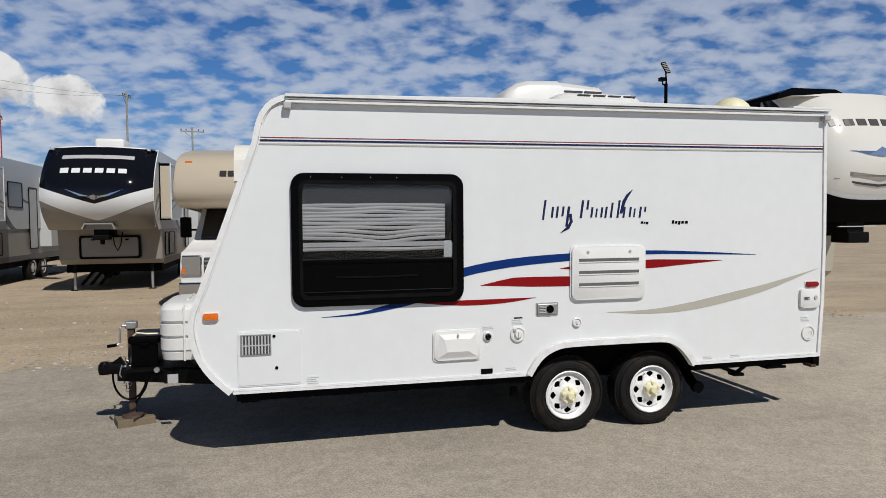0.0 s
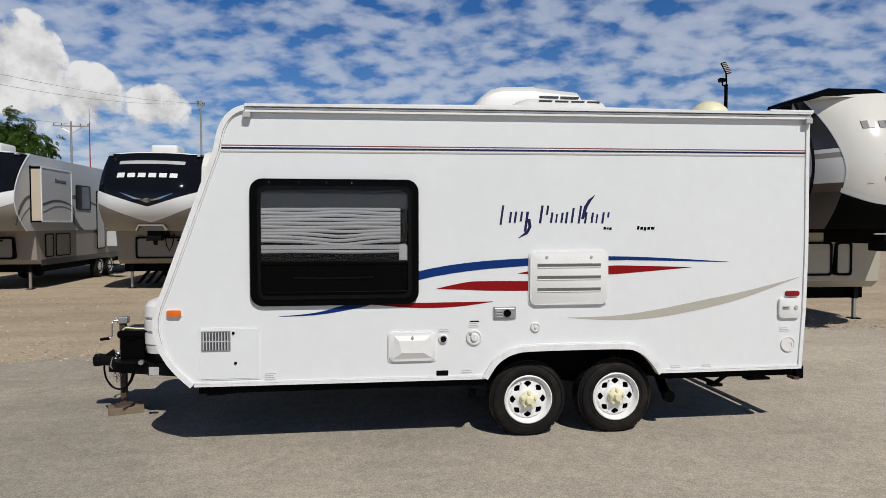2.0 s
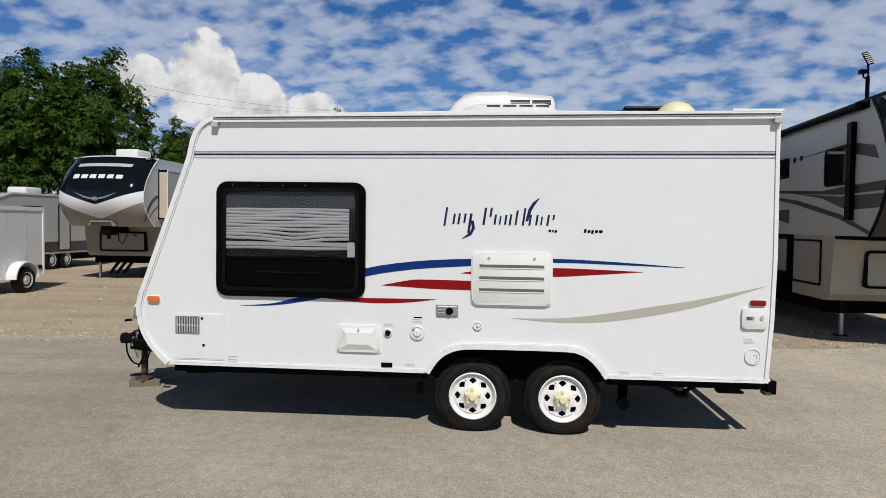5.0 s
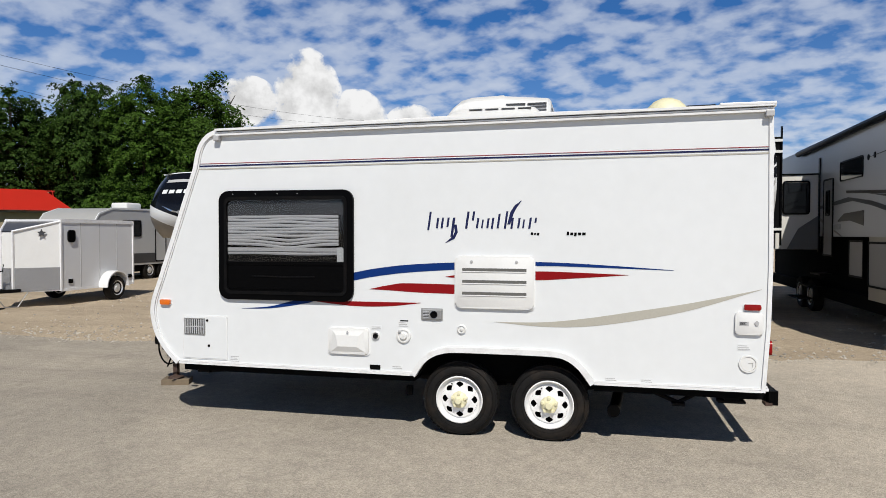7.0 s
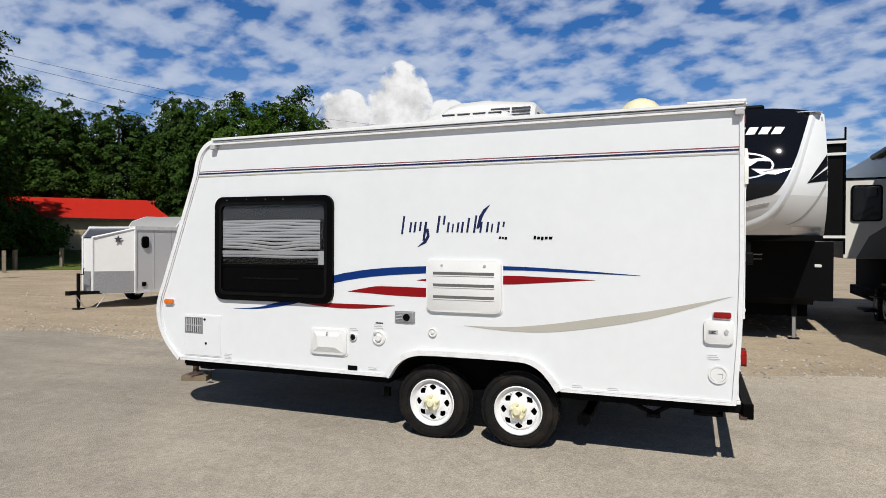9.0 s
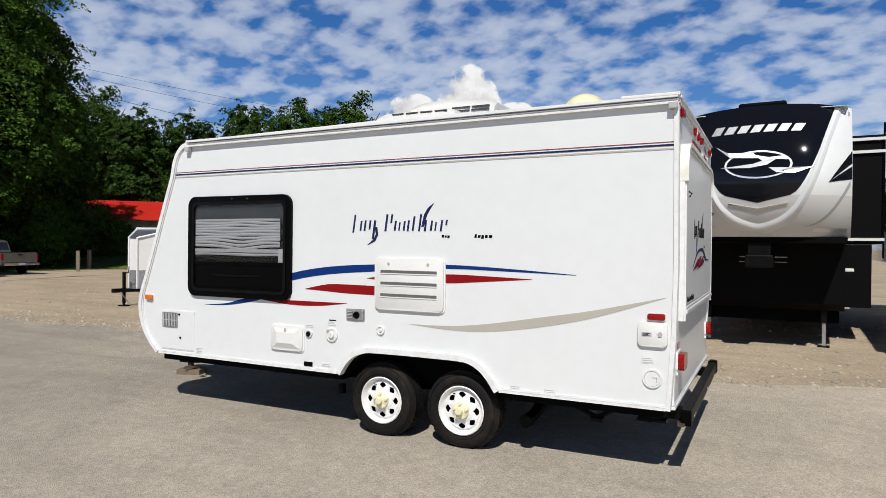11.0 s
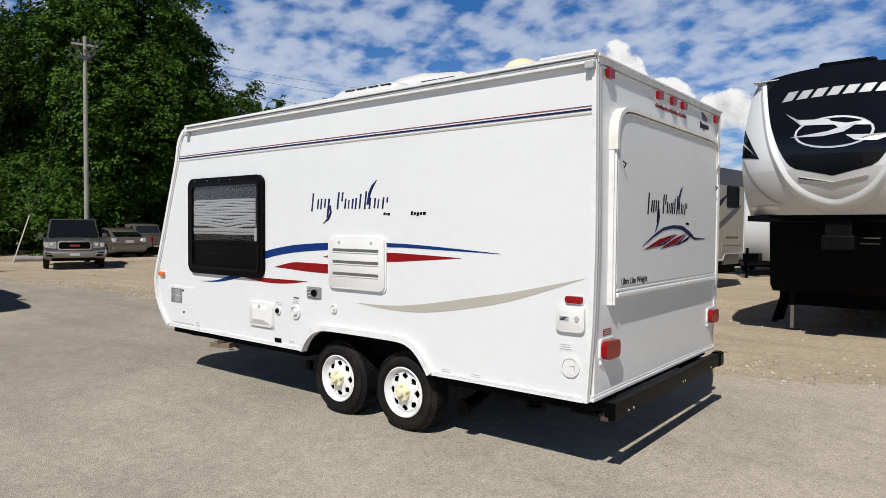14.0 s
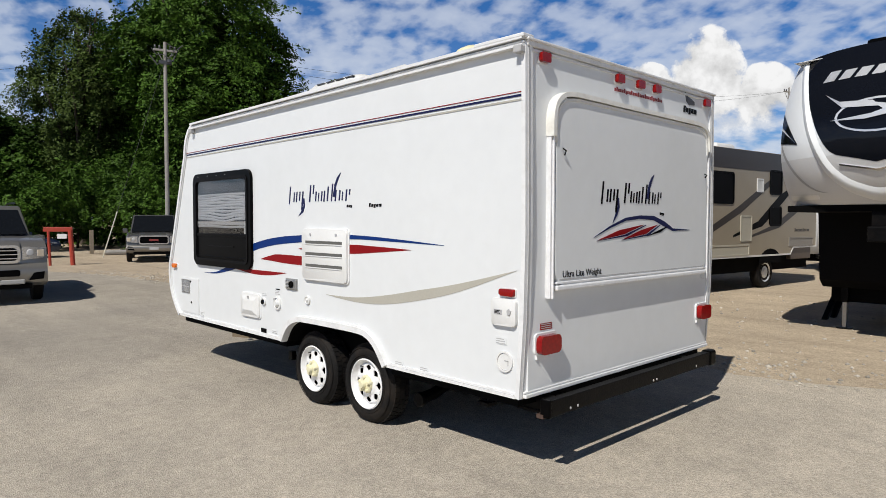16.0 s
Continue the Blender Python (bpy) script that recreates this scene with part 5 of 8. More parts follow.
# ---- the parked recreational vehicles behind ----
class Shell:
    """A fifth-wheel cap and body: x across, y back from the nose, z up."""

    def __init__(self, w, zt, zc, length, low, vn=0.42, bottom=0.55, top=0.8, edge=0.35, crown=0.06):
        self.w, self.zt, self.zc, self.length, self.low = w, zt, zc, length, low
        self.vn, self.bottom, self.top, self.edge, self.crown = vn, bottom, top, edge, crown

    def at(self, u, v, out=0.0):
        if v < self.vn:
            y = self.bottom * ((self.vn - v) / self.vn) ** 2
        else:
            y = self.top * ((v - self.vn) / (1 - self.vn)) ** 1.8
        y += self.edge * abs(u) ** 4
        z = self.zc + (self.zt - self.zc) * v - self.crown * u * u * v
        return Vector((self.w / 2 * u, y - out, z))

    def patch(self, name, fn, material, parent, out=0.0, ns=28, nt=12, label=""):
        rows = [[self.at(*fn(-1 + 2 * i / ns, j / nt), out) for i in range(ns + 1)] for j in range(nt + 1)]
        return P(name, lambda bm: quad_grid(bm, rows), material, parent, label, True)

    def decal(self, name, pts, material, parent, out=0.012):
        """A closed outline in cap coordinates, laid on the cap as a thin plate."""
        n = len(pts)
        a, b = [self.at(u, v, out) for u, v in pts], [self.at(u, v, out - 0.02) for u, v in pts]

        def fill(bm):
            va, vb = [bm.verts.new(p) for p in a], [bm.verts.new(p) for p in b]
            bm.faces.new(va)
            for i in range(n):
                bm.faces.new((va[i], vb[i], vb[(i + 1) % n], va[(i + 1) % n]))
        return P(name, fill, material, parent)

    def letters(self, parent, u0, u1, v0, v1, count, material, lean=0.0):
        step = (u1 - u0) / count
        for k in range(count):
            a, b = u0 + step * k, u0 + step * (k + 0.72)
            s = lean * (v1 - v0)
            big = 0.0 if k else 0.12 * (v1 - v0)
            self.decal("name_block", [(a, v0), ((a + b) / 2, v0), (b, v0), (b + s, v1 + big), ((a + b) / 2 + s, v1 + big), (a + s, v1 + big)], material, parent)

    def body(self, side_mat, low_mat, parent, lower_front=1.75, floor=0.70, leg=None, panel=None):
        prof = [(self.at(1, k / 20).y, self.at(1, k / 20).z) for k in range(21)]
        zr = self.at(1, 1).z
        P("body", lambda bm: prism(bm, prof + [(self.length, zr), (self.length, self.zc)], -self.w / 2, self.w / 2, "x"), side_mat, parent, smooth=False)
        back = lower_front + panel if panel else self.length
        if panel:
            P("chassis", lambda bm: box(bm, -self.w / 2 + 0.25, self.w / 2 - 0.25, back - 0.1, self.length, floor, self.zc), DARK, parent, "black open chassis")
        P("lower_body", lambda bm: prism(bm, [(lower_front, floor + 0.12), (lower_front + 0.15, floor), (back, floor - 0.08 if not panel else floor), (back, self.zc), (lower_front - 0.12, self.zc)], -self.w / 2 + 0.03, self.w / 2 - 0.03, "x"), low_mat, parent)
        P("roof", lambda bm: prism(bm, [(-self.w / 2 + 0.05, zr), (self.w / 2 - 0.05, zr), (self.w / 2 - 0.25, self.zt - self.crown * 0.9), (-self.w / 2 + 0.25, self.zt - self.crown * 0.9)], self.at(0, 1).y + 0.02, self.length, "y"), PLAST, parent)
        P("underside", lambda bm: box(bm, -self.w / 2 + 0.1, self.w / 2 - 0.1, lower_front + 0.3, self.length - 0.1, floor - 0.22, floor + 0.02), DARK, parent)
        for s in (-1, 1):
            for y in (self.length * 0.62, self.length * 0.62 + 0.9):
                wheel_simple(parent, s * (self.w / 2 - 0.14), y, 0.37, 0.37)
        for s in (-1, 1):
            x = s * (self.w / 2 - 0.32)
            G = P("landing_leg", lambda bm: (box(bm, x - 0.045, x + 0.045, lower_front + 0.17, lower_front + 0.27, floor - 0.22, floor + 0.1)), leg or GALV, parent, "steel landing leg")
            P("inner_tube", lambda bm: box(bm, x - 0.028, x + 0.028, lower_front + 0.19, lower_front + 0.25, 0.02, floor - 0.2, 0.004), GALV, G, "bright galvanised tube")
            P("foot_plate", lambda bm: box(bm, x - 0.09, x + 0.09, lower_front + 0.13, lower_front + 0.31, 0.0, 0.021, 0.003), leg or GALV, G)


def wheel_simple(parent, x, y, z, r):
    """A far wheel whose axle runs across, along x."""
    T = P("wheel", lambda bm: spin(bm, [(0.0, 0.09), (r * 0.60, 0.09), (r * 0.68, 0.105), (r * 0.93, 0.10), (r, 0.06), (r, -0.06), (r * 0.93, -0.10), (r * 0.68, -0.105), (r * 0.60, -0.09), (0, -0.09)], (x, y, z), "x", 28), RUBBER, parent, "", True)
    P("rim", lambda bm: (spin(bm, [(0.0, 0.10), (r * 0.20, 0.115), (r * 0.25, 0.095), (r * 0.52, 0.085), (r * 0.62, 0.112)], (x, y, z), "x", 20), spin(bm, [(0.0, -0.10), (r * 0.20, -0.115), (r * 0.25, -0.095), (r * 0.52, -0.085), (r * 0.62, -0.112)], (x, y, z), "x", 20)), ALUM, T, "", True)
    return T


def framed_door(name, parent, s, xface, y0, y1, z0, z1, m, frame=BLACK, r=0.06, fw=0.035):
    """A hatch or window on a side wall (s: -1 or +1 side) with a rounded frame."""
    a, b = (xface - 0.02, xface + 0.002) if s < 0 else (xface - 0.002, xface + 0.02)
    F = P(name, lambda bm: ring(bm, rounded(y0, y1, z0, z1, r), rounded(y0 + fw, y1 - fw, z0 + fw, z1 - fw, r * 0.7), a, b, "x"), frame, parent)
    c, d = (xface - 0.010, xface + 0.001) if s < 0 else (xface - 0.001, xface + 0.010)
    P("panel", lambda bm: prism(bm, rounded(y0 + fw * 0.8, y1 - fw * 0.8, z0 + fw * 0.8, z1 - fw * 0.8, r * 0.7), c, d, "x"), m, F)
    return F


def ribbon(parent, s, xface, top, bot, m, name="graphic"):
    a, b = (xface - 0.006, xface + 0.001) if s < 0 else (xface - 0.001, xface + 0.006)
    return P(name, lambda bm: band(bm, top, bot, a, b, "x"), m, parent)


def rooftop_unit(parent, y, z, x=0.0, l=0.85, w=0.7, h=0.28, m=None):
    P("air_conditioner", lambda bm: box(bm, x - w / 2, x + w / 2, y, y + l, z, z + h, 0.07, 3), m or PLAST, parent, "white rooftop air conditioner", True)


def black_cap_trailer(at):
    C = thing("fifth_wheel", "white and taupe fifth-wheel trailer with a black front cap", "fifth wheel trailer", at, group="fifth wheels in a row")
    S = Shell(2.50, 3.64, 1.58, 9.6, 0.7, vn=0.40, bottom=0.62, top=0.85, edge=0.30)
    S.body(GREYW, TAUPE, C, 1.55, 0.68, STEEL)
    c1 = lambda u: 0.11 + 0.24 * abs(u) ** 1.2
    c2 = lambda u: 0.30 + 0.21 * abs(u) ** 1.1
    S.patch("chin", lambda u, t: (u, c1(u) * t), TAUPE, C)
    S.patch("white_band", lambda u, t: (u, c1(u) + (c2(u) - c1(u)) * t), WHITE, C, 0.006)
    S.patch("black_cap", lambda u, t: (u, c2(u) + (1 - c2(u)) * t), GLOSSB, C, 0.0, label="gloss black cap front")
    S.patch("cap_top", lambda u, t: (u, 0.985 + 0.015 * t), WHITE, C, 0.012, nt=2)
    S.letters(C, -0.62, 0.60, 0.66, 0.715, 6, WHITE)
    S.patch("light_bar", lambda u, t: (u * 0.64, 0.835 + 0.045 * t), GREYP, C, 0.012, nt=2)
    S.decal("chrome_wing", [(-0.52, 0.475), (-0.2, 0.405), (-0.06, 0.385), (-0.06, 0.365), (-0.25, 0.39)], CHROME, C)
    S.decal("chrome_wing", [(0.52, 0.475), (0.2, 0.405), (0.06, 0.385), (0.06, 0.365), (0.25, 0.39)], CHROME, C)
    S.decal("badge", [(0.085 * math.cos(a), 0.375 + 0.028 * math.sin(a)) for a in [0.45 * k for k in range(14)]], CHROME, C)
    P("hitch_recess", lambda bm: (strip(bm, [(-0.36, 1.60), (-0.30, 1.73), (0.30, 1.73), (0.36, 1.60)], 0.04, 0.30, 0.50), prism(bm, [(-0.34, 1.59), (-0.28, 1.72), (0.28, 1.72), (0.34, 1.59)], 0.42, 0.60)), TAUPE, C)
    P("pin_box", lambda bm: (box(bm, -0.16, 0.16, 0.55, 1.6, 1.40, 1.60), box(bm, -0.18, 0.18, 0.50, 0.85, 1.33, 1.46, 0.02), spin(bm, [(0, 1.22), (0.05, 1.22), (0.06, 1.34)], (0, 0.68, 0), "z", 12)), STEEL, C, "black steel king-pin box")
    P("cable", lambda bm: rod(bm, [(0.20, 0.8, 1.5), (0.24, 0.8, 1.2), (0.30, 0.85, 1.05), (0.36, 0.9, 1.2), (0.34, 1.2, 1.5)], 0.015, 6), BLACK, C)
    yb = 1.45
    F = P("front_hatch", lambda bm: ring(bm, rounded(-0.72, 0.72, 0.83, 1.42, 0.06), rounded(-0.67, 0.67, 0.88, 1.37, 0.05), yb - 0.055, yb + 0.12), BLACK, C)
    P("panel", lambda bm: prism(bm, rounded(-0.68, 0.68, 0.87, 1.38, 0.05), yb - 0.04, yb + 0.12), TAUPE, F)
    for x in (-0.4, 0.4):
        P("latch", lambda bm: box(bm, x - 0.04, x + 0.04, yb - 0.06, yb - 0.035, 1.30, 1.34), BLACK, F)
    X = S.w / 2
    # slide-out room on the road side
    R = P("slide_out", lambda bm: box(bm, X - 0.05, X + 0.28, 1.15, 3.0, 1.83, 3.25, 0.015), GREYW, C, "grey slide-out room with a dark edge")
    P("slide_trim", lambda bm: (strip(bm, rounded(1.15, 3.0, 1.83, 3.25, 0.02), 0.045, X + 0.275, X + 0.292, "x", True)), ALUMW, R)
    P("front_seal", lambda bm: (box(bm, X - 0.02, X + 0.03, 1.135, 1.16, 1.80, 3.28), box(bm, X + 0.03, X + 0.26, 1.14, 1.155, 1.81, 1.85), box(bm, X + 0.03, X + 0.26, 1.14, 1.155, 3.20, 3.26)), BLACK, R, "black rubber seal")
    P("front_face", lambda bm: box(bm, X + 0.04, X + 0.25, 1.143, 1.16, 1.87, 3.18, 0.004), BEIGE, R)
    ribbon(R, 1, X + 0.28, eased([(1.2, 2.30), (1.9, 2.42), (2.5, 2.40), (2.97, 2.30)]), eased([(1.2, 2.24), (1.9, 2.36), (2.5, 2.35), (2.97, 2.27)]), DGREY)
    ribbon(R, 1, X + 0.28, eased([(1.2, 2.08), (1.9, 2.24), (2.5, 2.25), (2.97, 2.17)]), eased([(1.2, 2.05), (1.9, 2.21), (2.5, 2.22), (2.97, 2.15)]), GREYM)
    for k in range(6):
        P("name_block", lambda bm: prism(bm, rounded(1.95 + 0.115 * k, 2.04 + 0.115 * k, 2.88, 2.97 if k else 3.0, 0.02), X + 0.279, X + 0.287, "x"), DGREY, R)
    ribbon(C, 1, X, eased([(0.35, 1.75), (0.55, 2.15), (0.85, 2.42), (1.14, 2.52)]), eased([(0.38, 1.70), (0.60, 2.05), (0.88, 2.32), (1.14, 2.44)]), DGREY)
    ribbon(C, 1, X, eased([(0.42, 1.64), (0.75, 2.0), (1.14, 2.22)]), eased([(0.46, 1.62), (0.78, 1.95), (1.14, 2.17)]), GREYM)
    ribbon(C, 1, X, eased([(3.02, 2.55), (4.2, 2.62), (5.6, 2.40)]), eased([(3.02, 2.42), (4.2, 2.52), (5.6, 2.36)]), DGREY)
    ribbon(C, 1, X, eased([(3.02, 2.30), (3.7, 2.10), (4.3, 1.70), (4.6, 1.58)]), eased([(3.02, 2.18), (3.5, 2.02), (4.0, 1.68), (4.2, 1.58)]), DGREY)
    P("bottom_band", lambda bm: box(bm, X - 0.035, X - 0.022, 1.75, 9.5, 0.64, 0.80), DGREY, C)
    P("front_edge_moulding", lambda bm: strip(bm, [(S.at(1, k / 16).y + 0.015, S.at(1, k / 16).z) for k in range(17)], 0.035, X - 0.008, X + 0.010, "x"), ALUMW, C)
    framed_door("side_hatch", C, 1, X - 0.03, 2.0, 2.5, 0.85, 1.5, TAUPE)
    framed_door("side_hatch", C, 1, X - 0.03, 2.65, 3.6, 0.85, 1.5, TAUPE)
    framed_door("entry_door", C, 1, X, 5.6, 6.3, 0.95, 2.85, GREYW)
    framed_door("window", C, 1, X, 4.0, 5.1, 2.2, 2.95, GLASSD)
    S2 = P("slide_out", lambda bm: box(bm, X - 0.05, X + 0.30, 6.6, 9.2, 1.0, 3.2, 0.015), GREYW, C)
    framed_door("window", S2, 1, X + 0.30, 7.2, 8.7, 2.1, 2.9, GLASSD)
    rooftop_unit(C, 1.6, 3.64)
    for s in (-1, 1):
        P("clearance_lamp", lambda bm: box(bm, s * 1.08 - 0.03, s * 1.08 + 0.03, 0.80, 1.1, 3.53, 3.57), ALUM, C)
    P("entry_step", lambda bm: [box(bm, X + 0.05 + 0.2 * k, X + 0.35 + 0.2 * k, 5.7, 6.2, 0.62 - 0.22 * k, 0.65 - 0.22 * k) for k in range(3)], BLACK, C)
    P("folded_step", lambda bm: [prism(bm, [(-0.5 - 0.22 * k, 0.10), (-0.42 - 0.22 * k, 0.10), (0.0 - 0.22 * k, 0.62), (-0.1 - 0.22 * k, 0.62)], 2.2, 2.28) for k in range(3)], BLACK, C)
    return C


GREYW = mat("pale_grey_siding", (0.50, 0.51, 0.515), 0.35, var=0.03, scale=1.2, dirt=((0.45, 0.44, 0.41), 0.2, 1.5))
FW = black_cap_trailer((-4.36, 17.25, 0))
copy_thing(FW, pose(-8.83, 17.25, 0))


def pearl_cap_trailer():
    C = thing("fifth_wheel", "cream-capped fifth-wheel trailer with grey and brown sides", "fifth wheel trailer", (8.97, 8.55, 0), -2, group="fifth wheels facing the lane")
    S = Shell(2.50, 3.75, 1.68, 12.0, 0.7, vn=0.48, bottom=0.46, top=0.50, edge=0.62)
    S.body(GREYW, CREAMP, C, 2.32, 0.60, STEEL, panel=1.5)
    c0 = lambda u: 0.17 + 0.19 * abs(u) ** 3
    rim = lambda v: 0.80 + 0.15 * max(0.0, (v - 0.45) / 0.55)
    S.patch("chin", lambda u, t: (u * 0.82, c0(u * 0.82) * t), DARK, C)
    P("cap_underside", lambda bm: box(bm, -1.22, 1.22, 1.10, 2.2, 1.62, 1.676), DARK, C, "black underside of the cap")
    P("edge_moulding", lambda bm: box(bm, -0.80, 0.90, 0.66, 0.68, 1.73, 1.745), ALUM, C)
    S.patch("cap_lip", lambda u, t: (u * 0.82, c0(u * 0.82) + 0.03 * t), WHITE, C, 0.03, nt=3)
    S.patch("cap_front", lambda u, t: (u * rim(c0(u * 0.82) + (1 - c0(u * 0.82)) * t), c0(u * 0.82) + (1 - c0(u * 0.82)) * t), CAPW, C, 0.0, label="pearl white cap front")
    for s in (-1, 1):
        for v0, v1, m in ((0.0, 0.28, DBROWN), (0.28, 0.345, BROWNM), (0.345, 0.53, GREYG2), (0.53, 0.57, TAUPE), (0.57, 0.60, GREYG2), (0.60, 1.0, CHARM)):
            S.patch("cap_cheek", lambda u, t: (s * (rim(v0 + (v1 - v0) * t) + (1 - rim(v0 + (v1 - v0) * t)) * (u + 1) / 2), v0 + (v1 - v0) * t), m, C, 0.002, ns=8, nt=8)
        S.patch("white_rim", lambda u, t: (s * (rim(0.30 + 0.70 * t) - 0.015 + 0.015 * (u + 1) / 2), 0.30 + 0.70 * t), WHITE, C, 0.016, ns=2, nt=20)
        P("cap_seam", lambda bm: strip(bm, [(S.at(1, k / 16).y + 0.01, S.at(1, k / 16).z) for k in range(17)], 0.05, s * 1.25 - 0.01, s * 1.25 + 0.01, "x"), BLACK, C)
    S.letters(C, -0.62, 0.62, 0.73, 0.78, 7, DGREY)
    S.decal("wing_badge", [(-0.45, 0.535), (-0.1, 0.53), (0, 0.565), (0.1, 0.53), (0.45, 0.535), (0.2, 0.505), (0, 0.49), (-0.2, 0.505)], CHROME, C)
    S.decal("brown_wave", [(-0.8, 0.42), (-0.4, 0.345), (0, 0.31), (0.4, 0.345), (0.8, 0.42), (0.4, 0.375), (0, 0.35), (-0.4, 0.375)], TAUPE, C)
    S.decal("dark_wave", [(-0.6, 0.335), (-0.3, 0.285), (0, 0.265), (0.3, 0.285), (0.6, 0.335), (0.3, 0.30), (0, 0.283), (-0.3, 0.30)], DGREY, C)
    P("roof_hood", lambda bm: prism(bm, [(-0.95, 3.66), (-0.85, 3.88), (-0.6, 3.97), (0.25, 3.97), (0.5, 3.88), (0.6, 3.66)], 1.25, 2.5), BLACK, C)
    X = -S.w / 2
    L = lambda y: 1.106 * y - 8.627 if y < 10.25 else 1.181 * y - 8.640
    # side bands and waves
    ribbon(C, -1, X, [(1.02, 3.00), (L(9.3), 3.12), (L(10.0), 3.10), (L(10.6), 3.05)], [(0.90, 2.80), (L(9.3), 2.95), (L(10.0), 3.08), (L(10.6), 3.045)], DBROWN)
    ribbon(C, -1, X, [(0.66, 2.48), (L(9.6), 2.45), (L(10.2), 2.42), (L(11.5), 2.55)], [(0.70, 2.34), (L(9.6), 2.33), (L(10.1), 2.36), (L(11.5), 2.50)], DBROWN)
    ribbon(C, -1, X, [(0.72, 2.30), (L(9.6), 2.30), (L(10.6), 2.44)], [(0.82, 2.10), (L(9.4), 2.08), (L(10.2), 2.30)], DGREY)
    ribbon(C, -1, X, [(1.10, 1.76), (L(9.6), 2.02), (L(10.4), 2.30), (L(11.4), 2.42), (L(13.2), 2.30)], [(1.12, 1.71), (L(9.65), 1.95), (L(10.4), 2.22), (L(11.2), 2.34), (L(13.2), 2.25)], DGREY)
    ribbon(C, -1, X, [(L(10.7), 2.15), (L(11.6), 2.12), (L(11.9), 2.0)], [(L(10.7), 1.88), (L(11.3), 1.98), (L(11.9), 1.97)], DBROWN)
    ribbon(C, -1, X, [(L(11.8), 1.72), (L(12.5), 1.95), (L(13.2), 2.15)], [(L(11.7), 1.68), (L(12.4), 1.85), (L(13.2), 2.10)], TAUPE)
    P("corner_post", lambda bm: box(bm, X - 0.08, X, L(9.20), L(9.34), 1.92, 3.42, 0.01), BLACK, C, "black awning arm")
    P("awning", lambda bm: (rod(bm, [(X - 0.07, 1.35, 3.62), (X - 0.07, 8.2, 3.60)], 0.065, 10), box(bm, X - 0.02, X + 0.06, 1.2, 8.3, 3.57, 3.70)), BLACK, C, "rolled black awning along the roof edge")
    framed_door("window", C, -1, X, L(9.40), L(10.12), 2.48, 3.10, GLASSD, r=0.10)
    framed_door("window", C, -1, X, L(10.75), L(11.80), 2.74, 3.12, GLASSD, r=0.05, fw=0.02)
    framed_door("entry_door", C, -1, X, L(12.15), L(12.70), 1.28, 2.86, GREYG, r=0.05)
    framed_door("door_window", C, -1, X - 0.012, L(12.32), L(12.52), 2.10, 2.62, GLASSD, r=0.03, fw=0.02)
    framed_door("side_hatch", C, -1, X + 0.03, L(10.20), L(10.55), 0.82, 1.60, GREYG, r=0.05)
    framed_door("side_hatch", C, -1, X + 0.03, L(10.75), L(11.40), 0.94, 1.62, GREYG, r=0.05)
    P("entry_step", lambda bm: [box(bm, X - 0.25 - 0.2 * k, X + 0.02 - 0.2 * k, L(12.1), L(12.7), 0.9 - 0.24 * k, 0.93 - 0.24 * k) for k in range(3)], BLACK, C)
    P("porthole", lambda bm: (spin(bm, [(0, X - 0.01), (0.05, X - 0.008), (0.055, X)], (0, L(10.55), 3.05), "x", 14), spin(bm, [(0, X - 0.01), (0.05, X - 0.008), (0.055, X)], (0, L(10.3), 3.06), "x", 14)), BLACK, C)
    for k in range(7):
        P("name_block", lambda bm: box(bm, X - 0.006, X + 0.001, L(11.75) + 0.075 * k, L(11.75) + 0.075 * k + 0.05, 1.82, 1.92), GREYG, C)
    # slide-out room with its own window and a painted shadow
    R = P("slide_out", lambda bm: box(bm, X - 0.85, X + 0.05, L(13.0), L(16.2), 1.40, 3.0, 0.015), CAPW, C, "cream slide-out room with a dark window")
    P("slide_trim", lambda bm: box(bm, X - 0.87, X + 0.02, L(12.98), L(16.2), 3.0, 3.03), BLACK, R)
    P("slide_flange", lambda bm: box(bm, X - 0.02, X + 0.02, L(12.93), L(13.0), 1.35, 3.35), BLACK, R)
    P("front_window", lambda bm: ring(bm, rounded(X - 0.72, X - 0.18, 2.15, 2.88, 0.07), rounded(X - 0.69, X - 0.21, 2.18, 2.85, 0.05), L(12.97), L(13.0)), BLACK, R)
    P("front_pane", lambda bm: box(bm, X - 0.70, X - 0.20, L(12.985), L(13.0), 2.17, 2.83), GLASSD, R)
    # the body's diagonal shadow on the slide-out front, painted in mid grey
    P("painted_shade_wave", lambda bm: band(bm, [(X - 0.62, 1.41), (X - 0.40, 1.85), (X - 0.02, 2.12)], [(X - 0.61, 1.405), (X - 0.3, 1.405), (X - 0.02, 1.405)], L(12.99), L(13.001)), GREYM, R)
    framed_door("window", R, -1, X - 0.85, L(13.5), L(15.2), 2.0, 2.8, GLASSD)
    for a, b in ((-0.74, 0.24), (0.30, 0.62)):
        FH = P("front_hatch", lambda bm: ring(bm, rounded(a, b, 0.83, 1.44, 0.06), rounded(a + 0.04, b - 0.04, 0.87, 1.40, 0.05), 2.20, 2.5), BLACK, C)
        P("panel", lambda bm: prism(bm, rounded(a + 0.03, b - 0.03, 0.86, 1.41, 0.05), 2.215, 2.5), CREAMP, FH)
        P("latch", lambda bm: box(bm, (a + b) / 2 - 0.03, (a + b) / 2 + 0.03, 2.19, 2.22, 0.845, 0.865), BLACK, FH)
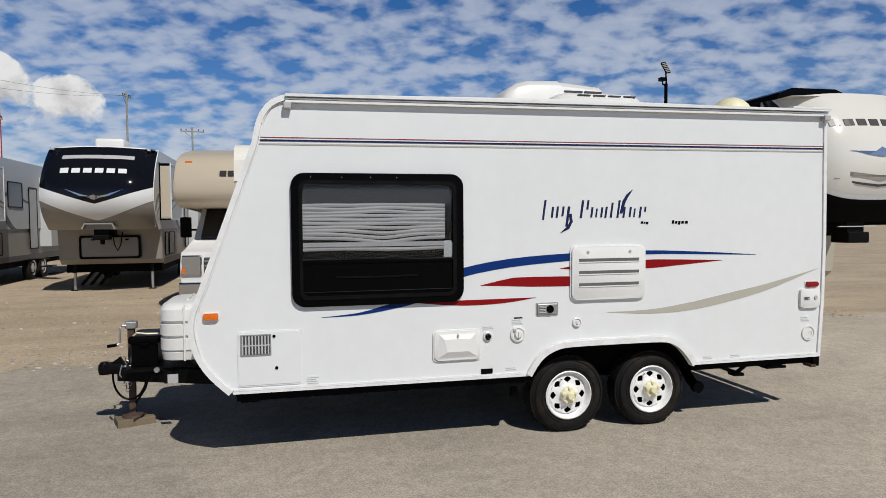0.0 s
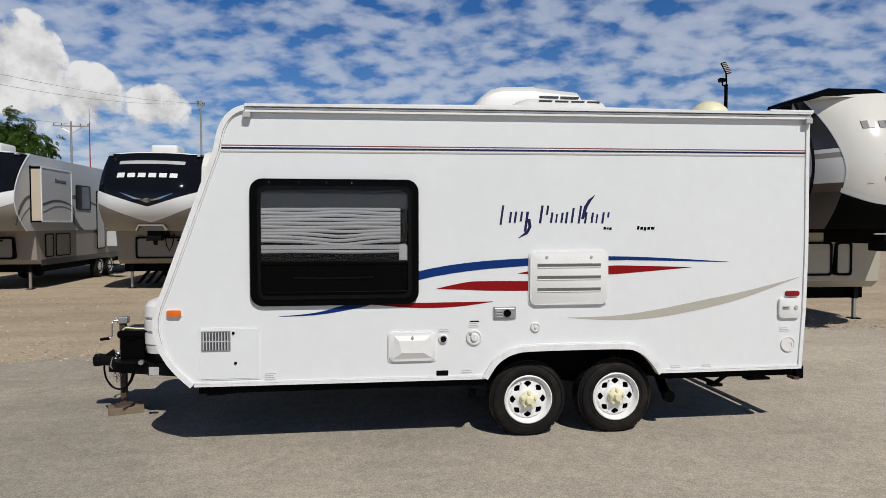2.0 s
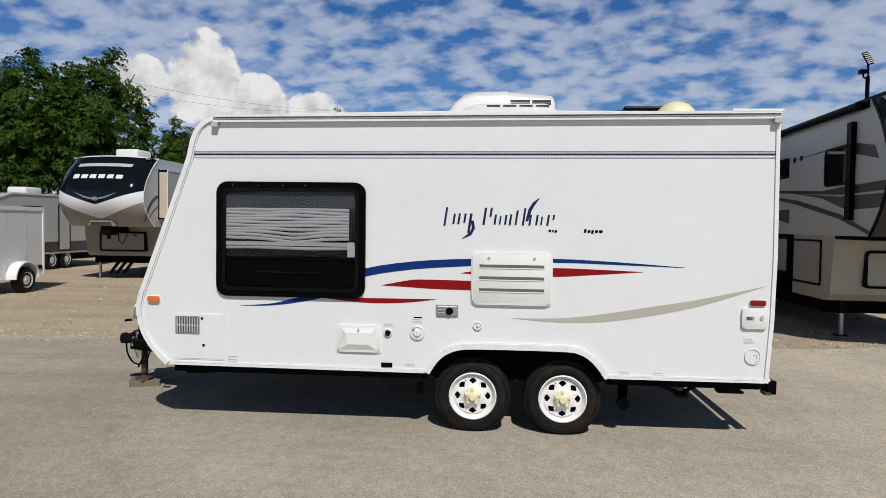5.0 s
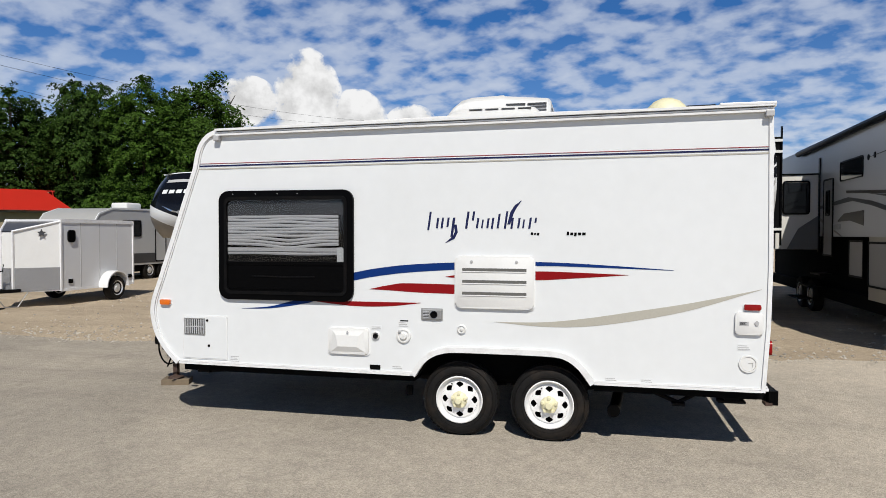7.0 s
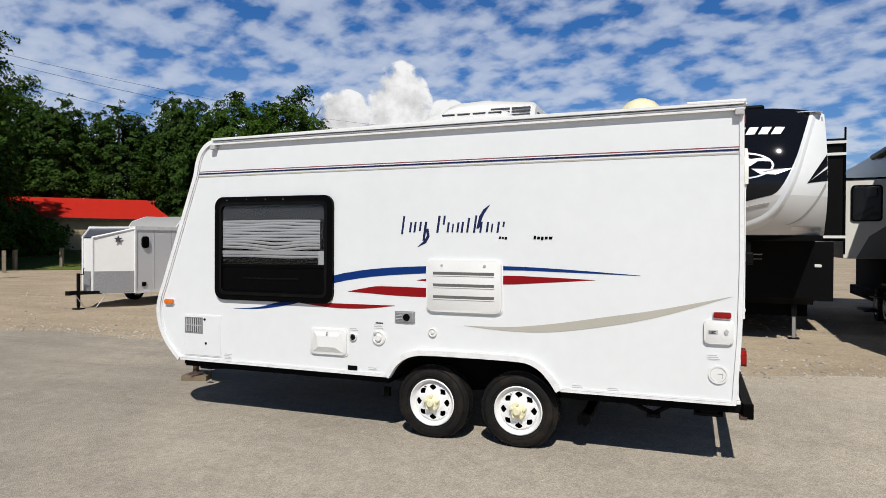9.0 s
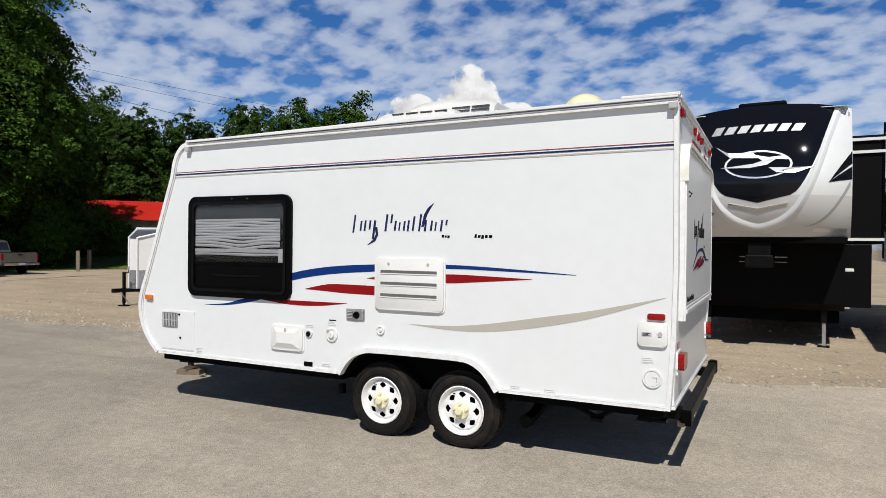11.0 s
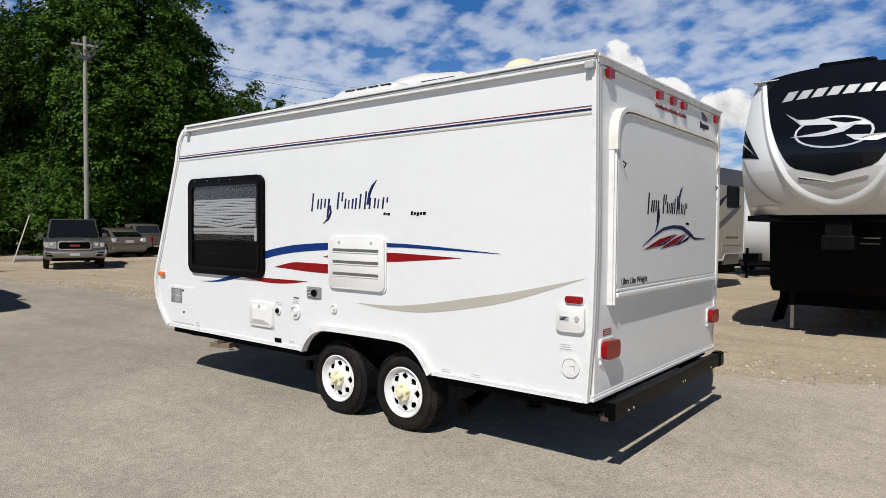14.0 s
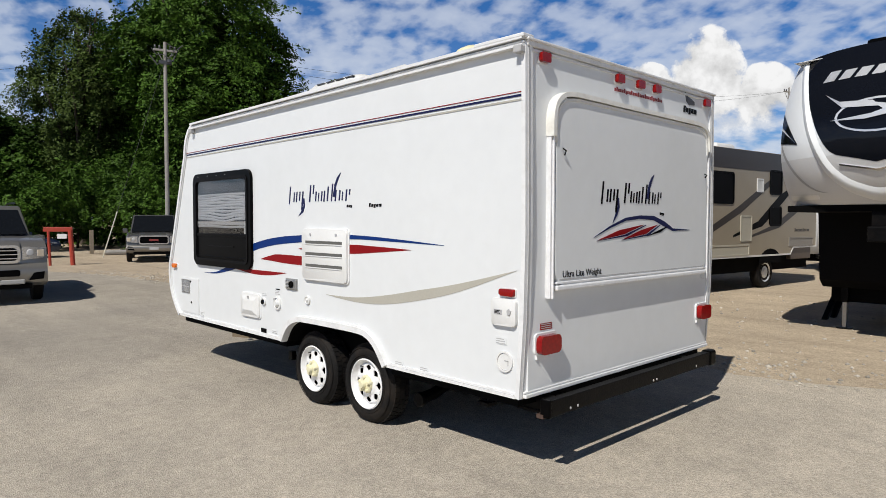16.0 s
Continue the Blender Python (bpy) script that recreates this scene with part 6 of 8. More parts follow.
    P("pin_box", lambda bm: (box(bm, -0.16, 0.16, 0.5, 1.9, 1.45, 1.70), box(bm, -0.2, 0.2, 0.42, 0.8, 1.34, 1.52, 0.02)), STEEL, C, "black steel king-pin box")
    P("chin_bar", lambda bm: box(bm, -0.35, 0.35, 0.46, 0.50, 1.60, 1.615), GREYP, C)


CHARM = mat("charcoal_metallic_gelcoat", (0.055, 0.052, 0.052), 0.22, 0.35, var=0.06, coat=0.4)
BROWNM = mat("brown_metallic_vinyl", (0.095, 0.072, 0.056), 0.3, 0.2, var=0.06)
CREAMP = mat("cream_panel", (0.43, 0.405, 0.335), 0.4, var=0.03)
CAPW = mat("pearl_white_cap", (0.70, 0.685, 0.63), 0.15, var=0.03, scale=1.0, coat=0.5)
DBROWN = mat("dark_brown_vinyl", (0.040, 0.032, 0.027), 0.35)
pearl_cap_trailer()


def shield_cap_trailer():
    C = thing("fifth_wheel", "white fifth-wheel trailer with a black shield cap", "fifth wheel trailer", (4.94, 11.2, 0), -3, group="fifth wheels facing the lane")
    S = Shell(2.44, 3.88, 1.83, 12.0, 0.7, vn=0.40, bottom=0.45, top=0.55, edge=0.33, crown=0.10)
    S.body(WHITE, BLACKP, C, 1.75, 0.62, STEEL)
    ub = lambda v: 0.36 + 0.47 * max(0, (v - 0.3) / 0.7) ** 0.62
    vb = lambda u: 0.245 + 0.055 * abs(u)
    S.patch("black_shield", lambda u, t: (u * ub(vb(u) + (1 - vb(u)) * t), vb(u) + (1 - vb(u)) * t), GLOSSB, C, 0.004, ns=40, nt=30, label="gloss black cap shield")
    for s in (-1, 1):
        S.patch("cap_side", lambda u, t: (s * (ub(0.3 + 0.7 * t) + (1 - ub(0.3 + 0.7 * t)) * (u + 1) / 2), 0.3 + 0.7 * t), WHITE, C, ns=14, nt=28)
    lower = lambda u: 0.30 if abs(u) > 0.36 else vb(u / 0.36)
    # the white chin's shade under the shield is put into this grey
    S.patch("cap_lower", lambda u, t: (u, lower(u) * t), GREYG2, C, ns=50, nt=10, label="moulded white chin, its shade painted pale grey")
    # raised white ridge that sweeps down from the cheeks and under the shield
    line = [(-0.86, 0.98), (-0.73, 0.70), (-0.64, 0.50), (-0.55, 0.35), (-0.44, 0.215), (-0.30, 0.125), (-0.14, 0.075), (0.0, 0.055)]
    line += [(-u, v) for u, v in line[-2::-1]]

    def ridge(bm):
        pts = []
        for i in range(len(line) - 1):
            p0, p1, p2, p3 = (Vector(line[max(0, min(len(line) - 1, i + k))]) for k in (-1, 0, 1, 2))
            for k in range(5):
                t = k / 5
                pts.append(0.5 * (2 * p1 + (p2 - p0) * t + (2 * p0 - 5 * p1 + 4 * p2 - p3) * t * t + (3 * p1 - p0 - 3 * p2 + p3) * t ** 3))
        pts.append(Vector(line[-1]))
        rows = []
        for i, q in enumerate(pts):
            d = (pts[min(i + 1, len(pts) - 1)] - pts[max(i - 1, 0)]).normalized()
            side = Vector((-d.y, d.x))
            rows.append([S.at(min(1, max(-1, q.x + side.x * w)), max(0.0, q.y + side.y * w), o) for w, o in ((-0.045, -0.01), (-0.020, 0.030), (0.0, 0.042), (0.018, 0.030), (0.05, -0.01))])
        quad_grid(bm, rows)
    P("white_ridge", ridge, WHITE, C, "raised white ridge round the shield", True)
    for s in (-1, 1):
        for lo, hi in ((0.545, 0.64), (0.425, 0.522)):
            S.patch("black_dart", lambda u, t: (s * (0.755 + 0.243 * (u + 1) / 2), 0.392 + (lo - 0.392 + (hi - lo) * t) * (u + 1) / 2 + 0.001 * t), GLOSSB, C, 0.008, ns=10, nt=4)
        S.patch("chin_strip", lambda u, t: (s * (0.60 + 0.36 * (u + 1) / 2), 0.035 + 0.03 * t), ALUM, C, 0.012, ns=10, nt=2)
        # flat grey strip paints the shade along the cheek's fold
        S.patch("crease_shade", lambda u, t: (s * (0.50 + 0.48 * (u + 1) / 2), 0.075 + 0.30 * ((u + 1) / 2) ** 2.2 + 0.045 * t * (u + 1) / 2), GREYG, C, 0.006, ns=12, nt=2)
        S.patch("side_lamp", lambda u, t: (s * (0.955 + 0.02 * (u + 1) / 2), 0.93 + 0.035 * t), ALUM, C, 0.01, ns=2, nt=2)
    S.letters(C, -0.56, 0.50, 0.775, 0.835, 7, ALUM, lean=0.9)
    # bird badge as plain sweeps
    S.decal("badge_ring", [(0.38 * math.cos(a), 0.525 + 0.105 * math.sin(a)) for a in [0.262 * k for k in range(24)]] , ALUM, C, 0.010)
    S.decal("badge_field", [(0.355 * math.cos(a), 0.525 + 0.092 * math.sin(a)) for a in [0.262 * k for k in range(24)]], GLOSSB, C, 0.013)
    S.decal("badge_sweep", [(-0.50, 0.685), (-0.35, 0.625), (-0.05, 0.61), (0.02, 0.57), (-0.1, 0.575), (-0.32, 0.585)], ALUM, C, 0.018)
    S.decal("badge_sweep", [(-0.06, 0.60), (0.12, 0.575), (0.28, 0.585), (0.34, 0.555), (0.2, 0.56), (0.1, 0.52), (-0.1, 0.50), (-0.42, 0.51), (-0.05, 0.53), (0.05, 0.55)], ALUM, C, 0.018)
    S.decal("badge_sweep", [(0.12, 0.50), (0.35, 0.495), (0.60, 0.505), (0.40, 0.455), (0.2, 0.465)], ALUM, C, 0.018)
    S.decal("chin_line", [(-0.33, 0.245), (0, 0.205), (0.33, 0.245), (0.33, 0.235), (0, 0.195), (-0.33, 0.235)], CHROME, C, 0.02)
    P("roof_hood", lambda bm: box(bm, -0.35, 0.35, 0.75, 1.8, 3.86, 3.98, 0.04), BLACK, C)
    X = S.w / 2
    P("cap_underside", lambda bm: box(bm, -1.18, 1.18, 0.5, 1.75, 1.74, 1.824), DARK, C)
    P("pin_box", lambda bm: (box(bm, -0.16, 0.16, 0.5, 1.6, 1.50, 1.80), box(bm, -0.2, 0.2, 0.45, 0.85, 1.35, 1.55, 0.02)), STEEL, C, "black steel king-pin box")
    P("hitch_light", lambda bm: (box(bm, -0.36, 0.36, 1.36, 1.40, 1.50, 1.515), box(bm, -0.36, 0.36, 1.36, 1.40, 1.42, 1.43)), GREYP, C)
    R = P("slide_out", lambda bm: box(bm, X - 0.05, X + 0.57, 2.9, 6.2, 1.75, 3.66, 0.015), BLACKP, C, "black slide-out room with white edge trim")
    for z in (3.56, 3.34, 1.80):
        P("white_rail", lambda bm: box(bm, X + 0.02, X + 0.58, 2.85, 2.90, z, z + 0.05), PLAST, R)
    P("corner_bead", lambda bm: box(bm, X + 0.55, X + 0.58, 2.86, 2.92, 1.5, 3.86), BLACK, R)
    P("lower_side", lambda bm: box(bm, X - 0.1, X + 0.40, 2.9, 6.2, 0.62, 1.73), BLACKP, C)
    P("white_step", lambda bm: box(bm, X - 0.25, X + 0.1, 1.9, 2.2, 1.28, 1.33, 0.01), PLAST, C)
    framed_door("window", C, -1, -X, 2.0, 3.2, 2.6, 3.3, GLASSD)
    for k in range(2):
        P("jack_brace", lambda bm: prism(bm, [(2.4 + 0.3 * k, 0.62), (2.5 + 0.3 * k, 0.62), (1.9 + 0.35 * k, 0.12), (1.8 + 0.35 * k, 0.12)], -X + 0.05, -X + 0.12, "x"), BLACK, C)
    rooftop_unit(C, 5, 3.92)


BLACKP = mat("black_siding", (0.004, 0.004, 0.0045), 0.55, var=0.1, spec=0.06)
shield_cap_trailer()


def motorhome():
    """Cream class C motorhome with a white van cab; nose towards the lane."""
    C = thing("motorhome", "cream cab-over motorhome with brown and black swooshes", "motorhome", (-0.85, 12.95, 0), -7)
    w = 1.20
    P("body", lambda bm: prism(bm, [(2.3, 0.78), (2.3, 2.02), (0.42, 2.03), (0.22, 2.07), (0.10, 2.17), (0.06, 2.32), (0.08, 2.50), (0.15, 2.68), (0.26, 2.84), (0.42, 2.97), (0.65, 3.06), (1.0, 3.12), (1.8, 3.25), (8.4, 3.25), (8.4, 0.95), (7.2, 0.95), (7.0, 0.78)], -w, w, "x", 0.07), BEIGE, C, "cream moulded body", True)
    P("cab", lambda bm: prism(bm, [(-0.35, 0.55), (-0.40, 0.95), (-0.30, 1.22), (0.75, 1.40), (1.35, 2.03), (2.5, 2.03), (2.5, 0.5)], -0.98, 0.98, "x", 0.05), PLAST, C, "white van cab", True)
    P("windscreen", lambda bm: prism(bm, [(0.72, 1.45), (1.28, 2.02), (1.33, 2.02), (0.77, 1.40)], -0.86, 0.86, "x"), GLASSD, C)
    P("side_glass", lambda bm: (prism(bm, [(1.0, 1.42), (1.48, 1.95), (2.2, 1.95), (2.2, 1.42)], -0.99, -0.97, "x"), prism(bm, [(1.0, 1.42), (1.48, 1.95), (2.2, 1.95), (2.2, 1.42)], 0.97, 0.99, "x")), GLASSD, C)
    G = P("grille", lambda bm: box(bm, -0.55, 0.55, -0.43, -0.36, 0.75, 1.12, 0.02), DGREY, C)
    for k in range(4):
        P("grille_bar", lambda bm: box(bm, -0.53, 0.53, -0.45, -0.42, 0.80 + 0.08 * k, 0.83 + 0.08 * k), CHROME, G)
    for s in (-1, 1):
        H = P("headlamp", lambda bm: box(bm, s * 0.76 - 0.17, s * 0.76 + 0.17, -0.42, -0.33, 0.80, 1.16, 0.02), CHROME, C)
        P("indicator", lambda bm: box(bm, s * 0.90 - 0.03, s * 0.90 + 0.03, -0.43, -0.34, 0.84, 0.94), AMBER, H)
        P("mirror", lambda bm: (box(bm, s * 1.18 - 0.1, s * 1.18 + 0.1, 0.85, 0.95, 1.45, 1.85, 0.02), rod(bm, [(s * 1.0, 1.0, 1.6), (s * 1.12, 0.92, 1.6)], 0.02)), BLACK, C)
        wheel_simple(C, s * 0.88, 0.85, 0.38, 0.38)
        wheel_simple(C, s * 0.98, 6.0, 0.38, 0.38)
        P("wheel_cutout", lambda bm: prism(bm, [(6.0 + 0.52 * math.cos(radians(a)), 0.62 + 0.34 * math.sin(radians(a))) for a in range(0, 181, 15)], s * w - 0.006, s * w + 0.006, "x"), DARK, C)
    P("bumper", lambda bm: box(bm, -0.98, 0.98, -0.48, -0.32, 0.45, 0.68, 0.03), CHROME, C)
    for x in (-0.95, -0.05, 0.9):
        P("clearance_lamp", lambda bm: box(bm, x - 0.06, x + 0.06, 0.28, 0.36, 2.84, 2.89), AMBER, C)
    wordmark("name_block", DBROWN, C, -0.35, 1.0, 2.60, 2.70, 0.10, 0.16, [(0.11 * k, 0.085, 0, 1) for k in range(9)], slant=0)
    P("roof_fan", lambda bm: (box(bm, 0.1, 0.5, 2.4, 2.8, 3.25, 3.42, 0.03), rod(bm, [(0.8, 1.2, 3.1), (0.8, 1.2, 3.35)], 0.03), spin(bm, [(0, 3.36), (0.18, 3.36), (0.15, 3.40)], (0.8, 1.2, 0), "z", 12)), DGREY, C)
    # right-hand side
    # thin panel that darkens the cream side, shade put into its colour
    P("shaded_side_skin", lambda bm: prism(bm, [(2.35, 0.80), (2.35, 3.02), (8.39, 3.02), (8.39, 0.98), (7.21, 0.98), (7.02, 0.80)], w - 0.001, w + 0.003, "x"), BEIGESH, C, "cream side, darkened to tan for its shade")
    framed_door("window", C, 1, w, 3.1, 4.3, 2.0, 2.72, BLACKP, r=0.09)
    framed_door("window", C, 1, w, 5.9, 6.5, 2.25, 2.85, BLACKP, r=0.09)
    framed_door("window", C, 1, w, 5.9, 6.5, 1.50, 1.98, BLACKP, r=0.09)
    framed_door("window", C, 1, w, 7.2, 8.0, 2.2, 2.8, BLACKP, r=0.09)
    framed_door("vent_hatch", C, 1, w, 4.6, 5.1, 1.15, 1.75, CREAMP, CREAMP, 0.03)
    framed_door("vent_hatch", C, 1, w, 5.3, 5.6, 2.30, 2.62, PLAST, PLAST, 0.02)
    framed_door("bay_door", C, 1, w, 6.9, 8.2, 0.99, 1.22, TAUPE, TAUPE, 0.02)
    framed_door("bay_door", C, 1, w, 3.0, 5.0, 0.82, 1.08, CREAMP, CREAMP, 0.02)
    P("roof_band", lambda bm: box(bm, w - 0.01, w + 0.008, 1.9, 8.38, 2.80, 3.24), DBROWN, C)
    ribbon(C, 1, w, [(3.0, 1.35), (4.5, 1.95), (6.0, 2.65), (6.6, 3.05)], [(3.0, 1.20), (4.6, 1.80), (6.1, 2.55), (6.7, 3.05)], DBROWN)
    ribbon(C, 1, w, [(4.3, 1.30), (5.4, 1.62), (6.4, 2.25), (7.2, 2.55)], [(4.3, 1.25), (5.6, 1.50), (6.6, 2.10), (7.2, 2.50)], BLACK)
    ribbon(C, 1, w, [(4.8, 1.22), (6.2, 1.55), (7.6, 2.15), (8.2, 2.30)], [(4.8, 1.19), (6.4, 1.46), (7.8, 2.05), (8.2, 2.27)], DBROWN)
    P("skirt_trim", lambda bm: (strip(bm, [(2.4, 0.80), (7.0, 0.80), (7.15, 0.97), (8.38, 0.97)], 0.04, w - 0.005, w + 0.012, "x")), PLAST, C)
    wordmark("name_block", DBROWN, C, 7.2, 8.0, 1.36, 1.44, w, w + 0.006, [(0.09 * k, 0.07, 0, 1 if k in (0, 6) else 0.8) for k in range(11)], "x", 0)
    P("underside", lambda bm: box(bm, -1.05, 1.05, 2.4, 8.2, 0.42, 0.85), DARK, C)
    P("rear_box", lambda bm: box(bm, -1.1, 1.16, 7.1, 8.2, 0.66, 0.96, 0.02), BROWNM, C, "brown storage box under the tail")
    P("rear_trim", lambda bm: box(bm, w - 0.03, w + 0.012, 8.37, 8.42, 0.95, 3.22, 0.008), PLAST, C)
    rooftop_unit(C, 5.0, 3.25)


motorhome()


def cargo_trailer():
    C = thing("cargo_trailer", "white enclosed cargo trailer with a wedge nose", "cargo trailer", (-9.80, 12.9, 0))
    w = 0.78
    nose = [(-w, 0.0), (-0.16, -0.72), (0.16, -0.72), (w, 0.0)]
    P("box", lambda bm: box(bm, -w, w, 0.0, 2.5, 0.36, 2.02), ALUMP, C, "white ribbed aluminium box")
    def nose_shape(bm):
        lo, hi = [bm.verts.new((x, y, 0.36)) for x, y in nose], [bm.verts.new((x, y, z)) for (x, y), z in zip(nose, (1.98, 1.74, 1.74, 1.98))]
        bm.faces.new(lo), bm.faces.new(hi)
        for i in range(4):
            bm.faces.new((lo[i], lo[(i + 1) % 4], hi[(i + 1) % 4], hi[i]))
    P("nose", nose_shape, PLAST, C, "white wedge nose")
    for s in (-1, 1):
        P("nose_trim", lambda bm: rod(bm, [(s * w, 0, 2.0), (s * 0.17, -0.74, 1.76)], 0.03, 6), ALUMW, C)
    P("nose_roof", lambda bm: quad_grid(bm, [[(-w, 0, 2.0), (0, 0, 2.0), (w, 0, 2.0)], [(-0.17, -0.74, 1.76), (0, -0.74, 1.76), (0.17, -0.74, 1.76)]]), DGREY, C, "dark sloped nose top")
    P("stone_guard", lambda bm: prism(bm, [(-w - 0.012, 0.0), (-0.165, -0.735), (0.165, -0.735), (w + 0.012, 0.0)], 0.38, 0.92, "z"), TREAD, C, "grey diamond-plate stone guard")
    for x, y in ((-w, 0.0), (-0.16, -0.73), (0.16, -0.73), (w, 0.0), (w, 2.5), (-w, 2.5)):
        P("corner_trim", lambda bm: box(bm, x - 0.022, x + 0.022, y - 0.022, y + 0.022, 0.36, 2.04 if y >= 0 else 1.78), ALUMW, C)
    P("roof_trim", lambda bm: (box(bm, w - 0.01, w + 0.02, 0, 2.5, 1.97, 2.06), box(bm, -w - 0.02, -w + 0.01, 0, 2.5, 1.97, 2.06), box(bm, -w, w, 0.0, 2.5, 2.02, 2.05)), ALUMW, C)
    P("bottom_trim", lambda bm: box(bm, w - 0.01, w + 0.016, 0, 2.5, 0.34, 0.40), ALUMW, C)
    for y in (0.62, 1.25, 1.88):
        P("panel_seam", lambda bm: box(bm, w - 0.001, w + 0.005, y - 0.008, y + 0.008, 0.40, 1.97), GREYP, C)
    P("side_vent", lambda bm: prism(bm, rounded(0.20, 0.42, 1.50, 1.80, 0.08), w, w + 0.04, "x"), BLACK, C)
    star = [((0.045 if k % 2 else 0.10) * math.sin(math.pi * k / 5), (0.045 if k % 2 else 0.10) * math.cos(math.pi * k / 5)) for k in range(10)]
    T = Matrix.Translation((0.56, -0.33, 1.72)) @ Matrix.Rotation(math.atan2(0.85, 0.64), 4, "Z") @ Matrix.Rotation(radians(90), 4, "X")

    def star_fill(bm):
        prism(bm, star, -0.01, 0.012, "z")
        bmesh.ops.transform(bm, matrix=T, verts=bm.verts)
    P("star", star_fill, DGREY, C)
    for s in (-1, 1):
        wheel_simple(C, s * (w + 0.12), 1.62, 0.31, 0.31)
        P("fender", lambda bm: strip(bm, [(1.62 + 0.40 * math.cos(radians(a)), 0.34 + 0.40 * math.sin(radians(a))) for a in range(0, 181, 15)], 0.03, min(s * w, s * (w + 0.26)), max(s * w, s * (w + 0.26)), "x"), ALUMW, C, "bright aluminium fender", True)
    for y in (0.22, 2.30):
        P("marker_lamp", lambda bm: box(bm, w, w + 0.02, y, y + 0.13, 0.52, 0.62), BLACK, C)
    P("tongue", lambda bm: (prism(bm, [(-0.6, 0.1), (-0.5, 0.1), (0.02, -1.08), (-0.05, -1.08)], 0.36, 0.44, "z"), prism(bm, [(0.6, 0.1), (0.05, -1.08), (-0.02, -1.08), (0.5, 0.1)], 0.36, 0.44, "z"), box(bm, -0.06, 0.06, -1.32, -1.0, 0.36, 0.46)), STEEL, C)
    P("jack", lambda bm: (box(bm, -0.03, 0.03, -1.03, -0.97, 0.08, 0.88), box(bm, -0.10, 0.10, -1.10, -0.90, 0.0, 0.03), rod(bm, [(0, -1.0, 0.02), (0, -1.0, 0.12)], 0.03), rod(bm, [(0.03, -1.0, 0.86), (0.16, -1.0, 0.86), (0.18, -1.0, 1.02)], 0.014)), STEEL, C)
    P("chain", lambda bm: rod(bm, [(0.05, -1.15, 0.38), (0.15, -0.95, 0.05), (0.3, -0.75, 0.04), (0.35, -0.5, 0.38)], 0.012, 6), GALV, C)


TREAD = mat("diamond_plate", (0.34, 0.34, 0.34), 0.45, 0.6, var=0.3, scale=40, bump=0.6, bump_scale=55)
ALUMP = mat("white_aluminium_skin", (0.66, 0.67, 0.68), 0.35, var=0.04, scale=1.3)
cargo_trailer()


def small_trailer(at, front_mat, label, turn=0.0):
    C = thing("travel_trailer", label, "travel trailer", at, turn, group="small trailers in the back row")
    w = 1.12
    prof = [(0.45, 0.55), (0.08, 1.0), (0.0, 1.45), (0.10, 1.95), (0.45, 2.38), (1.1, 2.58), (6.2, 2.62), (6.2, 0.55)]
    P("body", lambda bm: prism(bm, prof, -w, w, "x"), GREYW, C)
    P("front_cap", lambda bm: strip(bm, [(y - 0.012, z) for y, z in prof[:6]], 0.03, -w + 0.02, w - 0.02, "x"), front_mat, C, "", True)
    for s in (-1, 1):
        P("cap_trim", lambda bm: strip(bm, [(y + 0.02, z + 0.01) for y, z in prof[:6]] + [(6.2, 2.63)], 0.06, s * w - 0.02, s * w + 0.02, "x"), WHITE, C, "", True)
        framed_door("window", C, s, s * w, 1.6, 2.6, 1.6, 2.2, GLASSD)
        framed_door("entry_door", C, s, s * w, 3.4, 4.05, 0.65, 2.3, GREYW)
        P("band", lambda bm: box(bm, s * w - 0.008, s * w + 0.008, 0.6, 6.18, 0.62, 0.98), DGREY, C)
        for y in (3.1, 3.9):
            wheel_simple(C, s * (w - 0.12), y, 0.33, 0.33)
    rooftop_unit(C, 2.8, 2.6)
    P("tongue", lambda bm: (prism(bm, [(-0.7, 0.6), (-0.6, 0.6), (0.02, -1.0), (-0.05, -1.0)], 0.42, 0.52, "z"), prism(bm, [(0.7, 0.6), (0.05, -1.0), (-0.02, -1.0), (0.6, 0.6)], 0.42, 0.52, "z"), box(bm, -0.04, 0.04, -0.8, -0.72, 0.0, 1.0), box(bm, -0.25, 0.25, -0.3, 0.2, 0.52, 0.80)), BLACK, C)
    P("underside", lambda bm: box(bm, -w + 0.1, w - 0.1, 0.6, 6.0, 0.30, 0.56), DARK, C)
    return C


small_trailer((-14.3, 18.6, 0), GREYG, "white travel trailer with a grey rounded front")
small_trailer((-18.3, 24.5, 0), DGREY, "small white travel trailer with a charcoal front")
small_trailer((0.55, 25.6, 0), GREYW, "pale grey travel trailer behind the motorhome")


